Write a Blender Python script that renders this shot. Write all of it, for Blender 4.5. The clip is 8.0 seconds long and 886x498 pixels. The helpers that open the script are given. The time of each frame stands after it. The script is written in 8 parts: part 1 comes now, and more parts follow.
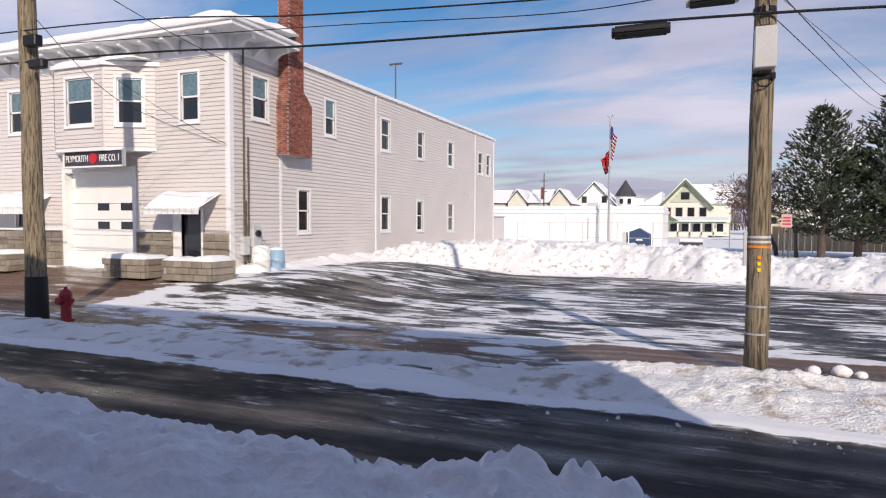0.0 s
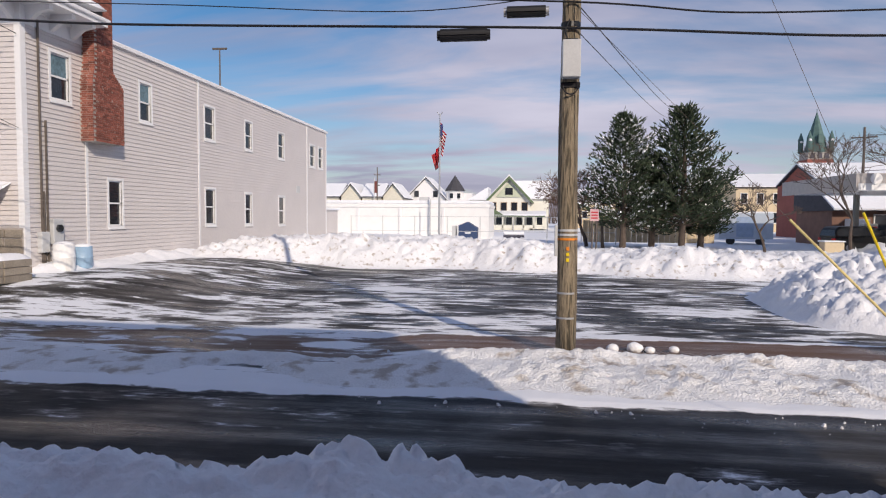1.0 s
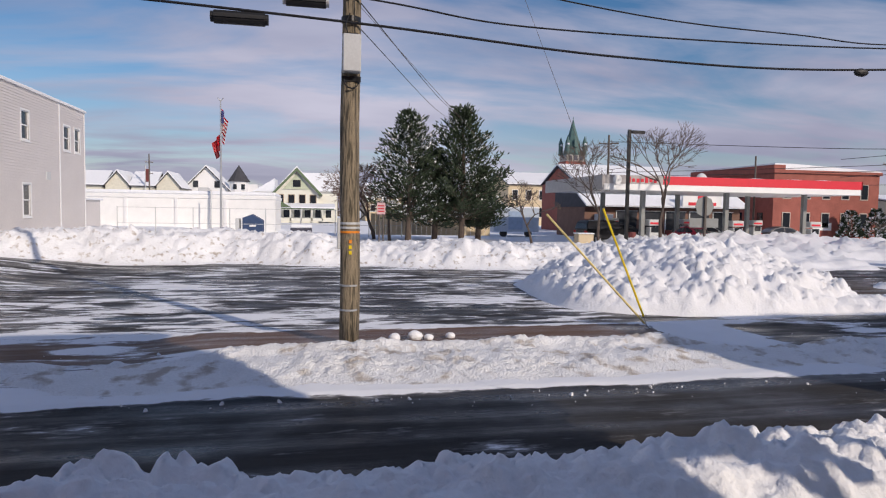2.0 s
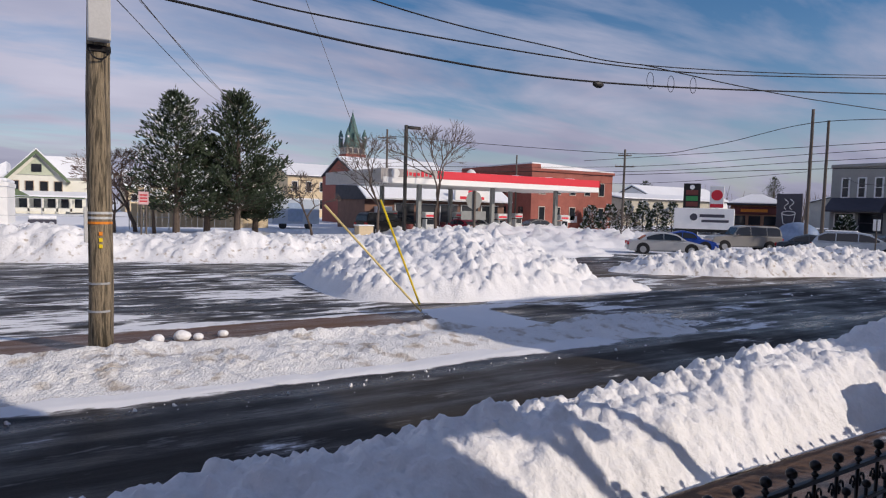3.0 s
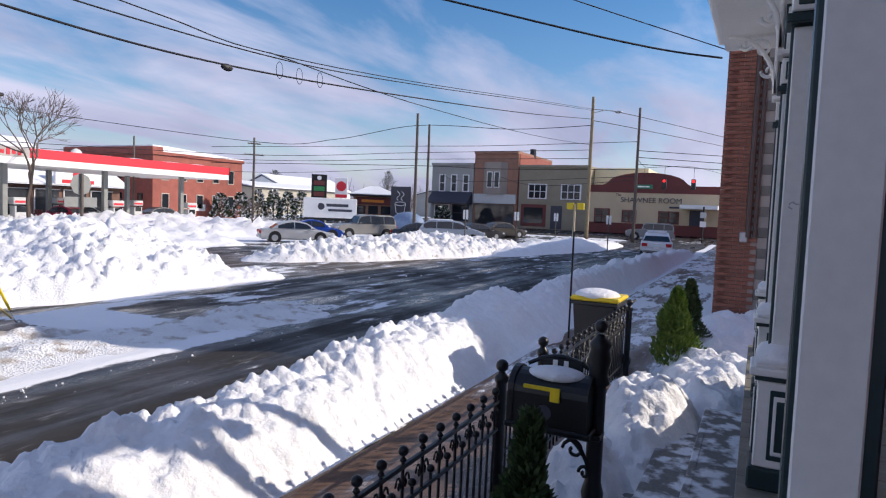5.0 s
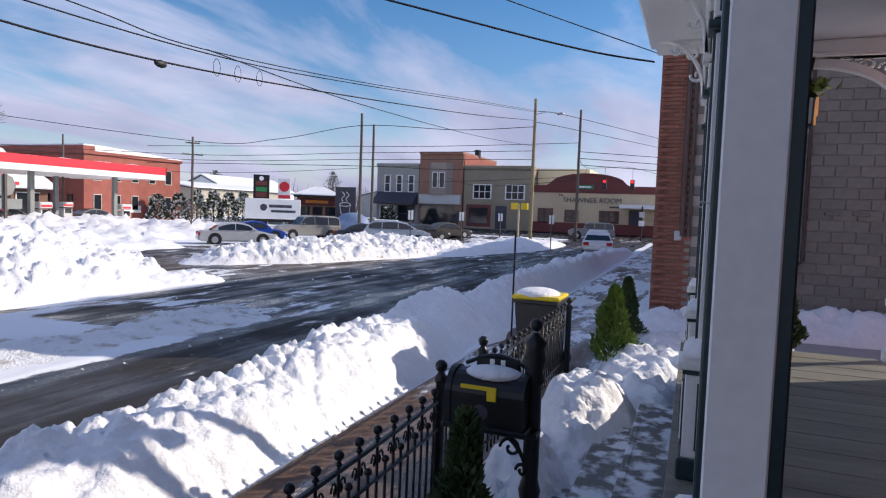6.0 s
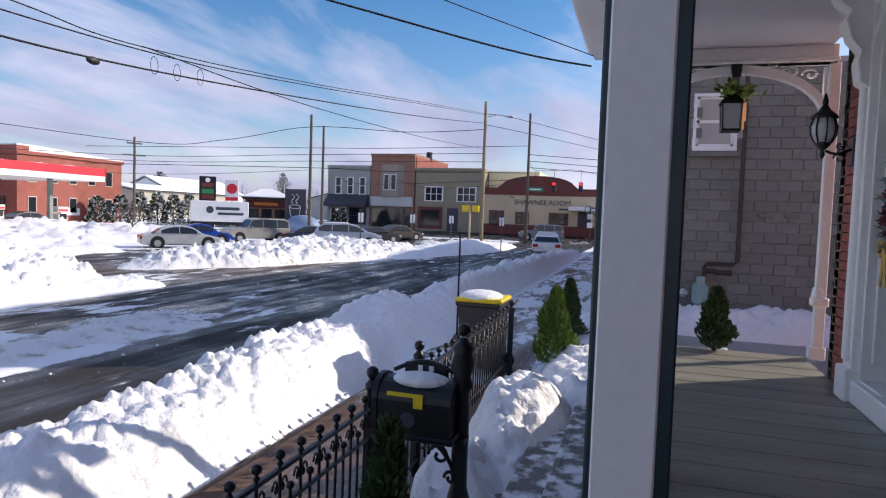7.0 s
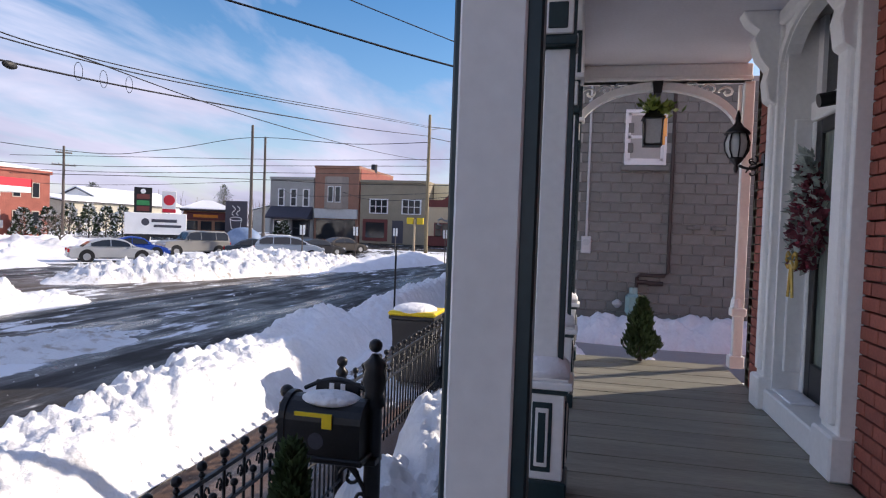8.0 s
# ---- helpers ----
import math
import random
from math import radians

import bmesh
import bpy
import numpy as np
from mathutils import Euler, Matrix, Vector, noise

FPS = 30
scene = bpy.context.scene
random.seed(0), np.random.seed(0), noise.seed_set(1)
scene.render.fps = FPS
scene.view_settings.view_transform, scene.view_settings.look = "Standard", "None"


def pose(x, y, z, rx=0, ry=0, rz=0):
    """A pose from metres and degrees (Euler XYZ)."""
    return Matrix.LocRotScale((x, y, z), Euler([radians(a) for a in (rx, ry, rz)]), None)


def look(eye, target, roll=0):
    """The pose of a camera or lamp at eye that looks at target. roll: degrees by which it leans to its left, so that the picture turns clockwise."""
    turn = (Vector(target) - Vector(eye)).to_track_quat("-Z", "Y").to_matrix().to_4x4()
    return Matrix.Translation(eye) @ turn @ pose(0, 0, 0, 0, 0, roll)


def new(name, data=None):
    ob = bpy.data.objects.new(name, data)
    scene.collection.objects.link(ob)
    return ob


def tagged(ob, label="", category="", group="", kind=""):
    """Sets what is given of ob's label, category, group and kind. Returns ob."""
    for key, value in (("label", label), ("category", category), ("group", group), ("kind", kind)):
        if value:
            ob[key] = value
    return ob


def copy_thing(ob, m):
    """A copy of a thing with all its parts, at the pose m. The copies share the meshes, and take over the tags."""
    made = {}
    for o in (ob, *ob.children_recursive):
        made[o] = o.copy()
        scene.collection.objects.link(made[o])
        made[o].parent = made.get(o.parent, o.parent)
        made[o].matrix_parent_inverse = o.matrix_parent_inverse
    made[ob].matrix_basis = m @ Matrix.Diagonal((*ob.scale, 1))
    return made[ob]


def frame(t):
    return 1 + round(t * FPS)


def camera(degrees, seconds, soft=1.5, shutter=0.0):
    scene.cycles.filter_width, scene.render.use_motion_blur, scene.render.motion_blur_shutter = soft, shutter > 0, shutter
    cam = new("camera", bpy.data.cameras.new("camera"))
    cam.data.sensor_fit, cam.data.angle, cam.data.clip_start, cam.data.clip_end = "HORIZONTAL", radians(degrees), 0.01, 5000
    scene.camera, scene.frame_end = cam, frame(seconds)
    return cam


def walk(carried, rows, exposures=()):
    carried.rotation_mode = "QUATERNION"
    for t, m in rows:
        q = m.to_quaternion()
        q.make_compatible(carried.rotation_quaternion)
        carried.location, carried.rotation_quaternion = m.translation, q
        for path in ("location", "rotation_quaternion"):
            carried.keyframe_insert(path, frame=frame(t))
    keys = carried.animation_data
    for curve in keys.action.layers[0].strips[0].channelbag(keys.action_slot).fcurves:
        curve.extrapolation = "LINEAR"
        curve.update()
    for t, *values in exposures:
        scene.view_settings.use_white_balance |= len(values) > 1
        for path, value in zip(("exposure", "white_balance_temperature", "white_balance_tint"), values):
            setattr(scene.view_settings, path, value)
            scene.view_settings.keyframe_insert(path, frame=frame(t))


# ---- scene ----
cam = camera(69.9, 8.0, 1.15)
PATH = [
    (0, (-0.146, 0.355, 2.329), (-0.904, 2.203, 2.24), 0.3),
    (0.5, (-0.115, 0.322, 2.334), (-0.637, 2.25, 2.24), 0.5),
    (1, (-0.066, 0.248, 2.343), (-0.323, 2.228, 2.237), 0.4),
    (1.5, (-0.018, 0.211, 2.35), (0.047, 2.207, 2.234), 0.6),
    (3, (0.136, 0.303, 2.319), (1.166, 2.013, 2.189), 1.5),
    (3.5, (0.137, 0.383, 2.316), (1.452, 1.884, 2.181), 1.7),
    (4, (0.148, 0.419, 2.317), (1.699, 1.674, 2.182), 2.1),
    (4.5, (0.171, 0.427, 2.317), (1.886, 1.448, 2.186), 2.3),
    (5, (0.185, 0.427, 2.316), (1.973, 1.315, 2.189), 2.3),
    (6.5, (0.271, 0.341, 2.32), (2.153, 1.009, 2.205), 2.0),
    (7, (0.335, 0.28, 2.328), (2.242, 0.875, 2.221), 2.0),
    (7.5, (0.39, 0.203, 2.336), (2.32, 0.721, 2.251), 2.0),
    (8, (0.453, 0.133, 2.335), (2.404, 0.567, 2.273), 2.0),
]
walk(cam, [(t, look(eye, target, roll)) for t, eye, target, roll in PATH],
     [(0.0, -0.12, 6900, 16), (1.0, -0.3, 6850, 16), (1.5, -0.38, 6800, 16), (3.0, -0.44, 6700, 16), (3.5, -0.35, 6650, 16), (4.2, -0.09, 6600, 16), (5.0, 0.12, 6500, 15), (6.5, 0.17, 6450, 15), (8.0, 0.44, 6800, 16)])

# ---------------------------------------------------------------- light
SUN_AZ, SUN_EL = 146.0, 27.0  # degrees clockwise from +Y, above the horizon
world = bpy.data.worlds.new("winter_sky")
scene.world = world
world.use_nodes = True
wn, wl = world.node_tree.nodes, world.node_tree.links
wn.clear()
w_out, w_bg, w_sky = wn.new("ShaderNodeOutputWorld"), wn.new("ShaderNodeBackground"), wn.new("ShaderNodeTexSky")
w_sky.sky_type, w_sky.sun_disc = "NISHITA", False
w_sky.sun_elevation, w_sky.sun_rotation, w_sky.altitude = radians(SUN_EL), radians(SUN_AZ), 100
w_sky.air_density, w_sky.dust_density, w_sky.ozone_density = 1.0, 0.4, 2.5
w_bg.inputs["Strength"].default_value = 0.106
w_tc, w_sep = wn.new("ShaderNodeTexCoord"), wn.new("ShaderNodeSeparateXYZ")
wl.new(w_tc.outputs["Generated"], w_sep.inputs[0])


def wmath(op, a, b):
    n = wn.new("ShaderNodeMath")
    n.operation = op
    for i, v in enumerate((a, b)):
        if isinstance(v, (int, float)):
            n.inputs[i].default_value = v
        else:
            wl.new(v, n.inputs[i])
    return n.outputs[0]


# Streaky cloud sheet at one height, seen in perspective.
w_den = wmath("MAXIMUM", wmath("ADD", w_sep.outputs[2], 0.16), 0.05)
w_cmb = wn.new("ShaderNodeCombineXYZ")
wl.new(wmath("DIVIDE", w_sep.outputs[0], w_den), w_cmb.inputs[0])
wl.new(wmath("DIVIDE", w_sep.outputs[1], w_den), w_cmb.inputs[1])
w_map = wn.new("ShaderNodeMapping")
w_map.inputs["Rotation"].default_value = (0, 0, radians(35))
w_map.inputs["Scale"].default_value = (0.4, 0.85, 1)
w_map.inputs["Location"].default_value = (0.35, 0.1, 0)
wl.new(w_cmb.outputs[0], w_map.inputs[0])
w_noise = wn.new("ShaderNodeTexNoise")
w_noise.inputs["Scale"].default_value, w_noise.inputs["Detail"].default_value = 1.5, 8
w_noise.inputs["Roughness"].default_value, w_noise.inputs["Distortion"].default_value = 0.55, 0.35
wl.new(w_map.outputs[0], w_noise.inputs["Vector"])
w_ramp = wn.new("ShaderNodeValToRGB")
w_ramp.color_ramp.elements[0].position, w_ramp.color_ramp.elements[0].color = 0.42, (0, 0, 0, 1)
w_ramp.color_ramp.elements[1].position, w_ramp.color_ramp.elements[1].color = 0.6, (1, 1, 1, 1)
wl.new(w_noise.outputs["Fac"], w_ramp.inputs[0])
# Towards the horizon the sheet closes.
w_haze = wmath("POWER", wmath("SUBTRACT", 1.0, wmath("MINIMUM", wmath("MAXIMUM", w_sep.outputs[2], 0.0), 1.0)), 9)
w_cover = wmath("MINIMUM", wmath("ADD", wmath("MULTIPLY", w_ramp.outputs[0], 0.82), wmath("MULTIPLY", w_haze, 0.88)), 0.95)
w_mix = wn.new("ShaderNodeMixRGB")
wl.new(w_cover, w_mix.inputs[0])
w_sat = wn.new("ShaderNodeHueSaturation")
w_sat.inputs["Saturation"].default_value, w_sat.inputs["Value"].default_value = 1.35, 1.15
wl.new(w_sky.outputs[0], w_sat.inputs["Color"])
wl.new(w_sat.outputs[0], w_mix.inputs[1])
w_n2 = wn.new("ShaderNodeTexNoise")
w_n2.inputs["Scale"].default_value, w_n2.inputs["Detail"].default_value = 1.1, 5
wl.new(w_map.outputs[0], w_n2.inputs["Vector"])
w_cr = wn.new("ShaderNodeValToRGB")
w_cr.color_ramp.elements[0].position, w_cr.color_ramp.elements[0].color = 0.35, (3.9, 4.2, 5.9, 1)
w_cr.color_ramp.elements[1].position, w_cr.color_ramp.elements[1].color = 0.65, (7.6, 7.8, 9.4, 1)
wl.new(w_n2.outputs["Fac"], w_cr.inputs[0])
w_low = wn.new("ShaderNodeMixRGB")
w_low.blend_type = "MULTIPLY"
w_low.inputs[2].default_value = (0.7, 0.69, 0.74, 1)
wl.new(w_haze, w_low.inputs[0])
wl.new(w_cr.outputs[0], w_low.inputs[1])
wl.new(w_low.outputs[0], w_mix.inputs[2])
wl.new(w_mix.outputs[0], w_bg.inputs[0])
wl.new(w_bg.outputs[0], w_out.inputs[0])

sun = new("sun", bpy.data.lights.new("sun", "SUN"))
sun.data.energy, sun.data.angle, sun.data.color = 4.0, radians(0.5), (1.0, 0.91, 0.775)
SUN_WAY = Vector((math.sin(radians(SUN_AZ)) * math.cos(radians(SUN_EL)), math.cos(radians(SUN_AZ)) * math.cos(radians(SUN_EL)), math.sin(radians(SUN_EL))))
sun.matrix_basis = look(SUN_WAY * 60, (0, 0, 0))

# ---------------------------------------------------------------- materials


def mat(name, color, rough=0.6, metal=0.0, var=0.15, scale=3.0, fine=40.0, bump=0.15, dist=0.01, dirt=None, dirt_at=0.62, rnd=0.0, spec=0.5, stretch=(1, 1, 1), island=0.0):
    """A weathered surface: two scales of noise in colour, roughness and relief; dirt: a second colour in blotches; rnd: tone by object; island: tone by loose piece."""
    m = bpy.data.materials.new(name)
    m.use_nodes = True
    n, l = m.node_tree.nodes, m.node_tree.links
    b = n["Principled BSDF"]
    b.inputs["Roughness"].default_value, b.inputs["Metallic"].default_value, b.inputs["Specular IOR Level"].default_value = rough, metal, spec
    tc, mp = n.new("ShaderNodeTexCoord"), n.new("ShaderNodeMapping")
    mp.inputs["Scale"].default_value = stretch
    l.new(tc.outputs["Object"], mp.inputs[0])
    big, small = n.new("ShaderNodeTexNoise"), n.new("ShaderNodeTexNoise")
    for q, s, d in ((big, scale, 5), (small, fine, 4)):
        q.inputs["Scale"].default_value, q.inputs["Detail"].default_value = s, d
        l.new(mp.outputs[0], q.inputs["Vector"])
    add = n.new("ShaderNodeMath")
    add.operation = "ADD"
    l.new(big.outputs["Fac"], add.inputs[0]), l.new(small.outputs["Fac"], add.inputs[1])
    rng = n.new("ShaderNodeMapRange")
    rng.inputs["From Min"].default_value, rng.inputs["From Max"].default_value = 0.7, 1.3
    rng.inputs["To Min"].default_value, rng.inputs["To Max"].default_value = 1 - var, 1 + var
    l.new(add.outputs[0], rng.inputs["Value"])
    val = rng.outputs[0]
    if rnd or island:
        info, rr, mul = n.new("ShaderNodeObjectInfo" if rnd else "ShaderNodeNewGeometry"), n.new("ShaderNodeMapRange"), n.new("ShaderNodeMath")
        rr.inputs["To Min"].default_value, rr.inputs["To Max"].default_value = 1 - (rnd or island), 1 + (rnd or island)
        mul.operation = "MULTIPLY"
        l.new(info.outputs["Random" if rnd else "Random Per Island"], rr.inputs["Value"]), l.new(rr.outputs[0], mul.inputs[0]), l.new(val, mul.inputs[1])
        val = mul.outputs[0]
    hsv = n.new("ShaderNodeHueSaturation")
    hsv.inputs["Color"].default_value = (*color, 1)
    l.new(val, hsv.inputs["Value"])
    col = hsv.outputs[0]
    if dirt:
        rp, mx = n.new("ShaderNodeValToRGB"), n.new("ShaderNodeMixRGB")
        rp.color_ramp.elements[0].position, rp.color_ramp.elements[1].position = dirt_at - 0.06, dirt_at + 0.06
        dn = n.new("ShaderNodeTexNoise")
        dn.inputs["Scale"].default_value, dn.inputs["Detail"].default_value = scale * 1.7, 7
        l.new(mp.outputs[0], dn.inputs["Vector"]), l.new(dn.outputs["Fac"], rp.inputs[0]), l.new(rp.outputs[0], mx.inputs[0])
        l.new(col, mx.inputs[1])
        mx.inputs[2].default_value = (*dirt, 1)
        col = mx.outputs[0]
    l.new(col, b.inputs["Base Color"])
    if bump:
        bp = n.new("ShaderNodeBump")
        bp.inputs["Strength"].default_value, bp.inputs["Distance"].default_value = bump, dist
        l.new(add.outputs[0], bp.inputs["Height"]), l.new(bp.outputs[0], b.inputs["Normal"])
    return m


SNOW = mat("snow", (0.88, 0.89, 0.91), 0.75, var=0.05, scale=2.6, fine=20, bump=0.6, dist=0.035, spec=0.25)
SNOW_DIRTY = mat("dirty_snow", (0.84, 0.85, 0.87), 0.8, var=0.08, scale=2.5, fine=14, bump=0.6, dist=0.05, dirt=(0.46, 0.41, 0.36), dirt_at=0.64, spec=0.2)
SNOW_VERGE = mat("sandy_snow", (0.85, 0.86, 0.87), 0.8, var=0.08, scale=1.6, fine=30, bump=0.8, dist=0.05, dirt=(0.5, 0.45, 0.4), dirt_at=0.6, spec=0.2)
SNOW_FAR = mat("far_snow", (0.85, 0.87, 0.9), 0.8, var=0.04, scale=0.4, fine=4, bump=0.5, dist=0.15, spec=0.2)
SIDING = mat("vinyl_siding", (0.66, 0.62, 0.6), 0.5, var=0.05, scale=0.6, fine=9, bump=0.05)
SIDING_TRIM = mat("white_trim", (0.82, 0.82, 0.82), 0.45, var=0.04, bump=0.04)
WHITE = mat("white_paint", (0.86, 0.86, 0.84), 0.4, var=0.05, scale=1.5, fine=30, bump=0.06)
PORCH_GREY = mat("pale_grey_paint", (0.8, 0.81, 0.79), 0.42, var=0.05, scale=1.3, fine=30, bump=0.08)
PORCH_GREEN = mat("dark_green_paint", (0.012, 0.034, 0.038), 0.35, var=0.2, scale=2, bump=0.08)
BLACK = mat("black_iron", (0.012, 0.012, 0.013), 0.38, 0.2, var=0.25, scale=8, fine=80, bump=0.15, dist=0.004)
BRICK = mat("red_brick", (0.32, 0.09, 0.06), 0.8, var=0.22, scale=6, fine=60, bump=0.4, dist=0.006, rnd=0.16)
MORTAR = mat("mortar", (0.4, 0.36, 0.33), 0.9, var=0.15, scale=9, fine=70, bump=0.4)
CHIMNEY_BRICK = mat("old_chimney_brick", (0.25, 0.085, 0.06), 0.9, var=0.25, scale=5, fine=50, bump=0.4, dist=0.008, island=0.4, dirt=(0.45, 0.36, 0.31), dirt_at=0.66)
BRICK_FAR = mat("far_red_brick", (0.32, 0.1, 0.075), 0.85, var=0.2, scale=1.2, fine=9, bump=0.3, dist=0.02)
BLOCK = mat("concrete_block", (0.21, 0.208, 0.19), 0.9, var=0.16, scale=5, fine=70, bump=0.5, dist=0.006, rnd=0.1)
BLOCK_JOINT = mat("block_joint", (0.44, 0.43, 0.4), 0.9, var=0.12, bump=0.3)
STONE = mat("ledge_stone", (0.26, 0.225, 0.18), 0.85, var=0.25, scale=3, fine=25, bump=0.5, dist=0.02, rnd=0.22)
GLASS = mat("dark_window_glass", (0.02, 0.024, 0.03), 0.06, var=0.1, bump=0.0, spec=0.6)
CURTAIN = mat("blue_lit_blind", (0.12, 0.2, 0.24), 0.5, var=0.35, scale=6, fine=14, bump=0.0)
WOODPOLE = mat("weathered_pole_wood", (0.3, 0.24, 0.16), 0.88, var=0.4, scale=3, fine=22, bump=1.0, dist=0.02, dirt=(0.09, 0.075, 0.05), dirt_at=0.55, stretch=(7, 7, 0.6))
DARKPOLE = mat("dark_pole_wood", (0.12, 0.1, 0.085), 0.85, var=0.25, bump=0.4, stretch=(5, 5, 0.6))
TAR = mat("black_tarred_wood", (0.015, 0.014, 0.013), 0.7, var=0.3, bump=0.4)
RUBBER = mat("black_rubber", (0.012, 0.012, 0.013), 0.55, var=0.2, bump=0.1)
GREYMETAL = mat("grey_metal", (0.5, 0.51, 0.52), 0.4, 0.6, var=0.1, bump=0.05)
UTILGREY = mat("grey_utility_paint", (0.55, 0.56, 0.56), 0.45, var=0.08, bump=0.05)
RED = mat("red_paint", (0.55, 0.02, 0.03), 0.35, var=0.12, bump=0.05)
CANOPY_RED = mat("red_fascia", (0.72, 0.03, 0.05), 0.35, var=0.05, bump=0.0)
HYDRANT_RED = mat("hydrant_red", (0.3, 0.015, 0.02), 0.45, var=0.2, bump=0.2)
YELLOW = mat("yellow_plastic", (0.85, 0.62, 0.02), 0.4, var=0.08, bump=0.03)
GREEN_TRIM = mat("green_trim", (0.11, 0.16, 0.085), 0.55, var=0.1)
ROOFDARK = mat("dark_shingle", (0.06, 0.06, 0.07), 0.85, var=0.25, scale=2, fine=14, bump=0.4)
TAN = mat("tan_stucco", (0.62, 0.5, 0.33), 0.8, var=0.08, scale=0.8, fine=12, bump=0.2)
OLIVE = mat("olive_brick", (0.3, 0.26, 0.19), 0.85, var=0.14, scale=1, fine=9, bump=0.25)
GREYPAINT = mat("grey_painted_brick", (0.36, 0.36, 0.34), 0.8, var=0.1, scale=1, fine=9, bump=0.2)
MAROON = mat("maroon_paint", (0.16, 0.04, 0.035), 0.7, var=0.12, scale=1)
COPPER = mat("green_copper", (0.07, 0.14, 0.13), 0.6, var=0.25, scale=1.5)
BROWN_TWIG = mat("brown_twigs", (0.17, 0.11, 0.085), 0.9, var=0.25, bump=0.0)
BARK = mat("bark", (0.1, 0.075, 0.06), 0.9, var=0.3, scale=4, fine=30, bump=0.6, dist=0.02)
TWIG = mat("bare_twigs", (0.13, 0.1, 0.085), 0.9, var=0.25, bump=0.0)
PINE = mat("pine_needles", (0.035, 0.055, 0.026), 0.75, var=0.45, scale=1.4, fine=9, bump=0.0)
ARBOR = mat("arborvitae_green", (0.13, 0.2, 0.03), 0.7, var=0.4, scale=5, fine=30, bump=0.0)
ARBOR_DARK = mat("arborvitae_dark", (0.055, 0.09, 0.03), 0.7, var=0.4, scale=5, fine=30, bump=0.0)
PORCHFLOOR = mat("grey_porch_boards", (0.25, 0.24, 0.2), 0.34, var=0.2, scale=2, fine=25, bump=0.1, rnd=0.1, spec=0.14, stretch=(5, 0.6, 1))
CEILPAINT = mat("lavender_ceiling_paint", (0.68, 0.68, 0.73), 0.5, var=0.05, bump=0.03)
STEPSTONE = mat("step_concrete", (0.16, 0.15, 0.14), 0.6, var=0.25, scale=4, fine=40, bump=0.3, dirt=(0.8, 0.83, 0.87), dirt_at=0.53)
SIGNBOARD = mat("dark_sign_board", (0.05, 0.05, 0.07), 0.5, var=0.15)

# ---------------------------------------------------------------- building helpers


def thing(name, at=(0, 0, 0), label="", category="", group="", kind="", rz=0.0, mesh=None, material=None):
    ob = new(name, mesh)
    ob.empty_display_size = 0.2
    ob.matrix_basis = pose(*at, 0, 0, rz)
    return tagged(ob, label, category, group, kind)


def to_mesh(name, bm, material, smooth=False):
    bmesh.ops.recalc_face_normals(bm, faces=bm.faces)
    me = bpy.data.meshes.new(name)
    bm.to_mesh(me)
    bm.free()
    for m in material if isinstance(material, (list, tuple)) else (material,):
        me.materials.append(m)
    if smooth:
        me.shade_smooth()
    return me


def part(name, bm, material, parent=None, label="", smooth=False, kind="", world=False):
    """Links bm as one mesh under parent. world: bm is in world coordinates."""
    if world and parent:
        chain, p = Matrix(), parent
        while p:
            chain, p = p.matrix_basis @ chain, p.parent
        bmesh.ops.transform(bm, matrix=chain.inverted(), verts=bm.verts)
    ob = new(name, to_mesh(name, bm, material, smooth))
    ob.parent = parent
    return tagged(ob, label, "", "", kind)


def solid(name, bm, material, label, category, group="", kind="", smooth=False):
    """A one-mesh thing; its origin goes to the middle of its foot."""
    lo = Vector([min(v.co[i] for v in bm.verts) for i in range(3)])
    hi = Vector([max(v.co[i] for v in bm.verts) for i in range(3)])
    base = Vector(((lo.x + hi.x) / 2, (lo.y + hi.y) / 2, lo.z))
    bmesh.ops.translate(bm, vec=-base, verts=bm.verts)
    ob = new(name, to_mesh(name, bm, material, smooth))
    ob.location = base
    return tagged(ob, label, category, group, kind)


def bx(bm, lo, hi, bev=0.0, m=None):
    r = bmesh.ops.create_cube(bm, size=1)
    vs = r["verts"]
    for v in vs:
        v.co = Vector([lo[i] + (v.co[i] + 0.5) * (hi[i] - lo[i]) for i in range(3)])
    if bev:
        es = list({e for v in vs for e in v.link_edges})
        out = bmesh.ops.bevel(bm, geom=es, offset=bev, segments=1, affect="EDGES")
        vs = list({v for f in out["faces"] for v in f.verts} | {v for v in vs if v.is_valid})
    if m:
        bmesh.ops.transform(bm, matrix=m, verts=vs)
    return bm


def cy(bm, a, b, r0, r1=None, n=10, caps=True):
    a, b = Vector(a), Vector(b)
    r1 = r0 if r1 is None else r1
    q = (b - a).to_track_quat("Z", "Y")
    rings = []
    for c, r in ((a, r0), (b, r1)):
        rings.append([bm.verts.new(c + q @ Vector((r * math.cos(2 * math.pi * i / n), r * math.sin(2 * math.pi * i / n), 0))) for i in range(n)])
    for i in range(n):
        bm.faces.new((rings[0][i], rings[0][(i + 1) % n], rings[1][(i + 1) % n], rings[1][i]))
    if caps:
        bm.faces.new(rings[0][::-1]), bm.faces.new(rings[1])
    return bm


def ball(bm, c, r, sub=2, squash=(1, 1, 1)):
    out = bmesh.ops.create_icosphere(bm, subdivisions=sub, radius=1)
    for v in out["verts"]:
        v.co = Vector(c) + Vector([v.co[i] * r * squash[i] for i in range(3)])
    return bm


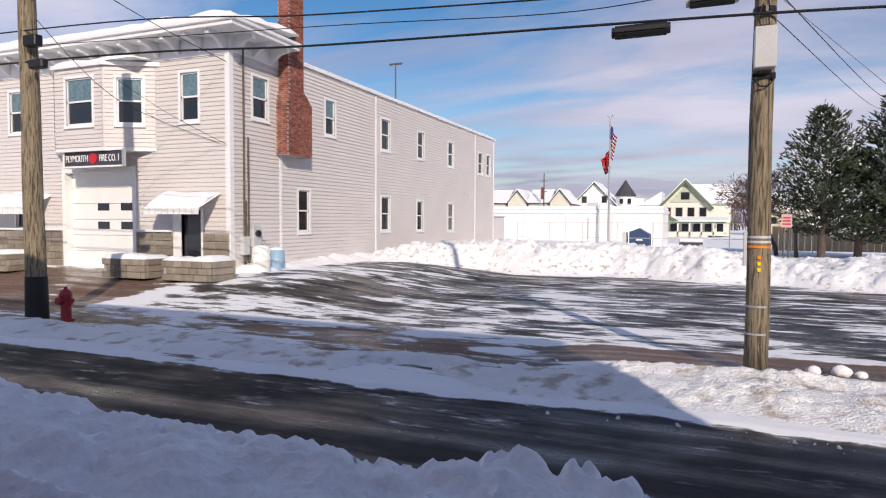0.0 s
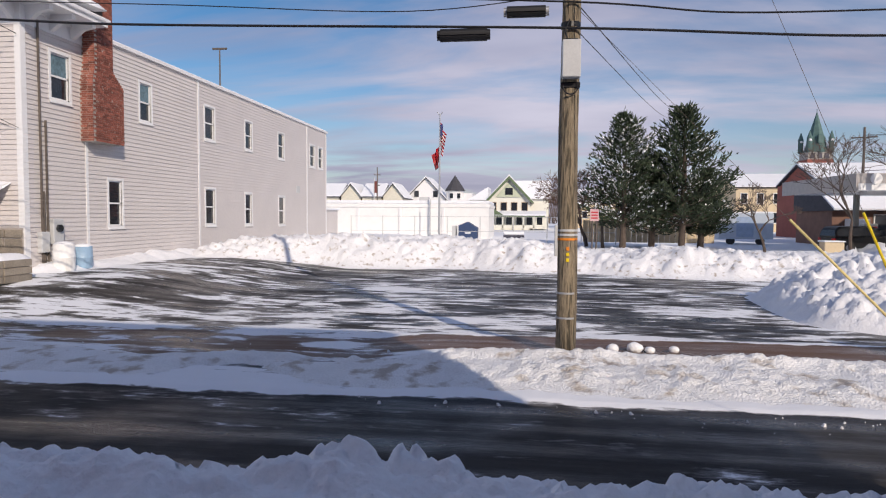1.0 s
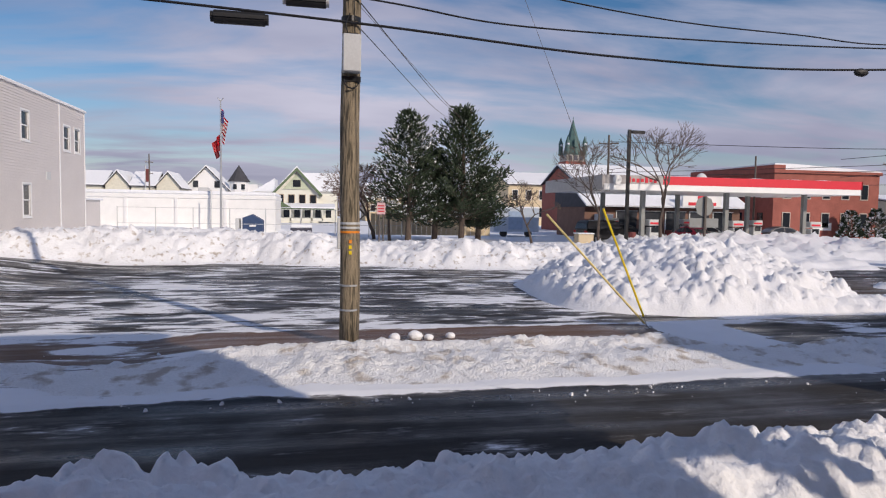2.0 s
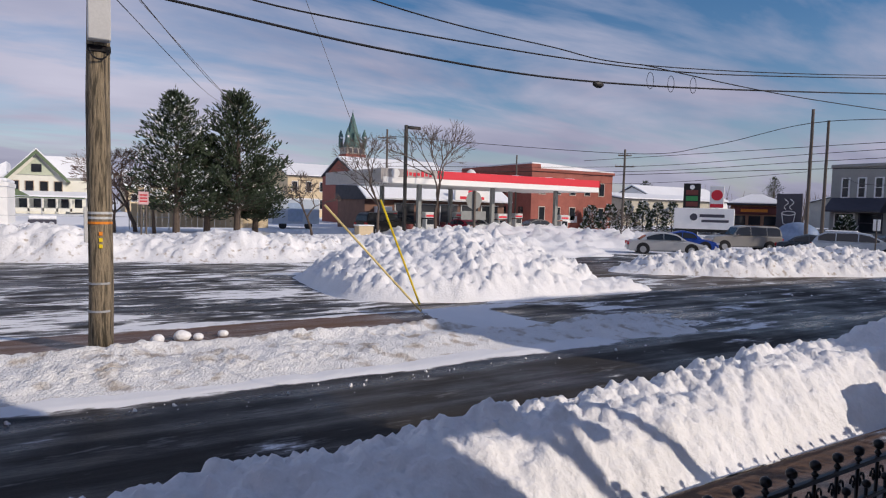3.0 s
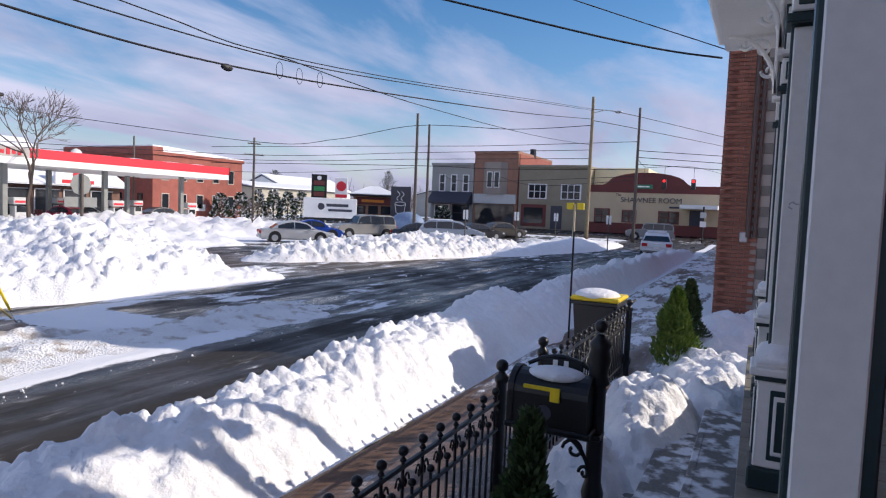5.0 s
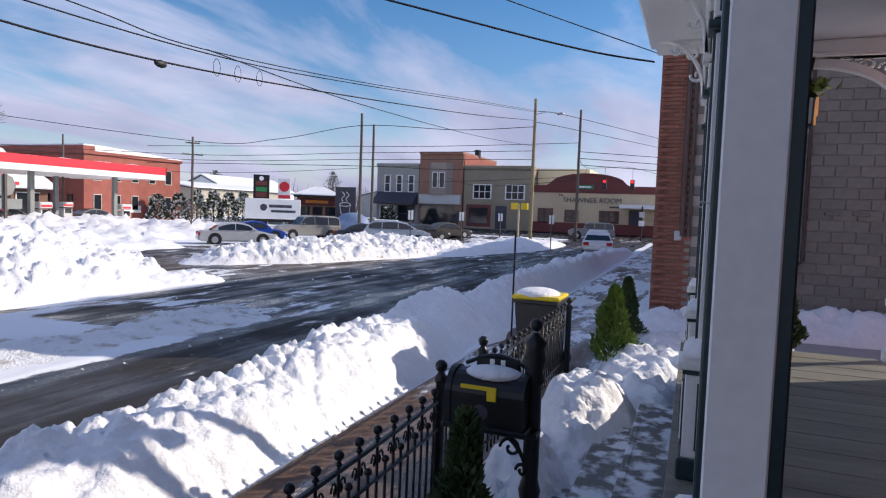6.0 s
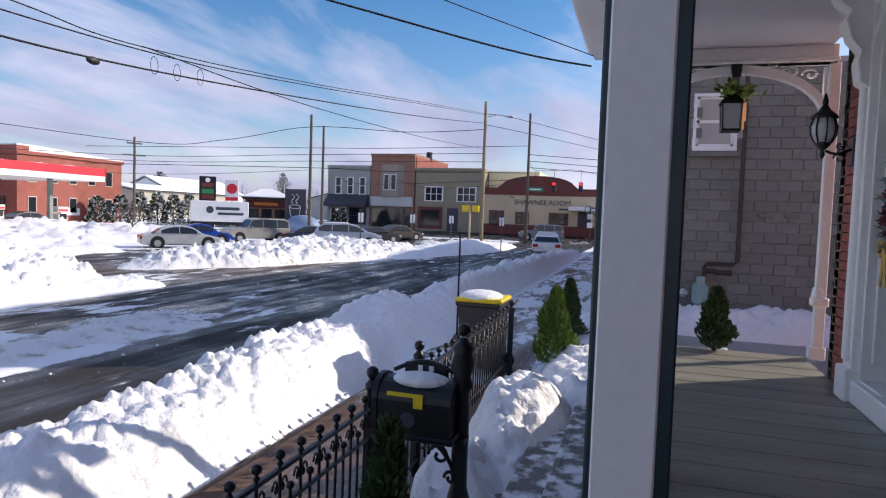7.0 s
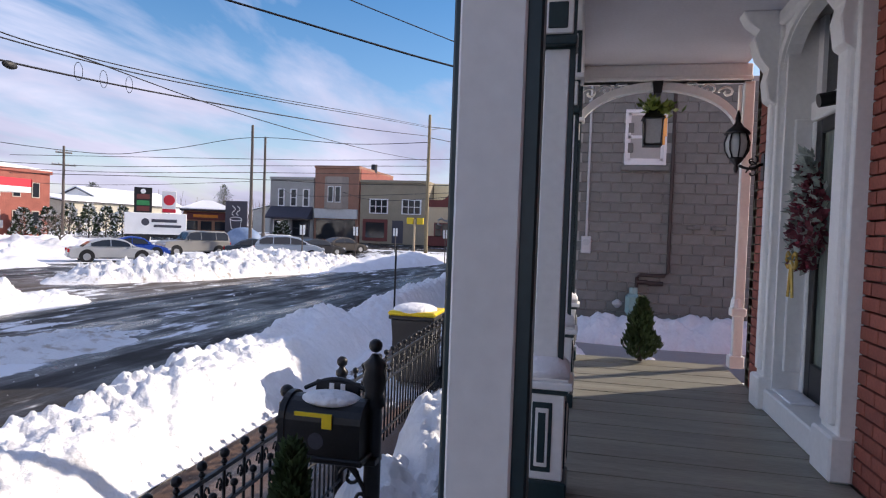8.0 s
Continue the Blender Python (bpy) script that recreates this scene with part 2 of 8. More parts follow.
def lathe(bm, c, prof, n=16):
    """prof: (radius, height) rows from the foot up."""
    rings = [[bm.verts.new((c[0] + r * math.cos(2 * math.pi * i / n), c[1] + r * math.sin(2 * math.pi * i / n), c[2] + h)) for i in range(n)] for r, h in prof]
    for p, q in zip(rings, rings[1:]):
        for i in range(n):
            bm.faces.new((p[i], p[(i + 1) % n], q[(i + 1) % n], q[i]))
    bm.faces.new(rings[0][::-1]), bm.faces.new(rings[-1])
    return bm


def sweep(bm, pts, r, n=6):
    """A round rod along points."""
    pts = [Vector(p) for p in pts]
    rings = []
    for i, p in enumerate(pts):
        d = (pts[min(i + 1, len(pts) - 1)] - pts[max(i - 1, 0)]).normalized()
        up = Vector((0, 0, 1)) if abs(d.z) < 0.9 else Vector((1, 0, 0))
        s = d.cross(up).normalized()
        u = s.cross(d)
        rings.append([bm.verts.new(p + r * (math.cos(2 * math.pi * k / n) * s + math.sin(2 * math.pi * k / n) * u)) for k in range(n)])
    for p, q in zip(rings, rings[1:]):
        for k in range(n):
            bm.faces.new((p[k], p[(k + 1) % n], q[(k + 1) % n], q[k]))
    bm.faces.new(rings[0][::-1]), bm.faces.new(rings[-1])
    return bm


def prism(bm, outline, depth, axis="y", at=0.0):
    """Extrudes a closed outline of (a, z) pairs along an axis from at to at + depth."""
    def place(a, z, d):
        return (a, d, z) if axis == "y" else (d, a, z) if axis == "x" else (a, z, d)
    p = [bm.verts.new(place(a, z, at)) for a, z in outline]
    q = [bm.verts.new(place(a, z, at + depth)) for a, z in outline]
    k = len(p)
    for i in range(k):
        bm.faces.new((p[i], p[(i + 1) % k], q[(i + 1) % k], q[i]))
    bm.faces.new(p[::-1]), bm.faces.new(q)
    return bm


def B():
    return bmesh.new()


def words(name, text, size, m, material, parent=None, depth=0.01, label=""):
    """Raised lettering as a mesh; m places it, upright text in the local x-z plane facing -y."""
    cu = bpy.data.curves.new(name, "FONT")
    cu.body, cu.size, cu.extrude, cu.align_x, cu.align_y = text, size, depth / 2, "CENTER", "CENTER"
    tmp = new(name, cu)
    me = bpy.data.meshes.new_from_object(tmp.evaluated_get(bpy.context.evaluated_depsgraph_get()))
    bpy.data.objects.remove(tmp)
    me.transform(m @ Matrix.Rotation(radians(90), 4, "X"))
    me.materials.clear()
    me.materials.append(material)
    ob = new(name, me)
    ob.parent = parent
    if parent:
        ob.matrix_parent_inverse = parent.matrix_basis.inverted()
    return tagged(ob, label)


# Lattice noise on numpy arrays, from 0 to 1.
def vnoise(x, y, seed=0):
    xi, yi = np.floor(x).astype(np.int64), np.floor(y).astype(np.int64)
    fx, fy = x - xi, y - yi
    fx, fy = fx * fx * (3 - 2 * fx), fy * fy * (3 - 2 * fy)

    def h(a, b):
        n = (a * 374761393 + b * 668265263 + seed * 974711) & 0x7FFFFFFF
        n = ((n ^ (n >> 13)) * 1274126177) & 0x7FFFFFFF
        return ((n ^ (n >> 16)) & 0xFFFF) / 65535.0
    return (h(xi, yi) * (1 - fx) + h(xi + 1, yi) * fx) * (1 - fy) + (h(xi, yi + 1) * (1 - fx) + h(xi + 1, yi + 1) * fx) * fy


def fbm(x, y, octaves=4, seed=0):
    t, a, s = 0, 0.5, 0
    for k in range(octaves):
        t, s = t + a * vnoise(x * 2 ** k, y * 2 ** k, seed + k), s + a
        a /= 2
    return t / s


def clods(x, y, size, seed=0):
    """Heights of rounded lumps of about that size, from 0 to 1."""
    u, v = x / size, y / size
    xi, yi = np.floor(u).astype(np.int64), np.floor(v).astype(np.int64)
    best = np.zeros_like(u)
    for dx in (-1, 0, 1):
        for dy in (-1, 0, 1):
            a, b = xi + dx, yi + dy
            px = a + vnoise(a * 1.0, b * 1.0, seed + 11)
            py = b + vnoise(a * 1.0, b * 1.0, seed + 23)
            r = 0.25 + 0.5 * vnoise(a * 1.0, b * 1.0, seed + 37)
            best = np.maximum(best, np.sqrt(np.maximum(0, r * r - (u - px) ** 2 - (v - py) ** 2)))
    return best


def smooth01(a, b, x):
    t = np.clip((x - a) / (b - a), 0, 1)
    return t * t * (3 - 2 * t)


def ground_z(x, y):
    """The lie of the land: the street at 0, the lot rising to the fire hall."""
    x, y = np.asarray(x, float), np.asarray(y, float)
    lift = 0.5 * smooth01(11.5, 18, y) * smooth01(-7, -13, x) * (1 - smooth01(60, 120, y))
    side = 0.28 * (1 - smooth01(3.3, 3.5, y)) * smooth01(-60, -40, x)
    far = 0.35 * smooth01(60, 85, x)
    kerb = 0.1 * smooth01(9.9, 10.3, y) * (1 - smooth01(11.9, 12.6, y)) * smooth01(-3, -1.5, x) * (1 - smooth01(6.8, 8.2, x))
    dip = 0.25 * smooth01(24, 30, x) * (1 - smooth01(50, 58, x)) * smooth01(16.5, 20, y) * (1 - smooth01(36, 44, y))
    return lift + side + far + kerb - dip


def field(name, xs, ys, height, material, label="", category="", kind="stuff", cut=True, attr=None, smooth=True):
    """A height field over a grid; cut: faces that lie wholly under the ground are left out."""
    X, Yg = np.meshgrid(xs, ys, indexing="ij")
    Z = height(X, Yg)
    nx, ny = X.shape
    idx = np.arange(nx * ny).reshape(nx, ny)
    quads = np.stack([idx[:-1, :-1], idx[1:, :-1], idx[1:, 1:], idx[:-1, 1:]], -1).reshape(-1, 4)
    if cut:
        above = (Z > ground_z(X, Yg) - 0.01).ravel()
        quads = quads[above[quads].any(1)]
    used = np.unique(quads)
    remap = np.full(nx * ny, -1)
    remap[used] = np.arange(len(used))
    co = np.stack([X, Yg, Z], -1).reshape(-1, 3)[used]
    base = np.array([co[:, 0].mean(), co[:, 1].mean(), 0.0])
    me = bpy.data.meshes.new(name)
    quads = remap[quads]
    me.vertices.add(len(co)), me.loops.add(quads.size), me.polygons.add(len(quads))
    me.vertices.foreach_set("co", (co - base).ravel().astype(np.float32))
    me.loops.foreach_set("vertex_index", quads.ravel().astype(np.int32))
    me.polygons.foreach_set("loop_start", (np.arange(len(quads)) * 4).astype(np.int32))
    me.update(calc_edges=True)
    me.materials.append(material)
    if attr:
        for key, fn in attr.items():
            a = me.attributes.new(key, "FLOAT", "POINT")
            a.data.foreach_set("value", np.clip(fn(X, Yg), 0, 1).ravel()[used].astype(np.float32))
    if smooth:
        me.shade_smooth()
    ob = new(name, me)
    ob.location = base
    return tagged(ob, label, category, "", kind)


def steps_of(*spans):
    """Grid lines from (start, step) rows; the last row's start is the end."""
    out = []
    for (a, s), (b, _) in zip(spans, spans[1:]):
        k = max(1, round((b - a) / s))
        out += list(a + (b - a) * np.arange(k) / k)
    return np.array(out + [spans[-1][0]])

# ---------------------------------------------------------------- ground and snow


def ground_material():
    """Wet asphalt under patchy snow and slush, with brown paving where the far footway lies bare."""
    m = bpy.data.materials.new("winter_ground")
    m.use_nodes = True
    n, l = m.node_tree.nodes, m.node_tree.links
    b = n["Principled BSDF"]
    tc = n.new("ShaderNodeTexCoord")

    def noise_of(scale, detail, stretch=(1, 1, 1), rough=0.55):
        mp, q = n.new("ShaderNodeMapping"), n.new("ShaderNodeTexNoise")
        mp.inputs["Scale"].default_value = stretch
        q.inputs["Scale"].default_value, q.inputs["Detail"].default_value, q.inputs["Roughness"].default_value = scale, detail, rough
        l.new(tc.outputs["Object"], mp.inputs[0]), l.new(mp.outputs[0], q.inputs["Vector"])
        return q.outputs["Fac"]

    def calc(op, x, y):
        q = n.new("ShaderNodeMath")
        q.operation = op
        for i, v in enumerate((x, y)):
            if isinstance(v, (int, float)):
                q.inputs[i].default_value = v
            else:
                l.new(v, q.inputs[i])
        return q.outputs[0]

    def ramp(v, a, c, lo=(0, 0, 0), hi=(1, 1, 1)):
        q = n.new("ShaderNodeValToRGB")
        q.color_ramp.elements[0].position, q.color_ramp.elements[1].position = a, c
        q.color_ramp.elements[0].color, q.color_ramp.elements[1].color = (*lo, 1), (*hi, 1)
        l.new(v, q.inputs[0])
        return q.outputs[0]

    def mix(f, a, c):
        q = n.new("ShaderNodeMixRGB")
        l.new(f, q.inputs[0])
        for i, v in ((1, a), (2, c)):
            if isinstance(v, tuple):
                q.inputs[i].default_value = (*v, 1)
            else:
                l.new(v, q.inputs[i])
        return q.outputs[0]

    def attribute(key):
        q = n.new("ShaderNodeAttribute")
        q.attribute_name = key
        return q.outputs["Fac"]

    streak = noise_of(1.7, 11, (0.4, 1.5, 1), 0.68)
    patch = noise_of(0.5, 9, (0.7, 1.1, 1), 0.62)
    grit = noise_of(60, 4)
    asphalt = ramp(calc("ADD", calc("MULTIPLY", grit, 0.5), calc("MULTIPLY", patch, 0.5)), 0.3, 0.7, (0.01, 0.01, 0.011), (0.046, 0.043, 0.041))
    lane = noise_of(0.9, 6, (0.06, 1.9, 1))
    salt = ramp(calc("ADD", calc("MULTIPLY", lane, 0.7), calc("MULTIPLY", streak, 0.3)), 0.46, 0.62)
    asphalt = mix(calc("MULTIPLY", salt, 0.3), asphalt, (0.12, 0.11, 0.1))
    paving = ramp(calc("ADD", calc("MULTIPLY", grit, 0.4), calc("MULTIPLY", patch, 0.6)), 0.3, 0.7, (0.1, 0.06, 0.042), (0.21, 0.135, 0.1))
    under = mix(attribute("paving"), asphalt, paving)
    mud = ramp(streak, 0.35, 0.65, (0.06, 0.05, 0.042), (0.17, 0.14, 0.115))
    under = mix(attribute("mud"), under, mud)
    # Snow lies where the cover outweighs the streaks.
    cover = calc("ADD", attribute("cover"), calc("MULTIPLY", calc("SUBTRACT", calc("ADD", calc("MULTIPLY", streak, 0.65), calc("MULTIPLY", patch, 0.35)), 0.5), 2.3))
    snow = ramp(cover, 0.48, 0.56)
    slush = ramp(cover, 0.38, 0.5)
    col = mix(calc("MULTIPLY", slush, 0.5), under, (0.3, 0.3, 0.31))
    col = mix(snow, col, (0.85, 0.87, 0.9))
    l.new(col, b.inputs["Base Color"])
    wet = ramp(calc("ADD", calc("MULTIPLY", patch, 0.5), calc("MULTIPLY", lane, 0.5)), 0.4, 0.58, (0.13, 0.13, 0.13), (0.8, 0.8, 0.8))
    rough = mix(snow, mix(slush, wet, (0.45, 0.45, 0.45)), (0.8, 0.8, 0.8))
    l.new(rough, b.inputs["Roughness"])
    l.new(mix(snow, ramp(wet, 0.15, 0.75, (0.38, 0.38, 0.38), (0.1, 0.1, 0.1)), (0.15, 0.15, 0.15)), b.inputs["Specular IOR Level"])
    bp = n.new("ShaderNodeBump")
    bp.inputs["Strength"].default_value, bp.inputs["Distance"].default_value = 0.45, 0.03
    l.new(calc("ADD", calc("MULTIPLY", cover, 1.3), calc("MULTIPLY", grit, 0.12)), bp.inputs["Height"])
    l.new(bp.outputs[0], b.inputs["Normal"])
    return m


def box01(x, y, x0, x1, y0, y1, e=0.4):
    return smooth01(x0 - e, x0 + e, x) * (1 - smooth01(x1 - e, x1 + e, x)) * smooth01(y0 - e, y0 + e, y) * (1 - smooth01(y1 - e, y1 + e, y))


def cover_at(x, y):
    w = (fbm(x * 0.25, y * 0.5, 4, 5) - 0.5)
    w2 = (fbm(x * 0.9, y * 1.6, 3, 8) - 0.5)
    yy = y + 1.0 * w
    c = np.full_like(x, 0.95)
    lot = box01(x, yy, -14.3, 60, 12.4, 27.5, 0.7)
    c = c * (1 - lot) + lot * (0.425 + 0.5 * w + 0.3 * w2)
    c = np.maximum(c, 0.55 * box01(x, yy, -16, -3.5, 12.0, 15.5, 1.5) + 0.25 * w)
    # the drive from the street to the pumps and the clear street
    drive = np.clip(box01(x, yy, 8.5, 80, 8.0, 12.0, 0.5) + box01(x, yy, 11, 22, 11, 24, 1.5), 0, 1)
    c = c * (1 - drive) + drive * (0.33 + 0.5 * w + 0.3 * w2)
    street = box01(x, y + 0.25 * w, -200, 200, 4.2, 8.15 + 0.0 * x, 0.12)
    c = c * (1 - street) + street * (0.28 + 0.22 * w)
    shade = box01(x, y, -40, -1.6, 8.3, 12.2, 0.3)
    c = c * (1 - shade) + shade * (0.5 + 0.9 * w)
    pave = box01(x, y + 0.5 * w2, -2.6, 6.5, 10.7, 12.05, 0.12)
    c = c * (1 - pave) + pave * (0.22 + 0.5 * w2)
    strip = box01(x, y + 0.7 * w2, -9.5, -1.2, 10.6, 11.8, 0.2)
    c = c * (1 - strip) + strip * (0.3 + 0.9 * w2)
    apron = box01(x, y + 0.6 * w, -27, -15.2, 11.0, 17.4, 0.4)
    c = c * (1 - apron) + apron * (0.27 + 0.6 * w2)
    near = box01(x, y, -60, 60, 1.5, 3.45, 0.1)
    c = c * (1 - near) + near * (0.3 + 0.2 * smooth01(6.5, 9.0, x) + 0.35 * w2)
    track = box01(x, y + 0.3 * (x - 18), 12.5, 27, 12.8, 21, 1.2)
    c = c * (1 - track) + track * (0.3 + 0.6 * w2 + 0.4 * w)
    side = box01(x, y, 62, 140, -60, 60, 1.0)
    return c * (1 - side) + side * (0.3 + 0.4 * w)


def paving_at(x, y):
    return np.clip(box01(x, y, -9.5, 8, 10.0, 12.15, 0.06) + box01(x, y, -27, -15.0, 10.6, 17.6, 0.2) + box01(x, y, -60, 60, -1, 3.5, 0.1), 0, 1)


def mud_at(x, y):
    w = fbm(x * 0.5, y * 0.5, 4, 3)
    return box01(x, y + 0.3 * (x - 18), 12.5, 27, 12.8, 21, 1.2) * smooth01(0.3, 0.5, w) * 0.95


def ground_height(x, y):
    c = cover_at(x, y)
    return ground_z(x, y) + 0.035 * smooth01(0.42, 0.62, c) * (fbm(x * 3, y * 3, 3, 2) + 0.3) + 0.012 * (fbm(x * 0.7, y * 0.7, 3, 9) - 0.5)


gx = steps_of((-3000, 600), (-600, 120), (-120, 15), (-30, 0.4), (-6, 0.12), (12, 0.2), (32, 0.5), (90, 15), (180, 120), (900, 700), (3000, 1))
gy = steps_of((-3000, 600), (-600, 120), (-60, 10), (-2, 0.35), (3, 0.12), (13, 0.2), (30, 0.6), (60, 15), (150, 120), (900, 700), (3000, 1))
field("ground", gx, gy, ground_height, ground_material(), "wet asphalt street and lot under patchy trodden snow", "ground", "structure", cut=False,
      attr={"cover": cover_at, "paving": paving_at, "mud": mud_at})


def bank_profile(y, foot0, crest, foot1, steep=0.5):
    up = smooth01(foot0, foot0 + (crest - foot0) * steep, y)
    down = 1 - smooth01(crest, foot1, y)
    return up * down


def near_bank(x, y):
    h = np.interp(x, (-40, -3, 0.8, 2.2, 4, 8.5, 10.2, 11.0, 12.0, 13.5, 18, 26, 34, 42), (0.45, 0.5, 0.5, 0.52, 0.55, 0.68, 0.82, 0.72, 0.48, 0.66, 0.76, 0.72, 0.56, 0.3))
    wob = 0.25 * (fbm(x * 0.6, x * 0 + 3.3, 3, 4) - 0.5)
    foot = np.interp(x, (-40, 1.5, 3, 8, 10, 12, 14, 40), (2.6, 2.9, 3.3, 3.3, 3.0, 3.4, 3.75, 3.8))
    p = bank_profile(y + wob, foot, np.interp(x, (0, 3, 12, 30), (4.5, 4.55, 4.6, 4.4)), 5.35 + 0.25 * (fbm(x * 1.3, x * 0, 3, 6) - 0.5), 0.72) ** 0.8
    calm = np.interp(x, (-2, 1, 4, 8), (0.85, 0.8, 0.85, 1.0))
    rough = calm * smooth01(0.05, 0.5, p) * (0.55 + 0.45 * smooth01(4.0, 4.6, y))
    z = h * p * (0.88 + 0.24 * fbm(x * 0.5, y * 0.5, 3, 7)) + rough * (0.6 + 0.9 * fbm(x * 0.9, y * 0.9, 2, 51)) * (0.1 * clods(x, y, 0.3, 1) + 0.09 * clods(x, y, 0.13, 2) + 0.05 * clods(x, y, 0.06, 4) + 0.1 * (fbm(x * 2.2, y * 2.2, 4, 12) - 0.5)) + 0.2 * calm * p * (fbm(x * 0.9, y * 1.3, 3, 33) - 0.5) + 0.16 * calm * p * (fbm(x * 2.4, y * 3.2, 4, 31) - 0.5) + 0.03 * smooth01(0.05, 0.3, p) * clods(x, y, 0.09, 44) + smooth01(4.3, 5.0, y) * smooth01(0.05, 0.3, p) * (0.045 * clods(x, y, 0.14, 71) + 0.045 * clods(x, y, 0.08, 72))
    # the heap by the kerb
    for cx, cy_, r, hh in ((-1.5, 5.2, 0.36, 0.27), (-1.58, 5.2, 0.2, 0.08), (-1.1, 5.15, 0.36, 0.24), (-0.75, 5.1, 0.36, 0.2), (3.45, 5.45, 0.22, 0.22), (0.9, 5.15, 0.22, 0.12), (-1.9, 5.2, 0.5, 0.12)):
        d = np.hypot(x - cx, (y - cy_) * 1.1) / r
        z = z + hh * np.maximum(0, 1 - d ** 2) ** 0.7 * (0.8 + 0.4 * clods(x, y, 0.2, 5))
    return ground_z(x, y) * (p > 0.02) + z - 0.03 - 0.05 * (p < 0.02)


field("snow_bank", steps_of((-40, 0.8), (-10, 0.12), (-6, 0.045), (-2.4, 0.035), (12, 0.06), (20, 0.2), (42, 1)), steps_of((2.4, 0.06), (3.2, 0.035), (6.0, 1)), near_bank, SNOW,
      "ploughed white snow bank between the street and the footway", "snow bank")


def far_strip(x, y):
    h = np.interp(x, (-40, -16, -12, -2, 0, 6, 7.2, 8.3, 9.2, 10.8, 11.4), (0.2, 0.2, 0.14, 0.13, 0.15, 0.15, 0.12, 0.1, 0.17, 0.12, 0.0))
    y1 = np.interp(x, (-40, -2, -1, 6, 7.5, 11), (10.3, 10.3, 10.5, 10.6, 9.9, 10.3))
    p = smooth01(7.95 + 0.3 * (fbm(x * 0.8, x * 0, 3, 2) - 0.5), 9.7, y) ** 0.8 * (1 - smooth01(y1 - 0.35, y1 + 0.2 * fbm(x * 2, x * 0, 2, 9), y))
    return ground_z(x, y) + h * p * (0.7 + 0.6 * fbm(x, y * 1.4, 3, 3)) + smooth01(0.3, 0.8, p) * np.interp(x, (-3, -0.5), (0.02, 0.075)) * (1.4 * fbm(x * 1.5, y * 1.5, 2, 41)) * (clods(x, y, 0.16, 3) + 0.8 * clods(x, y, 0.08, 7) + 0.5 * clods(x, y, 0.3, 17)) - 0.02 - 0.13 * smooth01(0.52, 0.38, fbm(x * 0.45, y * 1.3, 4, 61)) * smooth01(-1.2, -2.2, x)


field("snow_verge", steps_of((-40, 0.5), (-14, 0.12), (-3, 0.05), (8, 0.08), (12, 1)), steps_of((7.7, 0.05), (11.2, 1)), far_strip, SNOW_VERGE,
      "low ridge of ploughed snow along the verge by the utility poles", "snow bank")
for i, (x, y, r) in enumerate(((1.76, 11.0, 0.11), (2.0, 10.95, 0.07), (2.4, 11.05, 0.075), (1.4, 10.95, 0.09))):
    b = B()
    ball(b, (x, y, float(ground_z(x, y)) + r * 0.6), r, 2, (1.15, 1, 0.85))
    for v in b.verts:
        v.co += (v.co - Vector((x, y, 0.1))).normalized() * 0.22 * r * (noise.noise(v.co * 9) + 0.3)
    solid("snow_lump", b, SNOW, "loose white lump of snow on the ground", "snow lump", "lumps on the verge", smooth=True)


def lot_bank(x, y):
    h = np.interp(x, (-14.5, -12, -8, -4, 0, 3, 6, 10, 14, 20), (0.3, 0.65, 1.1, 1.1, 0.95, 0.6, 0.85, 0.6, 0.7, 0.5))
    y0 = np.interp(x, (-14.5, -9, -4, 3, 8.5, 13, 20), (24.5, 26.6, 27.4, 25.5, 24.2, 23.5, 24)) + 1.2 * (fbm(x * 0.4, x * 0, 3, 4) - 0.5)
    p = smooth01(y0, y0 + 2.2, y) * (1 - 0.55 * smooth01(y0 + 3.5, y0 + 8, y)) * (1 - smooth01(37, 40, y)) * smooth01(-15.0, -13.6, x) * (1 - smooth01(17, 21, x))
    return ground_z(x, y) + h * p * (0.75 + 0.6 * fbm(x * 0.5, y * 0.5, 4, 5)) + smooth01(0.1, 0.5, p) * (0.14 * clods(x, y, 0.6, 4) + 0.16 * clods(x, y, 0.3, 6) + 0.16 * clods(x, y, 0.19, 16) + 0.45 * (fbm(x * 1.6, y * 1.6, 4, 19) - 0.5)) - 0.04


field("snow_bank", steps_of((-15, 0.11), (21, 1)), steps_of((23, 0.11), (31, 0.3), (40, 1)), lot_bank, SNOW_DIRTY, "long bank of snow ploughed to the back of the lot", "snow bank")


def heap(cx, cy_, rx, ry, top, turn=0.0, seed=1, clod=1.0):
    ca, sa = math.cos(radians(turn)), math.sin(radians(turn))

    def fn(x, y):
        u, v = ((x - cx) * ca + (y - cy_) * sa) / rx, (-(x - cx) * sa + (y - cy_) * ca) / ry
        d = np.hypot(u, v) + 0.3 * (fbm(x * 0.35, y * 0.35, 3, seed) - 0.5)
        p = np.clip(1 - np.maximum(d, 0) ** 1.5, 0, 1) ** 0.85
        return ground_z(x, y) + top * p * (0.82 + 0.36 * fbm(x * 0.6, y * 0.6, 3, seed + 5)) + smooth01(0.03, 0.3, p) * clod * (0.4 + 1.1 * fbm(x * 0.8, y * 0.8, 2, seed + 30)) * (0.09 * clods(x, y, 0.8, seed) + 0.22 * clods(x, y, 0.36, seed + 3) + 0.2 * clods(x, y, 0.18, seed + 4) + 0.3 * (fbm(x * 1.7, y * 1.7, 4, seed + 9) - 0.5) + 0.14 * clods(x, y, 0.1, seed + 6) + 0.16 * np.abs(fbm(x * 3.1, y * 3.1, 3, seed + 12) - 0.5)) - 0.05
    return fn


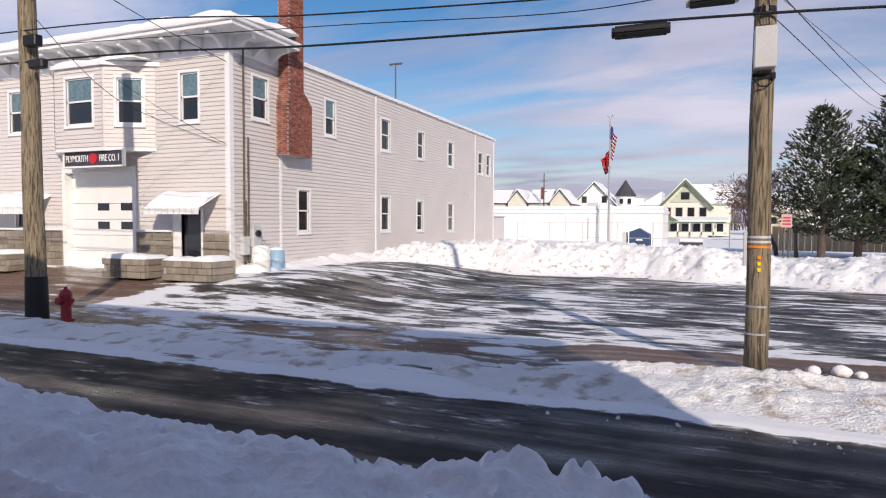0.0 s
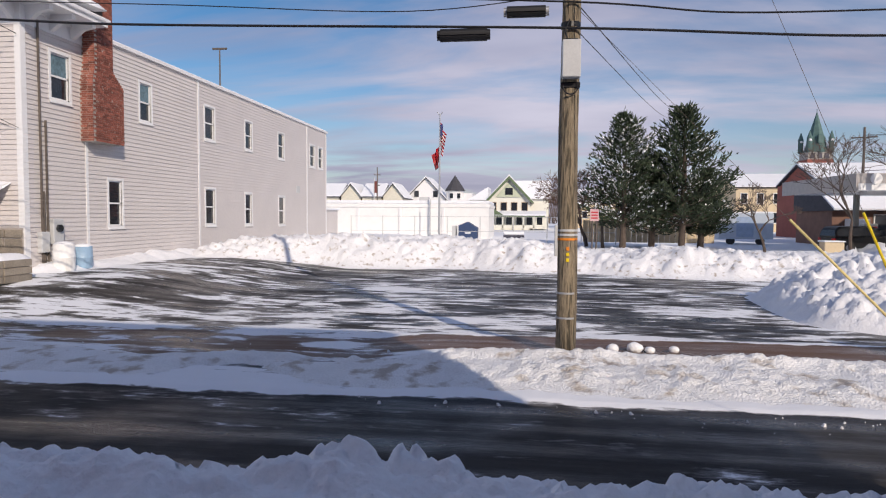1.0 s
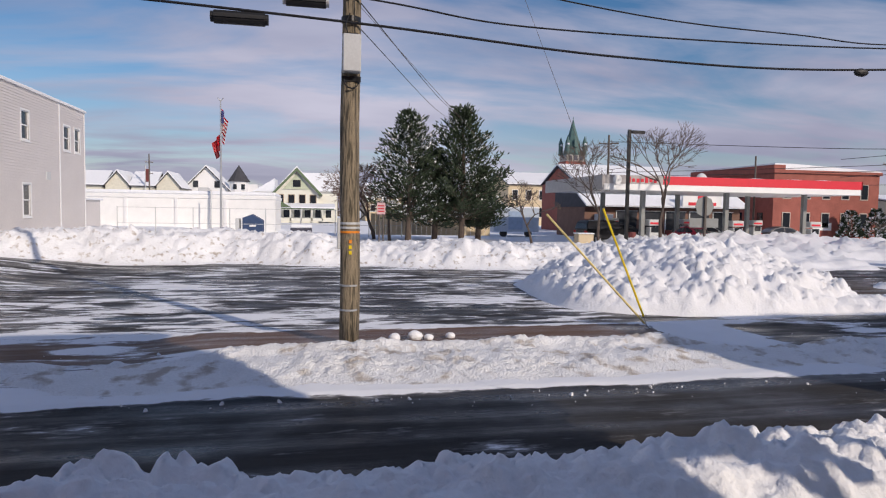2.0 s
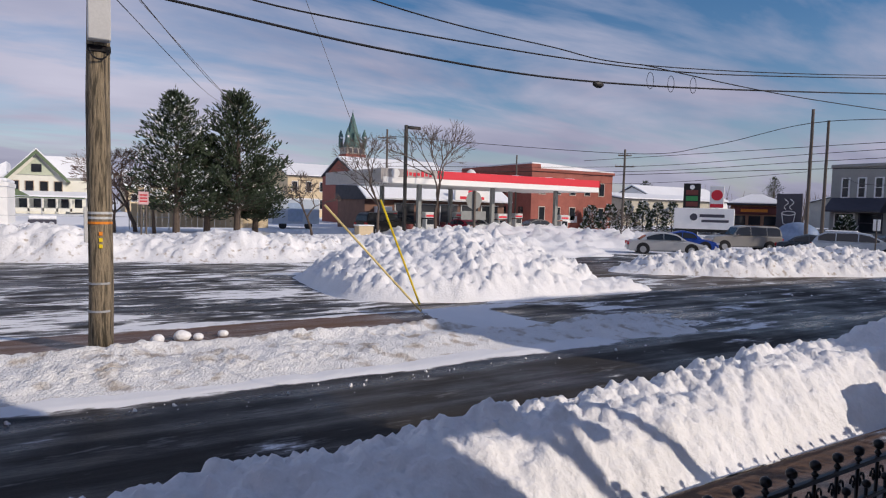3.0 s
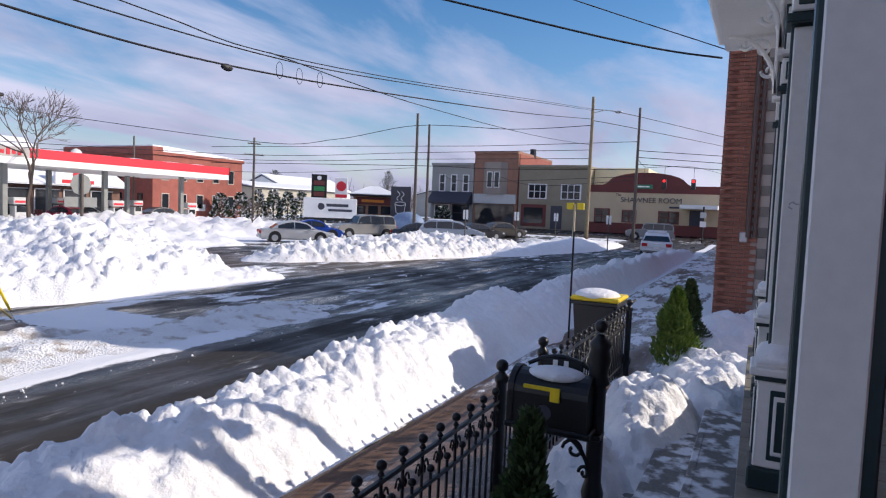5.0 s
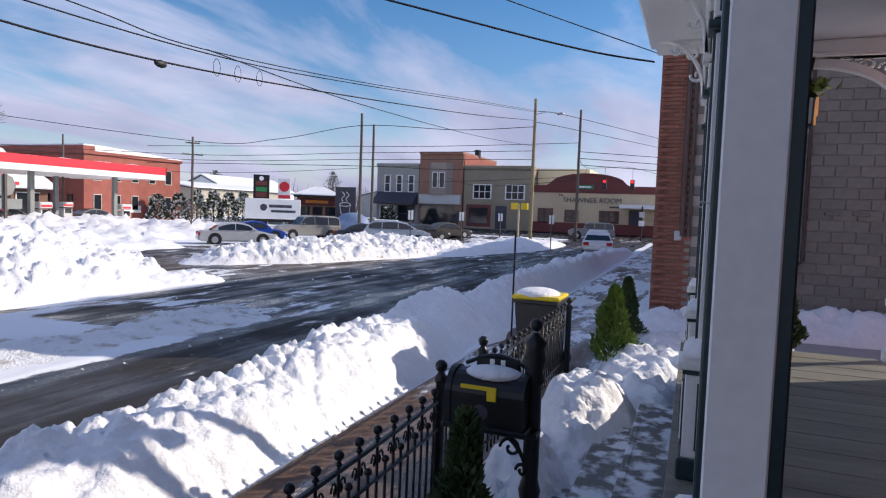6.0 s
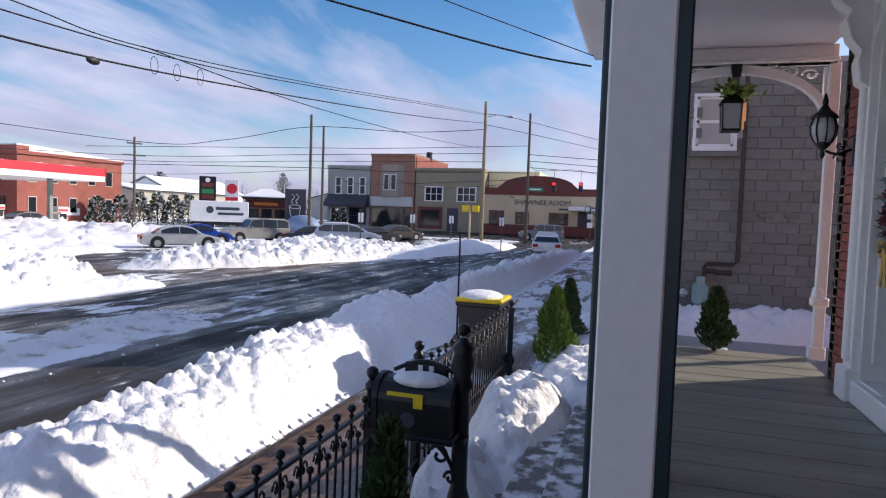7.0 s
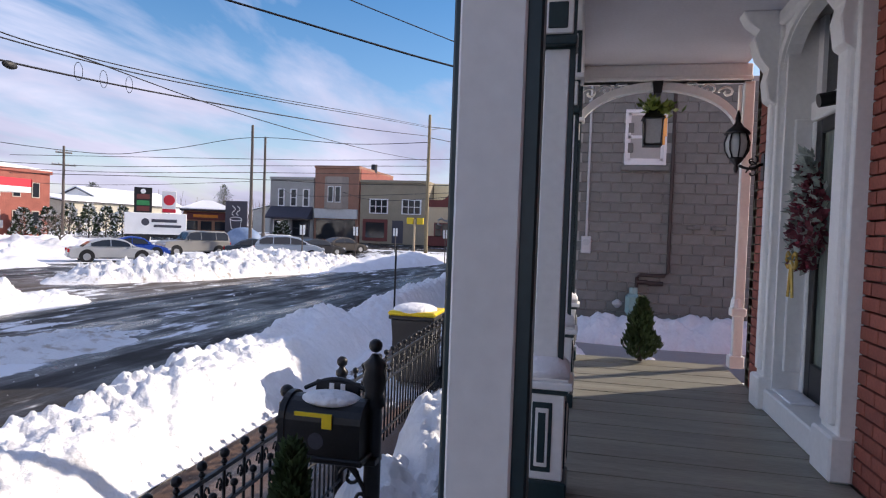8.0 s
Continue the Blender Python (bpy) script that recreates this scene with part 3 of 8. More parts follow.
field("snow_pile", steps_of((4.5, 0.08), (18.5, 1)), steps_of((11.5, 0.08), (24, 1)), heap(10.6, 17.2, 5.0, 4.2, 1.5, 0, 1), SNOW, "tall pile of chunky ploughed snow at the edge of the lot", "snow pile")
field("snow_pile", steps_of((8, 0.1), (17, 1)), steps_of((11.5, 0.1), (18, 1)), heap(12.6, 14.6, 3.4, 1.5, 0.4, -15, 14, 0.5), SNOW, "low spill of chunky snow beside the tall pile", "snow pile")
field("snow_pile", steps_of((14, 0.1), (44, 1)), steps_of((8.5, 0.09), (22, 1)), heap(28, 15.6, 9.8, 2.5, 0.85, -14, 2), SNOW_DIRTY, "long pile of soiled chunky snow before the parked cars", "snow pile")
field("snow_pile", steps_of((28, 0.3), (52, 1)), steps_of((7.5, 0.2), (16, 1)), heap(41, 11.6, 11, 2.2, 0.6, -6, 8, 0.7), SNOW, "snow bank along the far kerb near the corner", "snow bank")
field("snow_pile", steps_of((15, 0.4), (50, 1)), steps_of((28, 0.4), (50, 1)), heap(33, 39, 14, 6, 0.85, -30, 21, 1.6), SNOW, "broad snow bank between the pumps and the parked cars", "snow bank")
field("snow_pile", steps_of((8, 0.3), (30, 1)), steps_of((21, 0.3), (36, 1)), heap(18, 29, 9, 4.5, 0.7, -20, 25, 1.2), SNOW, "snow heaped on the island before the filling station", "snow bank")

# ---------------------------------------------------------------- walls with openings


def intervals(a, b, cuts):
    out, at = [], a
    for c, d in sorted(cuts):
        if c > at:
            out.append((at, min(c, b)))
        at = max(at, d)
    if at < b:
        out.append((at, b))
    return [(p, q) for p, q in out if q - p > 1e-4]


def wall_slab(bm, u0, u1, z0, z1, holes, m, t=0.2):
    """A slab in the local x-z plane, its face at y = 0 and its back at y = t, with holes (u0, z0, u1, z1)."""
    us = sorted({u0, u1, *[h[0] for h in holes], *[h[2] for h in holes]})
    for a, b in zip(us, us[1:]):
        cuts = [(h[1], h[3]) for h in holes if h[0] <= a + 1e-5 and h[2] >= b - 1e-5]
        for p, q in intervals(z0, z1, cuts):
            bx(bm, (a, 0, p), (b, t, q), 0, m)


def siding(bm, u0, u1, z0, z1, holes, m, course=0.15, lap=0.03):
    """Lapped boards, each a tilted strip with a lower lip."""
    k = max(1, round((z1 - z0) / course))
    for i in range(k):
        a, b = z0 + (z1 - z0) * i / k, z0 + (z1 - z0) * (i + 1) / k
        cuts = [(h[0], h[2]) for h in holes if h[1] < b - 0.02 and h[3] > a + 0.02]
        for p, q in intervals(u0, u1, cuts):
            v = [bm.verts.new(m @ Vector(c)) for c in ((p, -lap, a), (q, -lap, a), (q, -0.002, b), (p, -0.002, b), (p, 0, a), (q, 0, a))]
            bm.faces.new((v[0], v[1], v[2], v[3])), bm.faces.new((v[4], v[5], v[1], v[0]))


def sash_window(parent, m, u0, z0, u1, z1, trim=0.1, frame_mat=None, blind=None, name="window", proud=0.035, casing=True):
    """A double-hung window: casing, sill, two sashes and two panes; m as for wall_slab."""
    frame_mat = frame_mat or SIDING_TRIM
    w = part(name, B(), frame_mat, parent)
    bm = B()
    zc = (z0 + z1) / 2
    if casing:
        for lo, hi in (((u0 - trim, -proud, z0), (u0, 0.06, z1)), ((u1, -proud, z0), (u1 + trim, 0.06, z1)), ((u0 - trim, -proud, z1), (u1 + trim, 0.06, z1 + trim)), ((u0 - trim, -proud, z0 - trim), (u1 + trim, 0.06, z0))):
            bx(bm, lo, hi, 0, m)
    for lo, hi in (((u0, 0.02, z0), (u0 + 0.05, 0.1, z1)), ((u1 - 0.05, 0.02, z0), (u1, 0.1, z1)), ((u0, 0.02, zc - 0.03), (u1, 0.1, zc + 0.03)), ((u0, 0.02, z1 - 0.05), (u1, 0.1, z1)), ((u0, 0.02, z0), (u1, 0.1, z0 + 0.05))):
        bx(bm, lo, hi, 0, m)
    part("frame", bm, frame_mat, w, world=True)
    part("sill", bx(B(), (u0 - trim, -proud - 0.04, z0 - trim - 0.03), (u1 + trim, 0.0, z0 - trim + 0.01), 0, m), frame_mat, w, world=True)
    part("pane", bx(B(), (u0 + 0.05, 0.07, z0 + 0.05), (u1 - 0.05, 0.085, zc - 0.03), 0, m), GLASS, w, world=True)
    part("pane", bx(B(), (u0 + 0.05, 0.055, zc + 0.03), (u1 - 0.05, 0.07, z1 - 0.05), 0, m), blind or GLASS, w, world=True)
    return w


# ---------------------------------------------------------------- the fire hall
FX, FY = -14.96, 17.5
hall = thing("fire_hall", (FX - 7, FY, 0.3), "two-storey fire hall in pale grey siding with snow on its cornice", "building")
side_m = Matrix.Translation((FX, FY, 0)) @ Matrix.Rotation(radians(90), 4, "Z")  # u runs away from the street
front_m = Matrix.Translation((FX, FY, 0)) @ Matrix.Diagonal((-1, 1, 1, 1))  # u runs along the street, away from the corner
up = [(1.18, 5.95, 2.0, 7.4), (5.83, 5.95, 6.57, 7.4), (10.85, 5.85, 11.75, 7.35), (15.15, 5.82, 15.98, 7.28), (19.7, 5.75, 20.6, 7.25), (25.4, 5.7, 26.4, 7.15), (27.2, 5.7, 28.1, 7.15)]
low = [(3.88, 1.88, 4.63, 3.52), (10.85, 1.84, 11.75, 3.5), (15.1, 1.8, 15.9, 3.42), (19.75, 1.72, 20.65, 3.4)]
side_holes = up + low
front_up = [(1.34, 5.75, 2.12, 7.4), (10.35, 5.75, 11.05, 7.35)]
GAR = (4.4, 0.5, 7.95, 4.1)
DOOR = (1.25, 0.5, 2.15, 2.65)
LOWL = (9.6, 1.95, 10.8, 3.3)
front_holes = front_up + [GAR, DOOR, LOWL]
bm = B()
wall_slab(bm, 0, 29, 0.2, 8.5, side_holes, side_m, 0.2)
part("side_wall", bm, SIDING, hall, world=True)
bm = B()
siding(bm, 0.12, 29, 0.55, 8.45, [(h[0] - 0.1, h[1] - 0.1, h[2] + 0.1, h[3] + 0.1) for h in side_holes], side_m)
part("side_siding", bm, SIDING, hall, world=True, kind="stuff")
bm = B()
wall_slab(bm, 0.2, 18, 0.2, 8.5, front_holes, front_m, 0.2)
part("front_wall", bm, SIDING, hall, world=True)
bm = B()
siding(bm, 0.12, 18, 1.95, 8.0, [(h[0] - 0.1, h[1] - 0.1, h[2] + 0.1, h[3] + 0.1) for h in front_holes], front_m)
part("front_siding", bm, SIDING, hall, world=True, kind="stuff")
part("back_wall", bx(B(), (FX - 18, FY + 28.8, 0.2), (FX - 0.2, FY + 29, 8.4)), SIDING, hall, world=True)
part("far_wall", bx(B(), (FX - 18.2, FY, 0.2), (FX - 18, FY + 29, 8.4)), SIDING, hall, world=True)
for z in (4.6, 0.25):
    part("storey_floor", bx(B(), (FX - 18, FY + 0.2, z), (FX - 0.2, FY + 28.8, z + 0.15)), WHITE, hall, world=True)
for y in (FY + 9, FY + 18):
    part("partition", bx(B(), (FX - 18, y, 0.4), (FX - 3, y + 0.1, 8.2)), WHITE, hall, world=True)
bm = B()
bx(bm, (FX - 18.1, FY + 0.6, 8.4), (FX + 0.12, FY + 29.12, 8.52))
part("flat_roof", bm, SIDING_TRIM, hall, world=True)
bm = B()
bx(bm, (FX - 18, FY + 0.8, 8.52), (FX + 0.02, FY + 29, 8.6), 0.03)
part("roof_snow", bm, SNOW, hall, "white snow on the roof edge", world=True)
for u in (0.0, 2.68, 10.2, 24.7, 28.88):
    part("corner_board" if u in (0.0, 28.88) else "trim_board", bx(B(), (u, -0.04, 0.45), (u + (0.13 if u else 0.16), 0.0, 8.42), 0, side_m), SIDING_TRIM, hall, world=True)
part("corner_board", bx(B(), (-0.04, -0.04, 0.6), (0.16, 0.0, 8.1), 0, front_m), SIDING_TRIM, hall, world=True)
for h in up[:2]:
    sash_window(hall, side_m, *h, blind=CURTAIN)
for h in up[2:] + low:
    sash_window(hall, side_m, *h)
for h in front_up:
    sash_window(hall, front_m, *h, blind=CURTAIN)
sash_window(hall, front_m, *LOWL)
part("wall_vent", bx(B(), (22.7, -0.05, 3.75), (23.3, 0.0, 4.2), 0.01, side_m), UTILGREY, hall, world=True)
# cornice: fascia board, brackets, deep soffit and a blanket of snow
bm = B()
bx(bm, (-0.06, -0.06, 7.9), (18, 0.0, 8.5), 0, front_m)
part("frieze", bm, SIDING_TRIM, hall, world=True)
part("side_frieze", bx(B(), (0, -0.06, 7.95), (2.6, -0.0, 8.5), 0, side_m), SIDING_TRIM, hall, world=True)
part("soffit", bx(B(), (FX - 18, FY - 1.0, 8.5), (FX + 1.0, FY + 2.6, 8.62)), SIDING_TRIM, hall, world=True)
part("cornice_moulding", bx(B(), (FX - 18.05, FY - 1.08, 8.62), (FX + 1.08, FY + 2.68, 8.76), 0.03), SIDING_TRIM, hall, world=True)
bm = B()
for k in range(18):
    u = 0.25 + 0.98 * k
    prism(bm, ((0.0, 8.5), (-0.85, 8.5), (-0.85, 8.36), (-0.5, 8.3), (-0.12, 8.02), (0.0, 8.0)), 0.16, "x", 0)
    bmesh.ops.translate(bm, vec=(FX - u, FY, 0), verts=bm.verts)
    part("bracket", bm, SIDING_TRIM, hall, world=True)
    bm = B()
for k in range(3):
    prism(bm, ((0.0, 8.5), (0.85, 8.5), (0.85, 8.36), (0.5, 8.3), (0.12, 8.02), (0.0, 8.0)), 0.16, "y", FY + 0.15 + 0.95 * k)
    bmesh.ops.translate(bm, vec=(FX, 0, 0), verts=bm.verts)
    part("bracket", bm, SIDING_TRIM, hall, world=True)
    bm = B()
bm.free()


def drape(name, x0, x1, y0, y1, z0, thick, parent, seed=0, step=0.25, slope=0.0):
    """A rounded blanket of snow over a rectangle."""
    bm = B()
    nx, ny = max(3, round((x1 - x0) / step)), max(3, round((y1 - y0) / step))
    top = [[None] * (ny + 1) for _ in range(nx + 1)]
    for i in range(nx + 1):
        for j in range(ny + 1):
            x, y = x0 + (x1 - x0) * i / nx, y0 + (y1 - y0) * j / ny
            e = min(x - x0, x1 - x, y - y0, y1 - y)
            z = z0 + slope * (y - y0) + (thick * (0.75 + 0.5 * noise.noise((x * 0.9 + seed, y * 0.9, 0))) * min(1, (0.12 + e / (thick * 1.3))) ** 0.6 if e > 0 else 0.0)
            top[i][j] = bm.verts.new((x, y, z))
    for i in range(nx):
        for j in range(ny):
            bm.faces.new((top[i][j], top[i + 1][j], top[i + 1][j + 1], top[i][j + 1]))
    ring = [bm.verts.new(v) for v in ((x0, y0, z0 - 0.01), (x1, y0, z0 - 0.01 ), (x1, y1, z0 - 0.01 + slope * (y1 - y0)), (x0, y1, z0 - 0.01 + slope * (y1 - y0)))]
    bm.faces.new(ring)
    return part(name, bm, SNOW, parent, "thick white blanket of snow", smooth=True, world=True)


drape("cornice_snow", FX - 18, FX + 1.0, FY - 1.04, FY + 2.6, 8.76, 0.42, hall, 1, 0.22, 0.08)
# bay window over the garage door
BY0 = FY - 0.9
bay = part("bay_window", B(), SIDING, hall)
plan = [(-18.2, FY), (-19.75, BY0), (-22.2, BY0), (-23.3, FY)]
bm = B()
prism(bm, plan, 0.12, "z", 4.75)
part("bay_floor", bm, SIDING_TRIM, bay, world=True)
bm = B()
prism(bm, [(-18.0, FY), (-19.7, BY0 - 0.12), (-22.25, BY0 - 0.12), (-23.5, FY)], 0.14, "z", 7.72)
part("bay_roof", bm, SIDING_TRIM, bay, world=True)
for (a, b), holes in zip(zip(plan, plan[1:]), ([(0.47, 5.7, 1.33, 7.3)], [(0.52, 5.7, 1.83, 7.35)], [(0.4, 5.72, 1.05, 7.35)])):
    d = Vector((b[0] - a[0], b[1] - a[1], 0))
    ln = d.length
    d.normalize()
    mm = Matrix(((d.x, -d.y, 0, a[0]), (d.y, d.x, 0, a[1]), (0, 0, 1, 0), (0, 0, 0, 1))) @ Matrix.Diagonal((1, -1, 1, 1))
    bm = B()
    wall_slab(bm, 0, ln, 4.87, 7.72, holes, mm, 0.08)
    siding(bm, 0.05, ln - 0.05, 4.9, 7.7, [(h[0] - 0.1, h[1] - 0.1, h[2] + 0.1, h[3] + 0.1) for h in holes], mm)
    part("bay_side", bm, SIDING, bay, world=True)
    for h in holes:
        sash_window(bay.parent, mm, *h, blind=CURTAIN, name="bay_sash")
drape("bay_snow", -22.3, -18.3, BY0 - 0.05, FY, 7.86, 0.22, hall, 5, 0.15, 0.1)
# sign over the door
sign = part("sign", bx(B(), (-21.95, FY - 0.75, 4.22), (-19.0, FY - 0.68, 4.78), 0.01), SIGNBOARD, hall, "dark framed sign with white lettering", world=True)
bm = B()
for lo, hi in (((-22.0, 4.18), (-18.95, 4.24)), ((-22.0, 4.76), (-18.95, 4.82)), ((-22.0, 4.24), (-21.92, 4.76)), ((-19.03, 4.24), (-18.95, 4.76))):
    bx(bm, (lo[0], FY - 0.78, lo[1]), (hi[0], FY - 0.67, hi[1]))
part("sign_frame", bm, WHITE, sign, world=True)
part("emblem", cy(B(), (-20.47, FY - 0.75, 4.5), (-20.47, FY - 0.77, 4.5), 0.2, n=20), RED, sign, world=True)
for txt, x in (("PLYMOUTH", -21.28), ("FIRE CO. 1", -19.65)):
    o = words("lettering", txt, 0.3, Matrix.Translation((x, FY - 0.765, 4.49)) @ Matrix.Diagonal((0.72, 1, 1.15, 1)), WHITE, None, 0.02)
    o.parent, o.matrix_parent_inverse = sign, (hall.matrix_basis @ sign.matrix_basis).inverted()
# garage door, recessed, with four small panes
bm = B()
bx(bm, (GAR[0] - 0.14, -0.045, 0.5), (GAR[0] + 0.03, 0.35, 4.24), 0, front_m)
bx(bm, (GAR[2] - 0.03, -0.045, 0.5), (GAR[2] + 0.14, 0.35, 4.24), 0, front_m)
bx(bm, (GAR[0] + 0.03, -0.045, 4.07), (GAR[2] - 0.03, 0.35, 4.24), 0, front_m)
part("garage_frame", bm, WHITE, hall, world=True)
gd = part("garage_door", bx(B(), (GAR[0], 0.3, 0.5), (GAR[2], 0.36, 4.1), 0, front_m), WHITE, hall, "white sectional garage door with four small panes", world=True)
for i in range(6):
    part("door_section", bx(B(), (GAR[0] + 0.03, 0.26, 0.52 + 0.6 * i), (GAR[2] - 0.03, 0.3, 1.1 + 0.6 * i), 0.008, front_m), WHITE, gd, world=True)
for u in (4.75, 5.95):
    for z in (1.95, 2.65):
        part("pane", bx(B(), (u, 0.25, z), (u + 0.6, 0.26, z + 0.28), 0, front_m), GLASS, gd, world=True)
# side door under its own awning
sd = part("entry_door", bx(B(), (DOOR[0], 0.12, 0.5), (DOOR[2], 0.17, 2.65), 0, front_m), SIGNBOARD, hall, "dark entry door", world=True)
part("door_glass", bx(B(), (DOOR[0] + 0.12, 0.11, 0.9), (DOOR[2] - 0.12, 0.12, 2.5), 0, front_m), GLASS, sd, world=True)
part("door_frame", bx(bx(B(), (DOOR[2], -0.05, 0.5), (DOOR[2] + 0.35, 0.15, 2.7), 0, front_m), (DOOR[0] - 0.1, -0.05, 0.5), (DOOR[0], 0.15, 2.7), 0, front_m), WHITE, hall, world=True)
for x0, x1 in ((-17.75, -15.35), (-26.6, -23.7)):
    aw = part("awning", B(), WHITE, hall, "white ribbed metal awning loaded with snow")
    bm = B()
    for k in range(9):
        u = x0 + (x1 - x0) * k / 9
        prism(bm, ((FY, 3.25), (FY - 0.5, 3.1), (FY - 1.05, 2.7), (FY - 1.05, 2.5), (FY - 1.02, 2.5), (FY - 1.02, 2.66), (FY - 0.48, 3.06), (FY, 3.2)), (x1 - x0) / 9 - 0.03, "x", u)
    part("awning_slats", bm, WHITE, aw, world=True)
    drape("awning_snow", x0, x1, FY - 1.02, FY, 2.72, 0.3, aw, 3, 0.12, 0.5)
# ledge-stone plinth, stone by stone
random.seed(3)
plinth = part("stone_plinth", bx(B(), (0.02, -0.06, 0.45), (DOOR[0] - 0.1, -0.0, 1.88), 0, front_m), MORTAR, hall, world=True)
plinth_mid = part("stone_plinth", bx(B(), (DOOR[2] + 0.35, -0.06, 0.45), (GAR[0] - 0.15, -0.0, 1.88), 0, front_m), MORTAR, hall, world=True)
plinth_far = part("stone_plinth", bx(B(), (GAR[2] + 0.15, -0.06, 0.45), (12, 0, 1.88), 0, front_m), MORTAR, hall, world=True)
part("plinth_cap", bx(B(), (DOOR[2] + 0.36, -0.16, 1.88), (GAR[0] - 0.15, 0, 1.96), 0, front_m), SIDING_TRIM, hall, world=True)
part("plinth_cap", bx(B(), (GAR[2] + 0.15, -0.16, 1.88), (12, 0, 1.96), 0, front_m), SIDING_TRIM, hall, world=True)
for z in (0.5, 0.78, 1.05, 1.3, 1.58):
    for a, e, wall_part in ((0.04, DOOR[0] - 0.12, plinth), (DOOR[2] + 0.37, GAR[0] - 0.17, plinth_mid), (GAR[2] + 0.17, 11.9, plinth_far)):
        u = a
        while u < e - 0.1:
            w = min(random.uniform(0.3, 0.8), e - u)
            part("stone", bx(B(), (u, -0.06 - random.uniform(0.03, 0.06), z), (u + w - 0.025, -0.06, z + 0.245), 0.012, front_m), STONE, wall_part, world=True)
            u += w
for x0, x1 in ((-18.5, -16.6), (-15.9, -13.9), (-26.5, -23.3)):
    pl = thing("stone_planter", ((x0 + x1) / 2, FY - 1.5, 0.42), "low ledge-stone planter filled with snow", "planter", "planters at the fire hall")
    y0, y1, zz = FY - 2.1, FY - 1.0, 0.42
    part("core", bx(B(), (x0 + 0.05, y0 + 0.05, zz), (x1 - 0.05, y1 - 0.05, zz + 0.62)), MORTAR, pl, world=True)
    for row in range(3):
        u = x0 + (0.2 if row % 2 else 0)
        while u < x1 - 0.1:
            w = min(random.uniform(0.3, 0.6), x1 - u)
            part("stone", bx(B(), (u, y0, zz + 0.21 * row), (u + w - 0.02, y0 + 0.12, zz + 0.21 * row + 0.195), 0.012), STONE, pl, world=True)
            u += w
        part("stone", bx(B(), (x1 - 0.1, y0 + 0.13, zz + 0.21 * row), (x1, y1, zz + 0.21 * row + 0.195), 0.012), STONE, pl, world=True)
    drape("snow", x0 + 0.02, x1 - 0.02, y0 + 0.02, y1, zz + 0.62, 0.2, pl, x0, 0.1)
# outside chimney, brick by brick in the lower breast
ch = part("chimney", B(), BRICK, hall, "red brick chimney on a corbelled breast")
C0, C1, CX1 = 19.98, 21.62, FX + 0.5
bm = B()
prism(bm, ((C0, 4.75), (C1, 4.75), (C1, 6.75), (21.05, 7.25), (20.1, 7.25), (C0, 6.75)), 0.48, "x", FX + 0.005)
part("breast", bm, MORTAR, ch, world=True)
part("stack", bx(B(), (FX + 0.05, 20.1, 7.2), (CX1 - 0.02, 21.05, 11.6)), MORTAR, ch, world=True)
bm = B()
for r in range(90):
    z = 4.8 + 0.076 * r
    lo_, hi_ = C0, C1
    if z > 6.75:
        k = min(1, (z - 6.75) / 0.5)
        lo_, hi_ = C0 + (20.1 - C0) * k, C1 + (21.05 - C1) * k
    if z > 11.6:
        break
    y = lo_ + (0.05 if r % 2 else 0.15)
    while y < hi_ - 0.04:
        y1 = min(y + 0.2, hi_)
        bx(bm, (CX1 - 0.03, y, z - 0.033), (CX1 + 0.008, y1, z + 0.033))
        y += 0.212
    for k in range(2):
        x = FX + 0.04 + 0.23 * k + (0.05 if r % 2 else 0)
        bx(bm, (x, lo_ - 0.008, z - 0.033), (min(x + 0.218, CX1), lo_ + 0.02, z + 0.033))
part("brickwork", bm, CHIMNEY_BRICK, ch, kind="stuff", world=True)
part("flue_band", bx(B(), (FX + 0.02, 19.95, 9.0), (CX1 + 0.05, 20.5, 9.35), 0.02), TAR, ch, world=True)
# meters, conduits and bins at the corner
mt = part("meter_box", bx(B(), (0.9, -0.22, 1.35), (1.35, 0, 2.15), 0.02, side_m), UTILGREY, hall, "grey electric meter boxes", world=True)
part("meter_dial", cy(B(), side_m @ Vector((1.12, -0.22, 1.85)), side_m @ Vector((1.12, -0.3, 1.85)), 0.12), GLASS, mt, world=True)
part("meter_box", bx(B(), (0.45, -0.18, 1.1), (0.8, 0, 1.75), 0.02, side_m), UTILGREY, hall, world=True)
for u, z0, z1 in ((0.62, 0.5, 8.2), (0.85, 0.5, 5.2), (1.15, 0.5, 1.4), (0.7, 0.5, 3.0)):
    part("conduit", cy(B(), side_m @ Vector((u, -0.07, z0)), side_m @ Vector((u, -0.07, z1)), 0.035, n=8), DARKPOLE, hall, world=True)
for u, r, h, c in ((0.9, 0.32, 0.85, "white"), (1.75, 0.3, 0.75, "blue")):
    p_ = side_m @ Vector((u, -0.55, 0))
    z = float(ground_z(p_.x, p_.y))
    bn = thing("drum", (p_.x, p_.y, z), c + " plastic drum half buried in snow", "bin")
    part("barrel", lathe(B(), (0, 0, 0), ((r * 0.9, 0), (r, 0.1), (r, h * 0.5), (r * 1.03, h * 0.52), (r, h * 0.54), (r * 0.95, h))), WHITE if c == "white" else mat("pale_blue_plastic", (0.3, 0.45, 0.6), 0.4), bn, smooth=True)
    part("snow_cap", ball(B(), (0, 0, h), r * 0.9, 2, (1, 1, 0.35)), SNOW, bn, smooth=True)
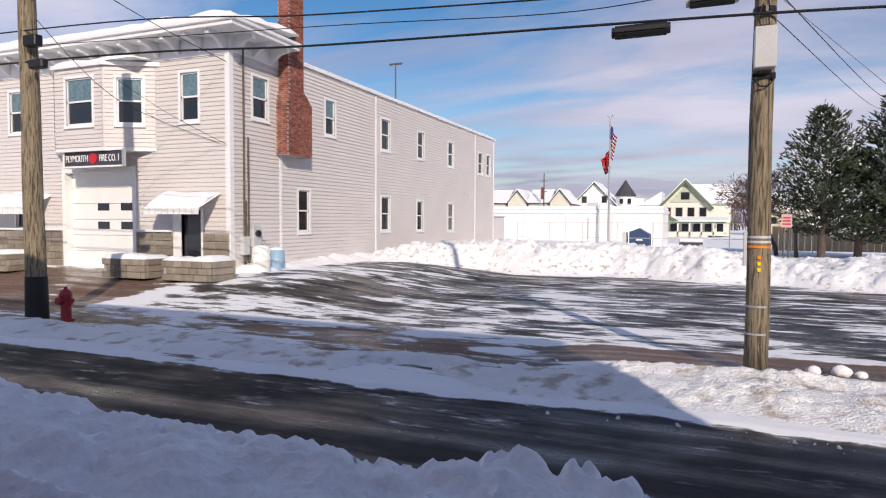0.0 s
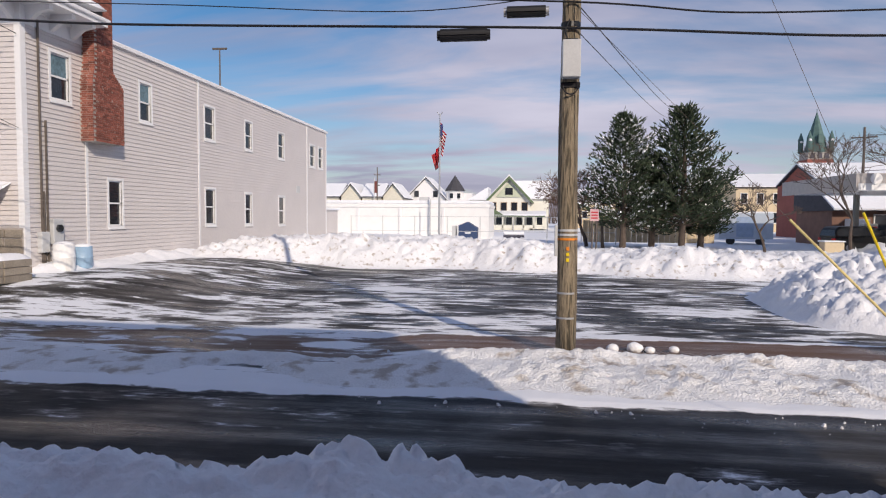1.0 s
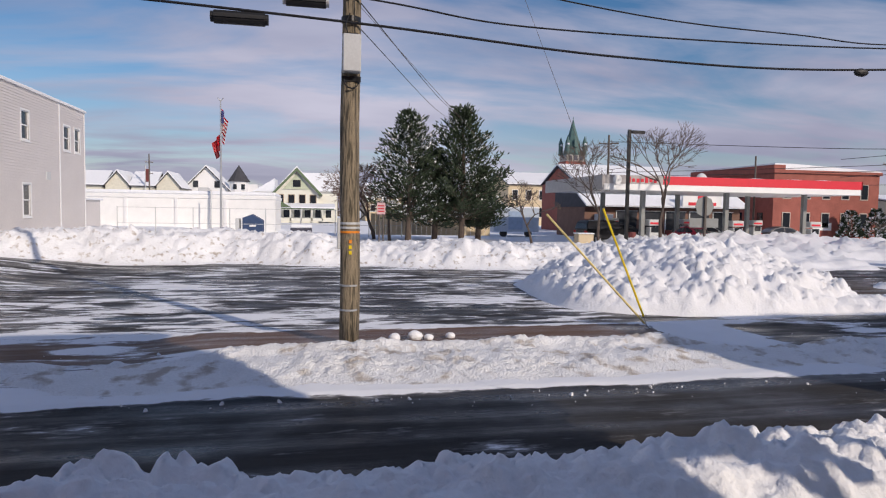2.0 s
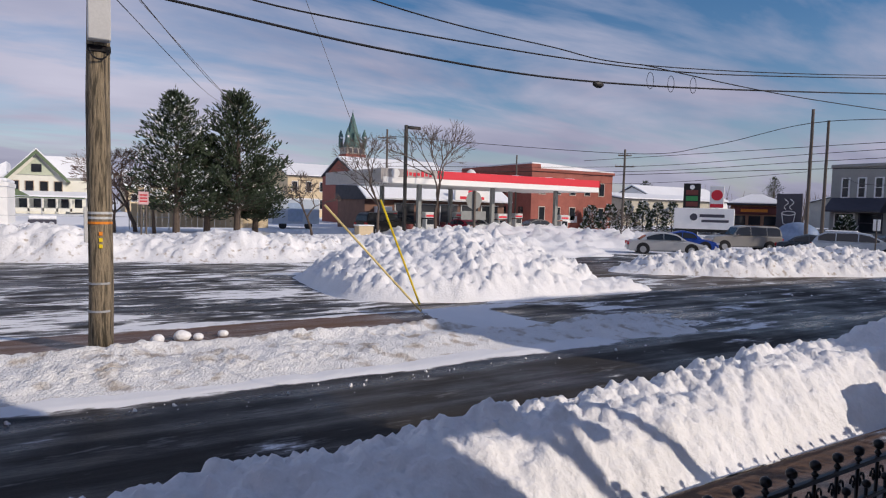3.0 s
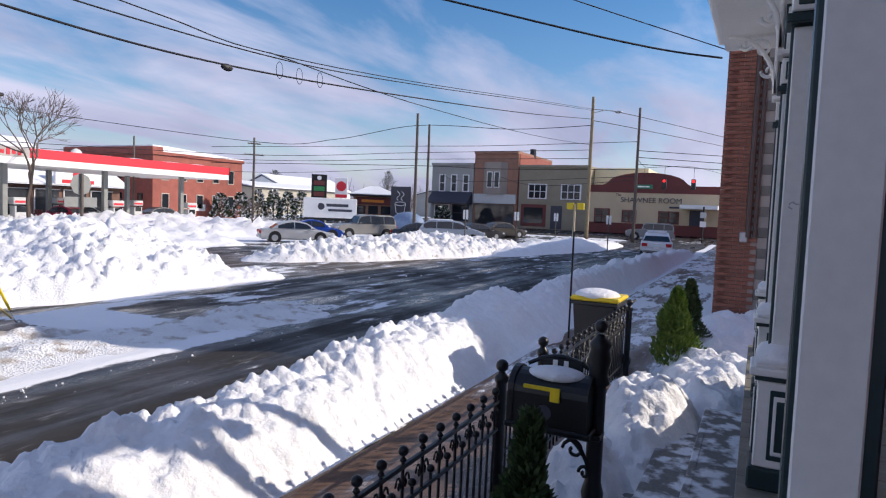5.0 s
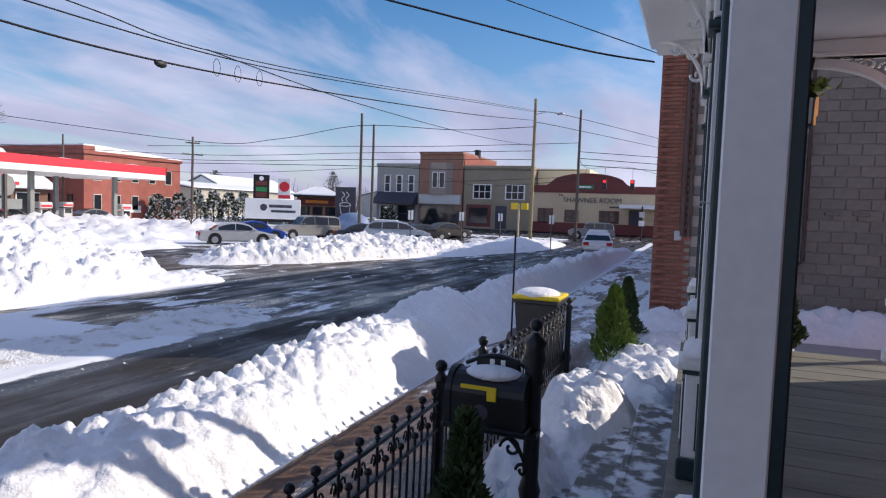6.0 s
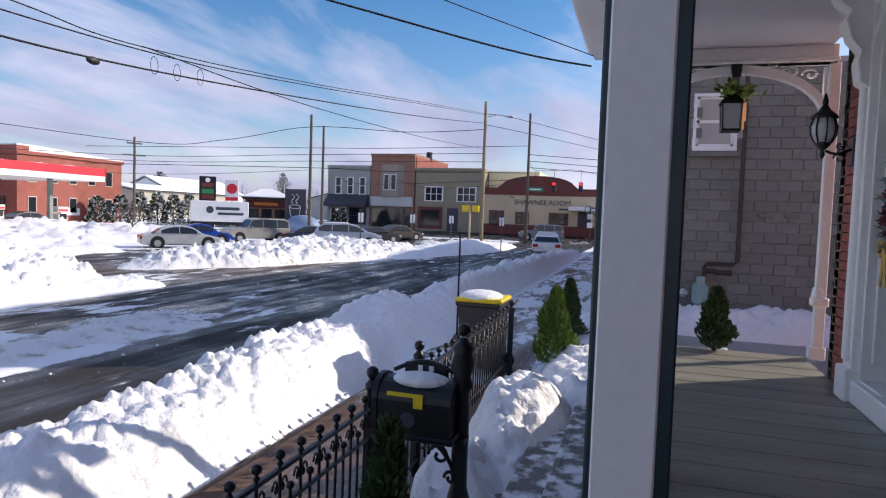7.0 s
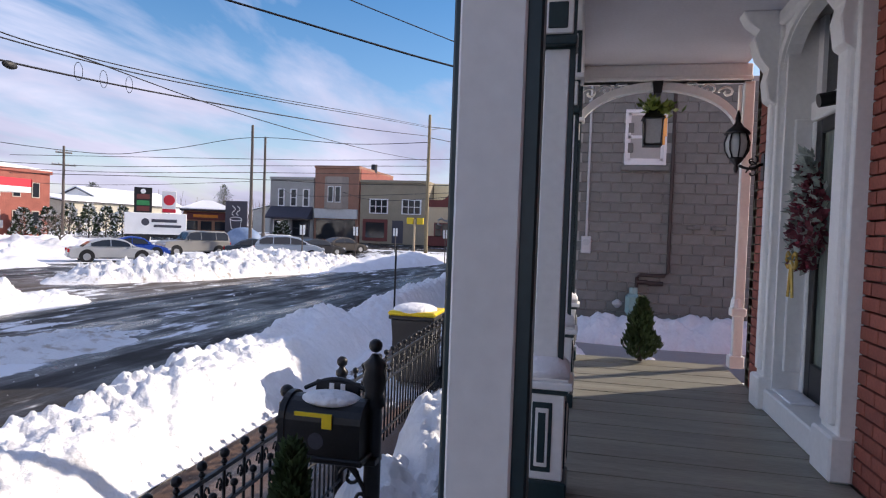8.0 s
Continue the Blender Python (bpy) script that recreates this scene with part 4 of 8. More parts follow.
field("snow_drift", steps_of((-15.5, 0.12), (-12.6, 1)), steps_of((17.2, 0.12), (27, 1)), lambda x, y: ground_z(x, y) + 0.42 * (1 - smooth01(-14.9, -13.4 - 0.5 * fbm(y * 0.6, x * 0, 2, 4), x)) * (0.4 + 0.9 * fbm(x, y, 3, 8)) * smooth01(17.0, 18.2, y) + 0.06 * clods(x, y, 0.3, 2) - 0.09, SNOW, "drift of snow along the foot of the fire hall", "snow drift")
part("roof_antenna", sweep(cy(B(), (-16.5, 33, 8.5), (-16.5, 33, 11.2), 0.045, 0.035), [(-16.9, 33, 11.2), (-16.5, 33, 11.2), (-16.1, 33, 11.2)], 0.06), DARKPOLE, hall, world=True)

random.seed(21)
crumbs = B()
for x0, x1, y0, y1, k in ((-3, 6, 5.4, 5.75, 90), (-12, -1, 10.4, 11.2, 40), (8, 20, 10.5, 12.0, 25), (0.5, 9, 7.3, 7.9, 26), (-3, 7, 7.75, 8.1, 45)):
    for _ in range(k):
        x, y, r = random.uniform(x0, x1), random.uniform(y0, y1), 0.006 + 0.022 * random.random() ** 4
        cy(crumbs, (x, y, float(ground_z(x, y)) - 0.01), (x + random.gauss(0, r * 0.4), y, float(ground_z(x, y)) + r * 1.3), r * 1.3, r * 0.6, 5)
solid("ice_crumbs", crumbs, SNOW_DIRTY, "scattered crumbs of ice and snow on wet asphalt", "ice crumbs", kind="stuff")

# ---------------------------------------------------------------- our house and its porch
FLOOR, CEIL, WALL_Y, HOUSE_X = 1.1, 4.0, -1.25, 6.3
house = thing("brick_house", (-1, -6, 0.2), "red brick house with a painted wooden porch", "house")
part("tall_wall", bx(B(), (-9, -11, 0.2), (3.0, WALL_Y - 0.14, 8.2)), BRICK_FAR, house, world=True)
door_hole = (4.3, 1.1, 5.45, 3.9)
bm = B()
wall_slab(bm, 3.0, HOUSE_X, 0.2, 8.2, [door_hole], Matrix.Translation((0, WALL_Y - 0.06, 0)) @ Matrix.Diagonal((1, -1, 1, 1)), 0.22)
part("front_wall", bm, MORTAR, house, world=True)
part("end_wall", bx(B(), (HOUSE_X - 0.3, -11, 0.2), (HOUSE_X - 0.02, WALL_Y - 0.3, 8.2)), BRICK_FAR, house, world=True)
part("rear_wall", bx(B(), (3.0, -11, 0.2), (HOUSE_X - 0.3, -10.7, 8.2)), BRICK_FAR, house, world=True)
part("hall_floor", bx(B(), (3.0, -10.7, 1.0), (HOUSE_X - 0.3, WALL_Y - 0.3, 1.1)), PORCHFLOOR, house, world=True)
bm = B()
prism(bm, ((-11.4, 8.1), (-0.95, 8.1), (-0.95, 8.3), (-6.2, 11.2), (-11.4, 8.3)), 15.6, "x", -9.2)
part("roof", bm, ROOFDARK, house, world=True)

porch = thing("porch", (1, -0.5, 0.25), "long painted porch with grey boards and square columns", "porch", kind="structure")
part("porch_base", bx(B(), (-1.3, WALL_Y - 0.05, 0.2), (7.05, 0.42, 1.04)), PORCH_GREEN, porch, world=True)
for i in range(84):
    x = -1.3 + 0.1 * i
    part("floor_board", bx(B(), (x, WALL_Y + 0.005, 1.04), (x + 0.0985, 0.45, FLOOR - 0.0015 * (i % 3)), 0.002), PORCHFLOOR, porch, world=True)
part("ceiling_board", bx(B(), (-1.3, WALL_Y - 0.05, CEIL), (7.2, 0.3, CEIL + 0.06)), CEILPAINT, porch, world=True)
bm = B()
prism(bm, ((-1.3, 4.75), (0.86, 4.28), (0.86, 4.08), (0.8, 4.06), (0.36, 4.16), (-1.3, 4.16)), 8.7, "x", -1.3)
part("porch_roof", bm, PORCH_GREY, porch, world=True)
part("gutter_moulding", bx(B(), (-1.3, 0.84, 4.12), (7.45, 0.93, 4.3), 0.02), WHITE, porch, world=True)
part("eave_soffit", bx(B(), (-1.3, 0.38, 4.05), (7.42, 0.85, 4.085)), WHITE, porch, world=True)
part("front_beam", bx(B(), (-1.3, 0.2, 3.78), (7.1, 0.38, CEIL), 0.01), WHITE, porch, world=True)
part("wall_moulding", bx(B(), (-1.3, WALL_Y - 0.02, CEIL - 0.12), (HOUSE_X, WALL_Y + 0.08, CEIL), 0.02), WHITE, porch, world=True)
drape("porch_roof_snow", -1.3, 7.4, -0.2, 0.9, 4.3, 0.2, porch, 9, 0.3, 0.0)


def scroll_bracket(parent, x, y, z, out, drop, thick, mat_, along="y"):
    """A pierced scroll bracket: a bent outer band and curls inside it."""
    br = part("scroll_bracket", B(), mat_, parent)

    def at(a, c, t=0.0):
        return (x + t, y + a, z + c) if along == "y" else (x + a, y + t, z + c)
    for t in (0.0,):
        bm = B()
        sweep(bm, [at(out * (1 - math.cos(k)), -drop * (1 - math.sin(k))) for k in np.linspace(0, math.pi / 2, 9)], thick, 6)
        sweep(bm, [at(0, 0), at(out, 0)], thick, 6)
        sweep(bm, [at(0, 0), at(0, -drop)], thick, 6)
        for cu, cv, r, w in ((0.32, -0.25, 0.24, 1), (0.62, -0.16, 0.14, -1), (0.15, -0.62, 0.16, -1)):
            sweep(bm, [at(out * cu + min(out, drop) * r * (1 - s / 16) * math.cos(w * s * 0.5), drop * cv + min(out, drop) * r * (1 - s / 16) * math.sin(w * s * 0.5)) for s in range(15)], thick * 0.8, 5)
    part("scroll", bm, mat_, br, smooth=True, world=True)
    return br


def porch_column(x, y, group):
    """A square column: dark core, pale raised boards, pedestal with panels, capital block."""
    col = thing("porch_column", (x, y, FLOOR), "square pale grey porch column with dark green corners on a panelled pedestal", "column", group)
    p = 0.1
    ped = part("pedestal", bx(B(), (-p, -p, 0.1), (p, p, 0.5), 0.006), WHITE, col)
    part("plinth", bx(B(), (-p - 0.02, -p - 0.02, 0), (p + 0.02, p + 0.02, 0.1), 0.008), PORCH_GREEN, col)
    for ax in range(4):
        rot = Matrix.Rotation(radians(90 * ax), 4, "Z")
        part("panel", bx(B(), (-0.045, -p - 0.008, 0.14), (0.045, -p + 0.002, 0.46), 0.003, rot), PORCH_GREEN, ped)
        part("panel_bead", bx(B(), (-0.03, -p - 0.014, 0.165), (0.03, -p - 0.006, 0.435), 0.003, rot), WHITE, ped)
        part("panel_core", bx(B(), (-0.017, -p - 0.018, 0.185), (0.017, -p - 0.008, 0.415), 0.002, rot), PORCH_GREEN, ped)
    part("pedestal_band", bx(B(), (-p - 0.012, -p - 0.012, 0.5), (p + 0.012, p + 0.012, 0.525), 0.003), PORCH_GREEN, col)
    part("pedestal_cap", bx(bx(B(), (-p - 0.035, -p - 0.035, 0.525), (p + 0.035, p + 0.035, 0.56), 0.006), (-p - 0.015, -p - 0.015, 0.56), (p + 0.015, p + 0.015, 0.585), 0.006), WHITE, col)
    bm = B()
    lathe(bm, (0, 0, 0.575), ((0.165, 0), (0.16, 0.03), (0.13, 0.065), (0.08, 0.085)), 4)
    bmesh.ops.rotate(bm, matrix=Matrix.Rotation(radians(45), 3, "Z"), verts=bm.verts)
    part("cap_snow", bm, SNOW, col, "wind-packed white snow", smooth=True)
    part("core", bx(B(), (-0.03, -0.084, 0.585), (0.03, 0.066, 2.7), 0.004), PORCH_GREEN, col)
    for s_ in (-1, 1):
        face = Matrix.Diagonal((s_, 1, 1, 1))
        part("face_board", bx(B(), (0.028, -0.058, 0.6), (0.04, 0.054, 2.08), 0.004, face), PORCH_GREY, col)
        part("upper_board", bx(B(), (0.028, -0.058, 2.37), (0.04, 0.054, 2.66), 0.004, face), PORCH_GREY, col)
        part("capital_panel", bx(B(), (0.028, -0.07, 2.15), (0.045, 0.07, 2.32), 0.006, face), WHITE, col)
        part("capital_inset", bx(B(), (0.04, -0.045, 2.175), (0.05, 0.045, 2.295), 0.004, face), PORCH_GREEN, col)
    part("neck_band", bx(B(), (-0.09, -0.09, 2.09), (0.09, 0.09, 2.13), 0.005), PORCH_GREEN, col)
    part("capital_band", bx(B(), (-0.11, -0.11, 2.33), (0.11, 0.11, 2.365), 0.006), WHITE, col)
    return col


c0 = porch_column(1.535, 0.2955, "porch columns")
for x in (3.47, 5.12, 6.85, -1.0):
    copy_thing(c0, pose(x, 0.29, FLOOR))
hk = thing("wall_hook", (1.52, 0.362, 2.35), "small bent steel hook on the column", "hook")
part("hook_rod", sweep(B(), [(0, 0, 0), (0, 0.008, 0), (0, 0.013, 0.004), (0, 0.018, 0.001), (0, 0.019, -0.006), (0, 0.013, -0.009)], 0.0016, 6), GREYMETAL, hk)
for x in (3.47, 5.12, 6.85):
    scroll_bracket(porch, x, 0.38, 4.05, 0.42, 0.55, 0.022, WHITE)
    scroll_bracket(porch, x + 0.08, 0.29, 3.78, 0.35, 0.4, 0.018, WHITE, "x")
# arch across the far end of the porch
AX = 7.0
end = thing("porch_arch", (AX, -0.5, FLOOR), "white wooden arch with pierced spandrels and a black keystone", "arch", kind="structure")
half, yc = 0.74, -0.5
bm = B()
N = 24
arc = [(yc + half * math.cos(math.pi * k / N), 3.34 + 0.42 * math.sin(math.pi * k / N)) for k in range(N + 1)]
outer = [(yc + (half + 0.06) * math.cos(math.pi * k / N), 3.34 + 0.5 * math.sin(math.pi * k / N)) for k in range(N + 1)]
for (a, b_), (c, d) in zip(zip(arc, arc[1:]), zip(outer, outer[1:])):
    prism(bm, (a, b_, d, c), 0.1, "x", AX - 0.05)
part("arch_ring", bm, WHITE, end, world=True)
part("arch_beam", bx(bx(B(), (AX - 0.07, -1.35, 3.84), (AX + 0.07, 0.3, CEIL), 0.01), (AX - 0.1, -1.35, 3.84), (AX + 0.1, 0.3, 3.88), 0.008), WHITE, end, world=True)
part("keystone", prism(B(), ((yc - 0.035, 3.72), (yc + 0.035, 3.72), (yc + 0.055, 3.88), (yc - 0.055, 3.88)), 0.16, "x", AX - 0.09), BLACK, end, world=True)
for s in (-1, 1):
    bm = B()
    for k in range(3):
        c = (yc + s * (half - 0.1 - 0.16 * k), 3.74 + 0.03 * k)
        sweep(bm, [(AX, c[0] + 0.075 * (1 - q / 17) * math.cos(s * q * 0.5), c[1] + 0.06 * (1 - q / 17) * math.sin(q * 0.5)) for q in range(15)], 0.012, 5)
    sweep(bm, [(AX, yc + s * (half + 0.02), 3.4 + 0.045 * k) for k in range(10)], 0.02, 6)
    part("spandrel", bm, WHITE, end, world=True)
bm = B()
bx(bm, (AX - 0.04, -1.38, FLOOR), (AX + 0.04, -1.29, 3.84), 0.006)
bx(bm, (AX - 0.06, -1.4, FLOOR + 0.5), (AX + 0.06, -1.26, FLOOR + 0.58), 0.01)
bx(bm, (AX - 0.06, -1.4, FLOOR), (AX + 0.06, -1.26, FLOOR + 0.12), 0.01)
part("wall_post", bm, WHITE, end, world=True)
part("wall_post_cap", lathe(B(), (AX, -1.32, FLOOR + 0.58), ((0.06, 0), (0.055, 0.05), (0.05, 0.08), (0.04, 0.1)), 10), SNOW, end, world=True)

# entrance
ent = thing("entrance", (4.87, WALL_Y, FLOOR), "tall white panelled door surround with carved corbels", "door surround", kind="structure")


def casing(x0, x1):
    bm = B()
    bx(bm, (x0, WALL_Y - 0.02, FLOOR), (x1, WALL_Y + 0.07, CEIL - 0.1), 0.006)
    bx(bm, (x0 + 0.05, WALL_Y, FLOOR + 0.28), (x1 - 0.05, WALL_Y + 0.1, CEIL - 0.3), 0.012)
    bx(bm, (x0 - 0.015, WALL_Y, FLOOR), (x1 + 0.015, WALL_Y + 0.115, FLOOR + 0.24), 0.012)
    return part("casing", bm, WHITE, ent, world=True)


casing(4.05, 4.3), casing(5.45, 5.64)
part("sill", bx(B(), (4.28, WALL_Y - 0.25, FLOOR), (5.47, WALL_Y + 0.07, FLOOR + 0.16), 0.01), WHITE, ent, world=True)
bm = B()
bx(bm, (4.24, WALL_Y - 0.26, FLOOR + 0.16), (4.34, WALL_Y + 0.02, 3.95))
bx(bm, (5.41, WALL_Y - 0.26, FLOOR + 0.16), (5.5, WALL_Y + 0.02, 3.95))
for z0, z1 in ((1.4, 2.2), (2.3, 3.2)):
    bx(bm, (5.39, WALL_Y - 0.19, z0), (5.415, WALL_Y - 0.04, z1), 0.008)
part("jamb_panel", bm, WHITE, ent, world=True)
bm = B()
pts = [(4.3, 3.95), (4.3, 3.55)] + [(4.875 - 0.575 * math.cos(math.pi * k / 16), 3.55 + 0.3 * math.sin(math.pi * k / 16)) for k in range(17)] + [(5.45, 3.95)]
prism(bm, pts, 0.1, "y", WALL_Y - 0.06)
part("arch_head", bm, WHITE, ent, world=True)
bm = B()
sweep(bm, [(4.875 - 0.6 * math.cos(math.pi * k / 16), WALL_Y + 0.05, 3.56 + 0.32 * math.sin(math.pi * k / 16)) for k in range(17)], 0.025, 6)
part("arch_moulding", bm, WHITE, ent, world=True)
part("transom_rail", bx(B(), (4.34, WALL_Y - 0.24, 3.18), (5.41, WALL_Y - 0.14, 3.32), 0.01), WHITE, ent, world=True)
part("transom_glass", bx(B(), (4.42, WALL_Y - 0.22, 3.32), (5.33, WALL_Y - 0.2, 3.9)), GLASS, ent, world=True)
part("transom_frame", bx(bx(B(), (4.34, WALL_Y - 0.23, 3.32), (4.44, WALL_Y - 0.17, 3.95)), (5.31, WALL_Y - 0.23, 3.32), (5.41, WALL_Y - 0.17, 3.95)), WHITE, ent, world=True)
door = part("door_1", bx(B(), (4.4, WALL_Y - 0.25, FLOOR + 0.16), (5.35, WALL_Y - 0.2, 3.18)), BLACK, ent, "black-framed glazed front door with a wreath", world=True)
bm = B()
for lo, hi in (((4.4, 1.26), (4.5, 3.18)), ((5.25, 1.26), (5.35, 3.18)), ((4.5, 1.26), (5.25, 1.5)), ((4.5, 3.08), (5.25, 3.18))):
    bx(bm, (lo[0], WALL_Y - 0.2, lo[1]), (hi[0], WALL_Y - 0.165, hi[1]), 0.006)
part("stile_and_rail", bm, BLACK, door, world=True)
part("door_pane", bx(B(), (4.5, WALL_Y - 0.2, 1.5), (5.25, WALL_Y - 0.19, 3.08)), mat("curtained_glass", (0.16, 0.2, 0.17), 0.12, var=0.3, scale=3, fine=10, bump=0, stretch=(8, 1, 1)), door, world=True)
part("doorbell", bx(B(), (5.36, WALL_Y - 0.06, 2.28), (5.41, WALL_Y - 0.03, 2.42), 0.006), BLACK, ent, world=True)
part("door_camera", cy(B(), (4.95, WALL_Y - 0.14, 3.26), (4.95, WALL_Y - 0.04, 3.24), 0.045, n=12), BLACK, ent, world=True)
part("frame_moulding", bx(bx(B(), (4.34, WALL_Y - 0.24, 1.26), (4.4, WALL_Y - 0.15, 3.18), 0.01), (5.35, WALL_Y - 0.24, 1.26), (5.41, WALL_Y - 0.15, 3.18), 0.01), WHITE, ent, world=True)
for x in (4.17, 5.55):
    bm = B()
    prism(bm, ((WALL_Y + 0.05, 3.3), (WALL_Y + 0.13, 3.36), (WALL_Y + 0.15, 3.5), (WALL_Y + 0.12, 3.58), (WALL_Y + 0.2, 3.66), (WALL_Y + 0.24, 3.8), (WALL_Y + 0.19, 3.86), (WALL_Y + 0.28, 3.92), (WALL_Y + 0.32, 4.0), (WALL_Y + 0.05, 4.0)), 0.16, "x", x - 0.08)
    bmesh.ops.bevel(bm, geom=list(bm.edges), offset=0.008, segments=1, affect="EDGES")
    part("corbel", bm, WHITE, ent, "carved white corbel", world=True)
part("sill_snow", bx(B(), (5.0, WALL_Y - 0.14, FLOOR + 0.16), (5.4, WALL_Y + 0.02, FLOOR + 0.175), 0.005), SNOW, ent, world=True)
# the wreath
random.seed(11)
BERRY = mat("red_berries", (0.3, 0.03, 0.06), 0.4, var=0.3, fine=80)
SILVERLEAF = mat("frosted_leaves", (0.35, 0.4, 0.36), 0.7, var=0.3, fine=50)
GOLD = mat("gold_ribbon", (0.55, 0.36, 0.08), 0.35, 0.3, var=0.2)
wr = thing("wreath", (5.05, WALL_Y - 0.05, 1.95), "frosted red-berry winter wreath with a gold bow", "wreath")


def leaf(bm, c, n, s, w=0.35):
    """A small pointed blade at c along n."""
    n = Vector(n).normalized()
    u = n.cross(Vector((random.uniform(-1, 1), random.uniform(-1, 1), random.uniform(-1, 1)))).normalized()
    c = Vector(c)
    v = [bm.verts.new(q) for q in (c, c + n * s * 0.5 + u * s * w, c + n * s, c + n * s * 0.5 - u * s * w)]
    bm.faces.new(v)


def swag_point():
    z = random.uniform(0.2, 0.88)
    r = 0.06 + 0.12 * math.sin(math.pi * min(1, (z - 0.2) / 0.7 + 0.1)) ** 0.7
    a = random.uniform(0, 2 * math.pi)
    rr = r * math.sqrt(random.random())
    return Vector((rr * math.cos(a), 0.45 * rr * math.sin(a), z))


bl, bb, bs = B(), B(), B()
for _ in range(900):
    leaf(bl, swag_point(), (random.uniform(-1, 1), random.uniform(-0.3, 0.9), random.uniform(-0.6, 1)), random.uniform(0.05, 0.1), 0.22)
for _ in range(160):
    ball(bb, swag_point() + Vector((0, 0.02, 0)), random.uniform(0.008, 0.014), 1)
for _ in range(420):
    leaf(bs, swag_point() * 1.08, (random.uniform(-1, 1), random.uniform(0, 1), random.uniform(-0.4, 1)), random.uniform(0.06, 0.12), 0.2)
part("red_foliage", bl, mat("wreath_twigs", (0.16, 0.03, 0.045), 0.6, var=0.4), wr, kind="stuff")
part("berries", bb, BERRY, wr, kind="stuff")
part("frosted_foliage", bs, SILVERLEAF, wr, kind="stuff")
bm = B()
for s in (-1, 1):
    sweep(bm, [(s * 0.1 * math.sin(k * 0.4), 0.09, 0.26 + 0.05 * math.sin(k * 0.8)) for k in range(9)], 0.012, 5)
    sweep(bm, [(s * 0.02 * k / 3, 0.09, 0.26 - 0.035 * k) for k in range(8)], 0.01, 4)
part("bow", bm, GOLD, wr, "gold ribbon bow")
# wall lantern
LAMPGLASS = mat("lamp_glass", (0.5, 0.52, 0.52), 0.08, var=0.1, bump=0.0)
sc = thing("wall_lantern", (5.95, WALL_Y + 0.22, 2.87), "black iron wall lantern with a caged glass globe", "lantern")
bm = lathe(B(), (0, 0, 0), ((0.008, 0), (0.02, 0.03), (0.012, 0.06), (0.05, 0.1), (0.06, 0.12)), 12)
part("bottom_cup", bm, BLACK, sc, smooth=True)
part("globe", lathe(B(), (0, 0, 0.12), ((0.055, 0), (0.085, 0.06), (0.09, 0.12), (0.07, 0.19)), 14), LAMPGLASS, sc, smooth=True)
for k in range(8):
    a = 2 * math.pi * k / 8
    part("cage_bar", sweep(B(), [(r * math.cos(a), r * math.sin(a), z) for r, z in ((0.06, 0.12), (0.09, 0.18), (0.096, 0.24), (0.075, 0.31))], 0.006, 5), BLACK, sc)
part("roof_cap", lathe(B(), (0, 0, 0.31), ((0.1, 0), (0.085, 0.025), (0.045, 0.06), (0.018, 0.1), (0.022, 0.125), (0.006, 0.19)), 14), BLACK, sc, smooth=True)
bm = B()
sweep(bm, [(0, -0.02 - 0.036 * k, 0.06 - 0.025 * math.sin(k * 0.75)) for k in range(6)], 0.012, 6)
for k in range(3):
    sweep(bm, [(0, -0.12 + 0.045 * (1 - q / 14) * math.cos(q * 0.6 + k), 0.0 + 0.05 * k + 0.045 * (1 - q / 14) * math.sin(q * 0.6 + k)) for q in range(12)], 0.007, 5)
part("arm", bm, BLACK, sc, smooth=True)
part("wall_plate", bx(B(), (-0.05, -0.225, -0.06), (0.05, -0.195, 0.16), 0.01), BLACK, sc)
# hanging lantern by the arch
hl = thing("hanging_lantern", (6.86, -0.463, 3.2), "black hanging lantern with greenery and an orange bow", "lantern")
part("base", bx(B(), (-0.085, -0.085, 0), (0.085, 0.085, 0.02), 0.004), BLACK, hl)
for sx in (-1, 1):
    for sy in (-1, 1):
        part("corner_bar", cy(B(), (0.075 * sx, 0.075 * sy, 0.02), (0.085 * sx, 0.085 * sy, 0.26), 0.008, n=6), BLACK, hl)
for ax in range(4):
    part("lantern_pane", bx(B(), (-0.07, -0.075, 0.025), (0.07, -0.07, 0.255), 0, Matrix.Rotation(radians(90 * ax), 4, "Z")), LAMPGLASS, hl)
bm = lathe(B(), (0, 0, 0.26), ((0.15, 0), (0.13, 0.02), (0.06, 0.08), (0.02, 0.11)), 4)
bmesh.ops.rotate(bm, matrix=Matrix.Rotation(radians(45), 3, "Z"), verts=bm.verts)
part("lantern_roof", bm, BLACK, hl)
part("candle", cy(B(), (0, 0, 0.02), (0, 0, 0.15), 0.025), WHITE, hl)
part("hanging_rod", cy(B(), (0, 0, 0.36), (0, 0, 0.53), 0.006, n=6), BLACK, hl)
bl = B()
for _ in range(160):
    leaf(bl, (random.gauss(0, 0.05), random.gauss(-0.04, 0.06), 0.36 + random.gauss(0, 0.03)), (random.uniform(-1, 1), random.uniform(-1, 1), random.uniform(-0.3, 1)), 0.1, 0.2)
part("greenery", bl, mat("bright_greenery", (0.16, 0.24, 0.03), 0.6, var=0.4), hl, kind="stuff")
part("bow", sweep(sweep(B(), [(0.02, -0.1, 0.3 - 0.04 * k) for k in range(8)], 0.02, 4), [(0.05, -0.12, 0.28 - 0.035 * k) for k in range(6)], 0.018, 4), mat("orange_ribbon", (0.75, 0.3, 0.02), 0.4), hl)
